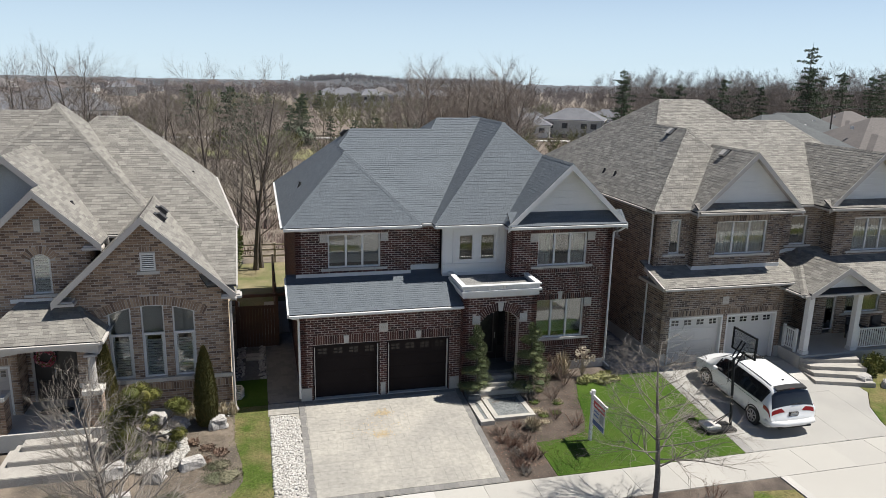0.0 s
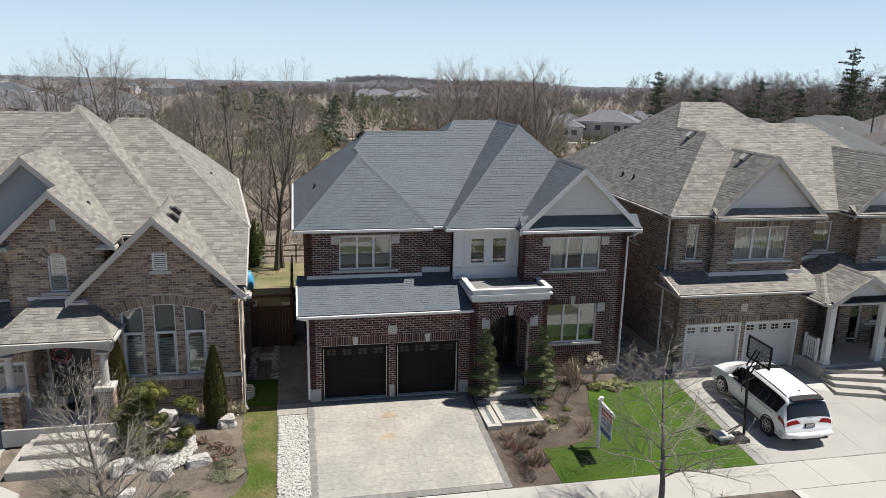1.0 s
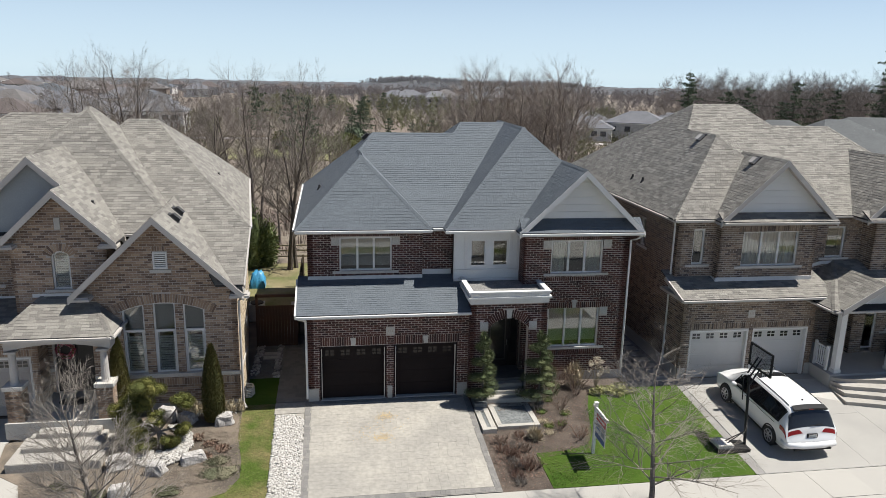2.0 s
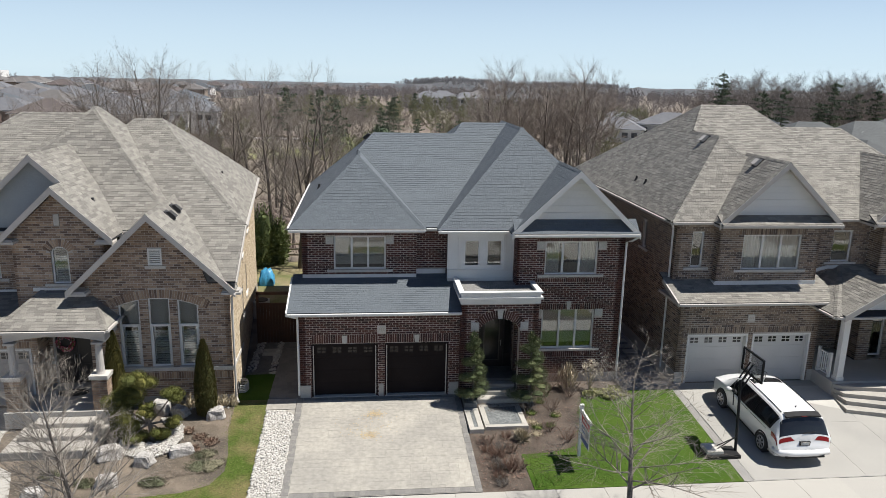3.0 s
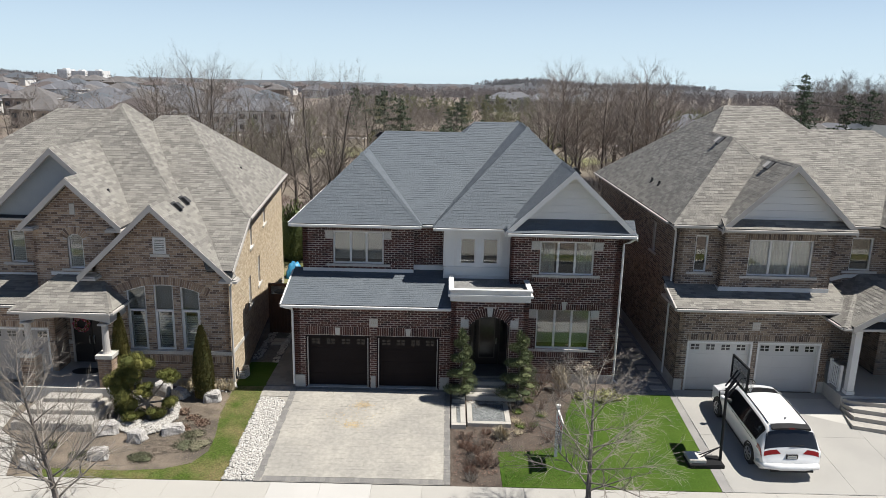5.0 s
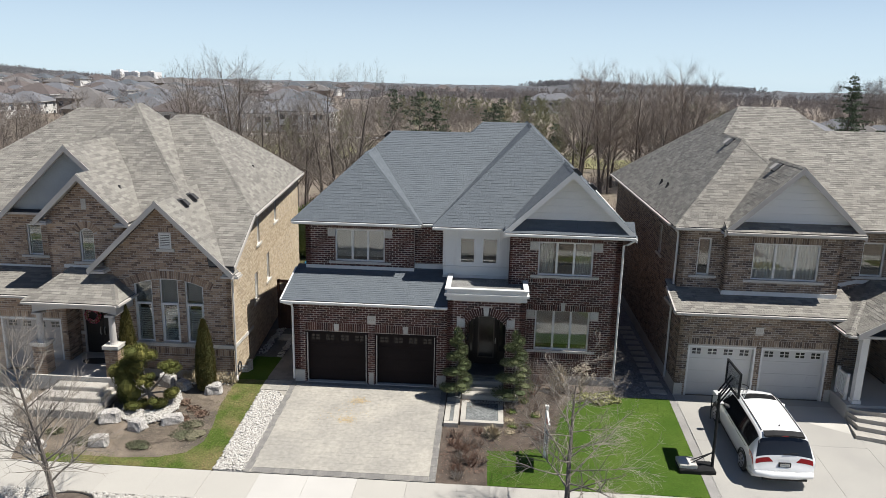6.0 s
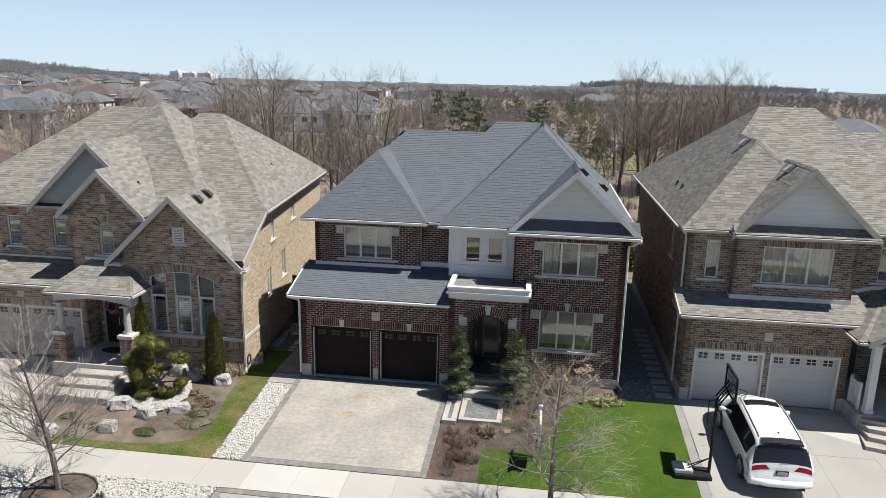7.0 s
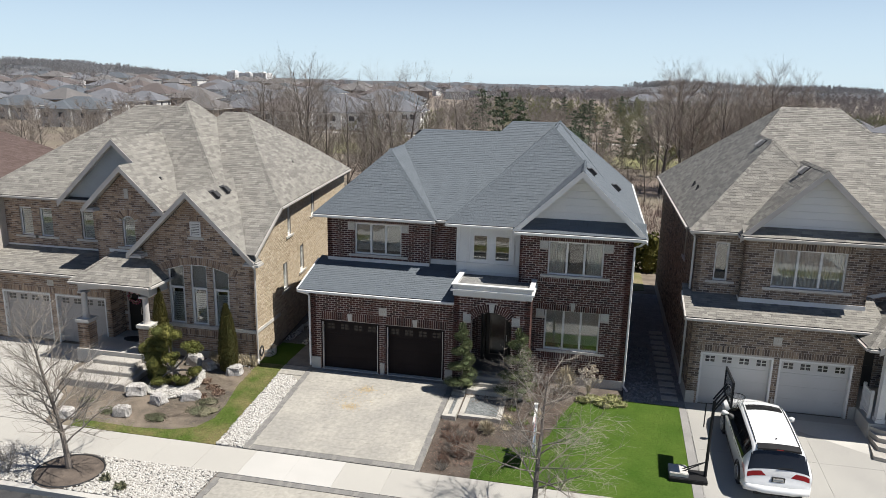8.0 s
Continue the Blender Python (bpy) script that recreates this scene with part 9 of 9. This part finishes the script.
porch_chair(27.0, 26.3, 0)
porch_chair(28.4, 26.3, 10)
M["rust_sand"] = surface("rusty_yellow_sand", (0.46, 0.345, 0.18), (0.42, 0.34, 0.22), 5, 0.95, 0.3, 40, stains=0.3)
rnd = random.Random(5)
flecks = Shape()
for cx, cy, r, count in ((4.1, 24.5, 0.16, 260), (3.85, 23.1, 0.15, 220), (3.95, 23.6, 0.5, 120)):
    for _ in range(count):
        x, y, q = cx + rnd.gauss(0, r * 1.2), cy + rnd.gauss(0, r * 0.8), rnd.uniform(0.008, 0.026)
        turn = rnd.uniform(0, 6.3)
        flecks.add([(x + q * rnd.uniform(0.6, 1.4) * math.cos(turn + 1.2566 * i), y + q * math.sin(turn + 1.2566 * i), height(x, y) + 0.036) for i in range(5)], [(0, 1, 2, 3, 4)])
solo("sand_stain", flecks, M["rust_sand"], "rusty yellow sand spilt on the pavers", "stain", kind="stuff")
M["drive_concrete"] = surface("driveway_concrete", (0.345, 0.332, 0.302), (0.295, 0.284, 0.262), 0.4, 0.9, 0.1, 60, stains=0.14)
M["walkway_new"] = surface("new_pale_concrete", (0.47, 0.452, 0.42), (0.435, 0.42, 0.39), 0.6, 0.9, 0.1, 60, stains=0.08)


# ---- bricks, shingles and pavers, piece by piece ----
BRICK_U, BRICK_Z, JOINT = 0.245, 0.071, 0.019
rng = random.Random(7)


def lay_bricks(ob, fr, u0, u1, z0, z1, holes, brick, sides, bands, near):
    free = []
    for b in bands:
        if b[0] == "soldier":
            pitch = BRICK_Z + JOINT
            low, high = (z0 + round((v - z0) / pitch) * pitch for v in b[3:5])
            free.append(Hole(b[1], b[2], low, high - 0.008))
    joined = Shape()
    single = Shape().box(0, BRICK_U, -0.01, 0.007, 0, BRICK_Z, Frame((0, 0, 0), fr.u, fr.n)).mesh("brick", brick)
    count = 0
    course = 0
    z = z0
    arches = [b for b in bands if b[0] == "arch"]
    while z + BRICK_Z <= z1 + 0.02:
        zm = z + BRICK_Z / 2
        gaps = [h.span(q) for h in holes + free for q in (z + 0.004, zm, z + BRICK_Z - 0.004) if h.span(q)]
        for _, h, t in arches:
            big = Hole(h.u0 - t * 0.55, h.u1 + t * 0.55, h.z1, h.z1 + 0.0001, h.rise + t)
            for q in (z, zm, z + BRICK_Z):
                o, i = big.span(q), h.span(q) if q > h.z1 else None
                if o and i:
                    gaps += [(o[0], i[0]), (i[1], o[1])]
                elif o:
                    gaps.append(o)
        lo, hi = sides(zm) if sides else (u0, u1)
        if hi - lo > 0.1:
            start = u0 - (0.5 if course % 2 else 0.0) * (BRICK_U + JOINT)
            k0 = int((lo - start) // (BRICK_U + JOINT))
            u = start + k0 * (BRICK_U + JOINT)
            while u < hi:
                for a, b in cut([(max(u, lo), min(u + BRICK_U, hi))] if min(u + BRICK_U, hi) - max(u, lo) > 0.02 else [], gaps):
                    out = 0.007 + rng.uniform(-0.003, 0.003)
                    if near and count < 300 and b - a > BRICK_U - 0.002 and near[0] <= a and b <= near[1] and near[2] <= z and z + BRICK_Z <= near[3]:
                        q = new("brick", single)
                        q.location = Vector(fr.at(a, out - 0.007, z))
                        q.parent = ob
                        count += 1
                    else:
                        joined.box(a, b, -0.01, out, z, z + BRICK_Z, fr)
                u += BRICK_U + JOINT
        z += BRICK_Z + JOINT
        course += 1
    for h in free:
        w = BRICK_Z + JOINT
        n = max(1, round((h.u1 - h.u0) / w))
        step = (h.u1 - h.u0) / n
        for i in range(n):
            a = h.u0 + i * step
            for p, q in cut([(a + 0.008, a + step - 0.008)], [g.span((h.z0 + h.z1) / 2) for g in holes if g.span((h.z0 + h.z1) / 2)]):
                joined.box(p, q, -0.01, 0.009 + rng.uniform(-0.003, 0.003), h.z0 + 0.004, h.z1 - 0.006, fr)
    for _, h, t in arches:
        half, c = (h.u1 - h.u0) / 2, (h.u0 + h.u1) / 2
        r = (half * half + h.rise ** 2) / (2 * h.rise)
        cz = h.z1 + h.rise - r
        a0 = math.asin(min(half / r, 1.0)) + 0.06
        n = max(3, round(2 * a0 * (r + t / 2) / (BRICK_Z + JOINT)))
        for i in range(n):
            p, q = -a0 + 2 * a0 * (i + 0.1) / n, -a0 + 2 * a0 * (i + 0.9) / n
            poly = [(c + math.sin(w) * k, cz + math.cos(w) * k) for w, k in ((p, r), (q, r), (q, r + t), (p, r + t))]
            joined.prism(poly, 0.012 + rng.uniform(-0.003, 0.003), -0.01, fr)
    if joined.f:
        part("bricks", joined, brick, ob, kind="stuff")


def lay_shingles(ob, faces, ridge, shingle, near, tops):
    joined, count = Shape(), 0
    plates = {}
    EXPOSE = 0.143

    def covered(p, j):
        """Another block of the roof lies over this point."""
        return any(t(p.x, p.y) > p.z + (-0.004 if i < j else 0.03) for i, t in enumerate(tops) if i != j)
    for kind, slope, poly, j in faces:
        if kind == "back":
            continue
        up = {"left": Vector((1, 0, slope)), "right": Vector((-1, 0, slope)), "front": Vector((0, 1, slope))}[kind]
        up.normalize()
        along = {"left": Vector((0, -1, 0)), "right": Vector((0, 1, 0)), "front": Vector((1, 0, 0))}[kind]
        normal = along.cross(up)
        o = poly[0]
        flat = [((p - o).dot(along), (p - o).dot(up)) for p in poly]
        v0, v1 = min(p[1] for p in flat), max(p[1] for p in flat)

        def reach(v):
            xs = []
            for (a, b), (c, d) in zip(flat, flat[1:] + flat[:1]):
                if (b - v) * (d - v) <= 0 and abs(d - b) > 1e-9:
                    xs.append(a + (c - a) * (v - b) / (d - b))
            return (min(xs), max(xs)) if len(xs) > 1 else None
        rows = max(1, round((v1 - v0) / EXPOSE))
        e = (v1 - v0) / rows
        for i in range(rows):
            va, vb = v0 + e * i, v0 + e * (i + 1)
            ra, rb = reach(va + 1e-5), reach(vb - 1e-5)
            if not ra or not rb:
                continue
            lo, hi = min(ra[0], rb[0]), max(ra[1], rb[1])
            u = lo - rng.uniform(0, 0.3)
            while u < hi:
                w = rng.choice((0.2, 0.26, 0.33, 0.33, 0.42))
                a, b = u + 0.0015, u + w - 0.0015
                u += w
                qa = (min(max(a, ra[0]), ra[1]), min(max(b, ra[0]), ra[1]))
                qb = (min(max(a, rb[0]), rb[1]), min(max(b, rb[0]), rb[1]))
                if max(qa[1] - qa[0], qb[1] - qb[0]) < 0.01:
                    continue
                corners = [o + along * x + up * y for x, y in ((qa[0], va), (qa[1], va), (qb[1], vb), (qb[0], vb))]
                if all(covered(p, j) for p in corners):
                    continue
                t = rng.choice((0.008, 0.01, 0.013))
                whole = qa == (a, b) and qb == (a, b)
                base = o + along * a + up * va
                if near and whole and count < 300 and near[0] <= base.x <= near[1] and near[2] <= base.y <= near[3]:
                    key = (kind, round(slope, 3), w, t, round(e, 4))
                    if key not in plates:
                        c = [along * x + up * y + normal * z for x, y, z in ((0, 0, 0), (b - a, 0, 0), (b - a, e + 0.01, 0), (0, e + 0.01, 0), (0, 0, t), (b - a, 0, t), (b - a, e + 0.01, 0.003), (0, e + 0.01, 0.003))]
                        plates[key] = Shape().add(c, [(4, 5, 6, 7), (0, 1, 5, 4), (1, 2, 6, 5), (3, 0, 4, 7)]).mesh("shingle", shingle)
                    q = new("shingle", plates[key])
                    q.location = base
                    q.parent = ob
                    count += 1
                else:
                    c = [o + along * x + up * y + normal * z for x, y, z in ((qa[0], va, 0), (qa[1], va, 0), (qb[1], vb + 0.01, 0), (qb[0], vb + 0.01, 0),
                                                                           (qa[0], va, t), (qa[1], va, t), (qb[1], vb + 0.01, 0.003), (qb[0], vb + 0.01, 0.003))]
                    joined.add(c, [(4, 5, 6, 7), (0, 1, 5, 4), (1, 2, 6, 5), (3, 0, 4, 7)])
    for p, q, c1, c2, j in ridge:
        if p.z > q.z:
            p, q = q, p
        d = q - p
        n = max(1, round(d.length / 0.16))
        line = d.normalized()
        legs = []
        for c in (c1, c2):
            s = (c - p) - line * (c - p).dot(line)
            legs.append(s.normalized() * 0.13)
        rise = -(legs[0] + legs[1]).normalized()
        for i in range(n):
            a, b = p + d * (i / n), p + d * ((i + 1.2) / n)
            mid = a.lerp(b, 0.5)
            if any(t(mid.x, mid.y) > mid.z - 0.012 for i, t in enumerate(tops) if i != j):
                continue
            hi_, lo_ = rise * 0.026, rise * 0.016
            joined.add([a + legs[0] + hi_, a + hi_, a + legs[1] + hi_, b + legs[0] + lo_, b + lo_, b + legs[1] + lo_, a + legs[0], a + legs[1]],
                       [(0, 1, 4, 3), (1, 2, 5, 4), (6, 7, 2, 1, 0)])
    if joined.f:
        part("shingles", joined, shingle, ob, kind="stuff")


def lay_slabs():
    """The sidewalk's slabs, and the panels of the concrete driveway."""
    x = -29.27
    k = 0
    while x < 42:
        m = M["walkway_new"] if 1.5 < x < 4.0 else M["walkway"]
        s = Shape().box(x + 0.004, x + 1.626, 18.08, 19.65, -0.5, -0.42 + 0.003 * (k % 3))
        part("slab", s, m, SIDEWALK)
        x += 1.63
        k += 1
    for a, b, y0, y1 in ((16.68, 20.696, 19.7, 23.006), (20.704, 22.732, 19.7, 23.006), (16.68, 20.696, 23.014, 26.34), (20.704, 22.78, 23.014, 26.34)):
        part("slab", Shape().slab([(p, q, height(p, q) + 0.012) for p, q in ((a, y0), (b, y0), (b, y1), (a, y1))], 0.1), M["drive_concrete"], CDRIVE)
    part("slab", Shape().slab([(p, q, height(p, q) + 0.012) for p, q in ((22.74, 19.7), (23.0, 20.6), (23.45, 21.6), (24.3, 22.6), (24.3, 24.5), (22.82, 24.5), (22.74, 23.0))], 0.1), M["drive_concrete"], CDRIVE)


def lay_pavers(ground, x0, x1, y0, y1, material, widths, deep, lift, slope, base, limit=300):
    """Bands of pavers between two lines, some split across, so that no joint runs far; base(x, y): the bed's height."""
    joined, shared, count = Shape(), {}, 0
    mixed = len(widths) > 2
    y = y0
    while y < y1 - 0.05:
        d = min(0.44 if mixed else rng.choice(deep), y1 - y)
        x = x0 - rng.uniform(0, 0.2)
        while x < x1 - 0.02:
            w = rng.choice(widths)
            a, b = max(x, x0), min(x + w, x1)
            x += w
            if b - a < 0.05:
                continue
            cuts = rng.choice(((0, 1), (0, 0.5, 1), (0, 0.36, 1), (0, 0.64, 1))) if mixed else (0, 1)
            for f, g in zip(cuts, cuts[1:]):
                y2, e = y + d * f, d * (g - f)
                t = lift + rng.uniform(-0.001, 0.0015)
                corner = [(0.0015, 0.0015), (b - a - 0.0015, 0.0015), (b - a - 0.0015, e - 0.0015), (0.0015, e - 0.0015)]
                pts = [(p, q, slope * q - 0.05) for p, q in corner] + [(p, q, slope * q) for p, q in corner]
                faces = [(4, 5, 6, 7), (0, 1, 5, 4), (1, 2, 6, 5), (2, 3, 7, 6), (3, 0, 4, 7)]
                if count < limit and abs(b - a - w) < 1e-6:
                    key = (w, round(e, 3))
                    if key not in shared:
                        shared[key] = Shape().add(pts, faces).mesh("paver", material)
                    q = new("paver", shared[key])
                    q.location = (a, y2, base(a, y2) + t)
                    q.parent = ground
                    count += 1
                else:
                    joined.add([(a + p, y2 + q, base(a, y2) + t + h) for p, q, h in pts], faces)
        y += d
    if joined.f:
        part("pavers", joined, material, ground, kind="stuff")


TILT_Y = 0.50 / 6.15
lay_slabs()
lay_pavers(DRIVE, 1.37, 7.27, 19.95, 25.62, M["paver"], (0.22, 0.32, 0.44), (0.22, 0.32), 0.03, TILT_Y, height)
lay_pavers(DRIVE, 1.13, 1.36, 19.7, 25.84, M["paver_dark"], (0.23,), (0.16,), 0.032, TILT_Y, height, 60)
lay_pavers(DRIVE, 7.28, 7.5, 19.7, 25.84, M["paver_dark"], (0.22,), (0.16,), 0.032, TILT_Y, height, 60)
lay_pavers(DRIVE, 1.37, 7.27, 19.7, 19.94, M["paver_dark"], (0.16,), (0.24,), 0.031, TILT_Y, height, 60)
lay_pavers(DRIVE, 1.37, 7.27, 25.63, 25.84, M["paver_dark"], (0.16,), (0.21,), 0.031, TILT_Y, height, 60)
lay_pavers(PATH, 0.0, 1.22, 25.9, 33.4, M["paver_dark"], (0.2, 0.3), (0.2, 0.3), 0.02, 0.0, height, 120)
lay_pavers(PATH, 0.0, 1.1, 25.05, 25.84, M["paver"], (0.31,), (0.26,), 0.02, TILT_Y, height, 40)
flat_base = lambda x, y: -0.445
lay_pavers(APRON, 1.35, 7.45, 16.0, 17.8, M["paver"], (0.22, 0.32, 0.44), (0.22, 0.32), 0.02, 0.0, flat_base, 150)
lay_pavers(APRON, 1.1, 7.7, 17.81, 18.05, M["paver_dark"], (0.16,), (0.24,), 0.022, 0.0, flat_base, 60)
lay_pavers(APRON, 1.1, 1.34, 16.0, 17.8, M["paver_dark"], (0.24,), (0.16,), 0.022, 0.0, flat_base, 60)
lay_pavers(APRON, 7.46, 7.7, 16.0, 17.8, M["paver_dark"], (0.24,), (0.16,), 0.022, 0.0, flat_base, 60)
for kind, ob, *rest in PIECES:
    if kind == "brick":
        lay_bricks(ob, *rest)
    elif kind == "shingle":
        lay_shingles(ob, *rest)


# the tan house's side runs askew to its front
def askew(ob):
    def shift(p):
        return -0.105 * max(0.0, p.y - 28.0) * min(max((p.x + 7.5) / 6.58, 0.0), 1.0)
    if ob.type == "MESH":
        if ob.location.length > 0.01:
            ob.location.x += shift(ob.location)
        elif ob.data.users == 1:
            n = len(ob.data.vertices)
            co = np.empty(n * 3)
            ob.data.vertices.foreach_get("co", co)
            co = co.reshape(-1, 3)
            co[:, 0] -= 0.105 * np.clip(co[:, 1] - 28.0, 0, None) * np.clip((co[:, 0] + 7.5) / 6.58, 0, 1)
            if ob.name.startswith("roof") and not ob.name.startswith("roof_"):
                co[:, 2] -= 0.2 * np.clip((co[:, 1] - 28.0) / 1.5, 0, 1)
            ob.data.vertices.foreach_set("co", co.ravel())
            ob.data.update()
    for c in ob.children:
        askew(c)


askew(TAN)
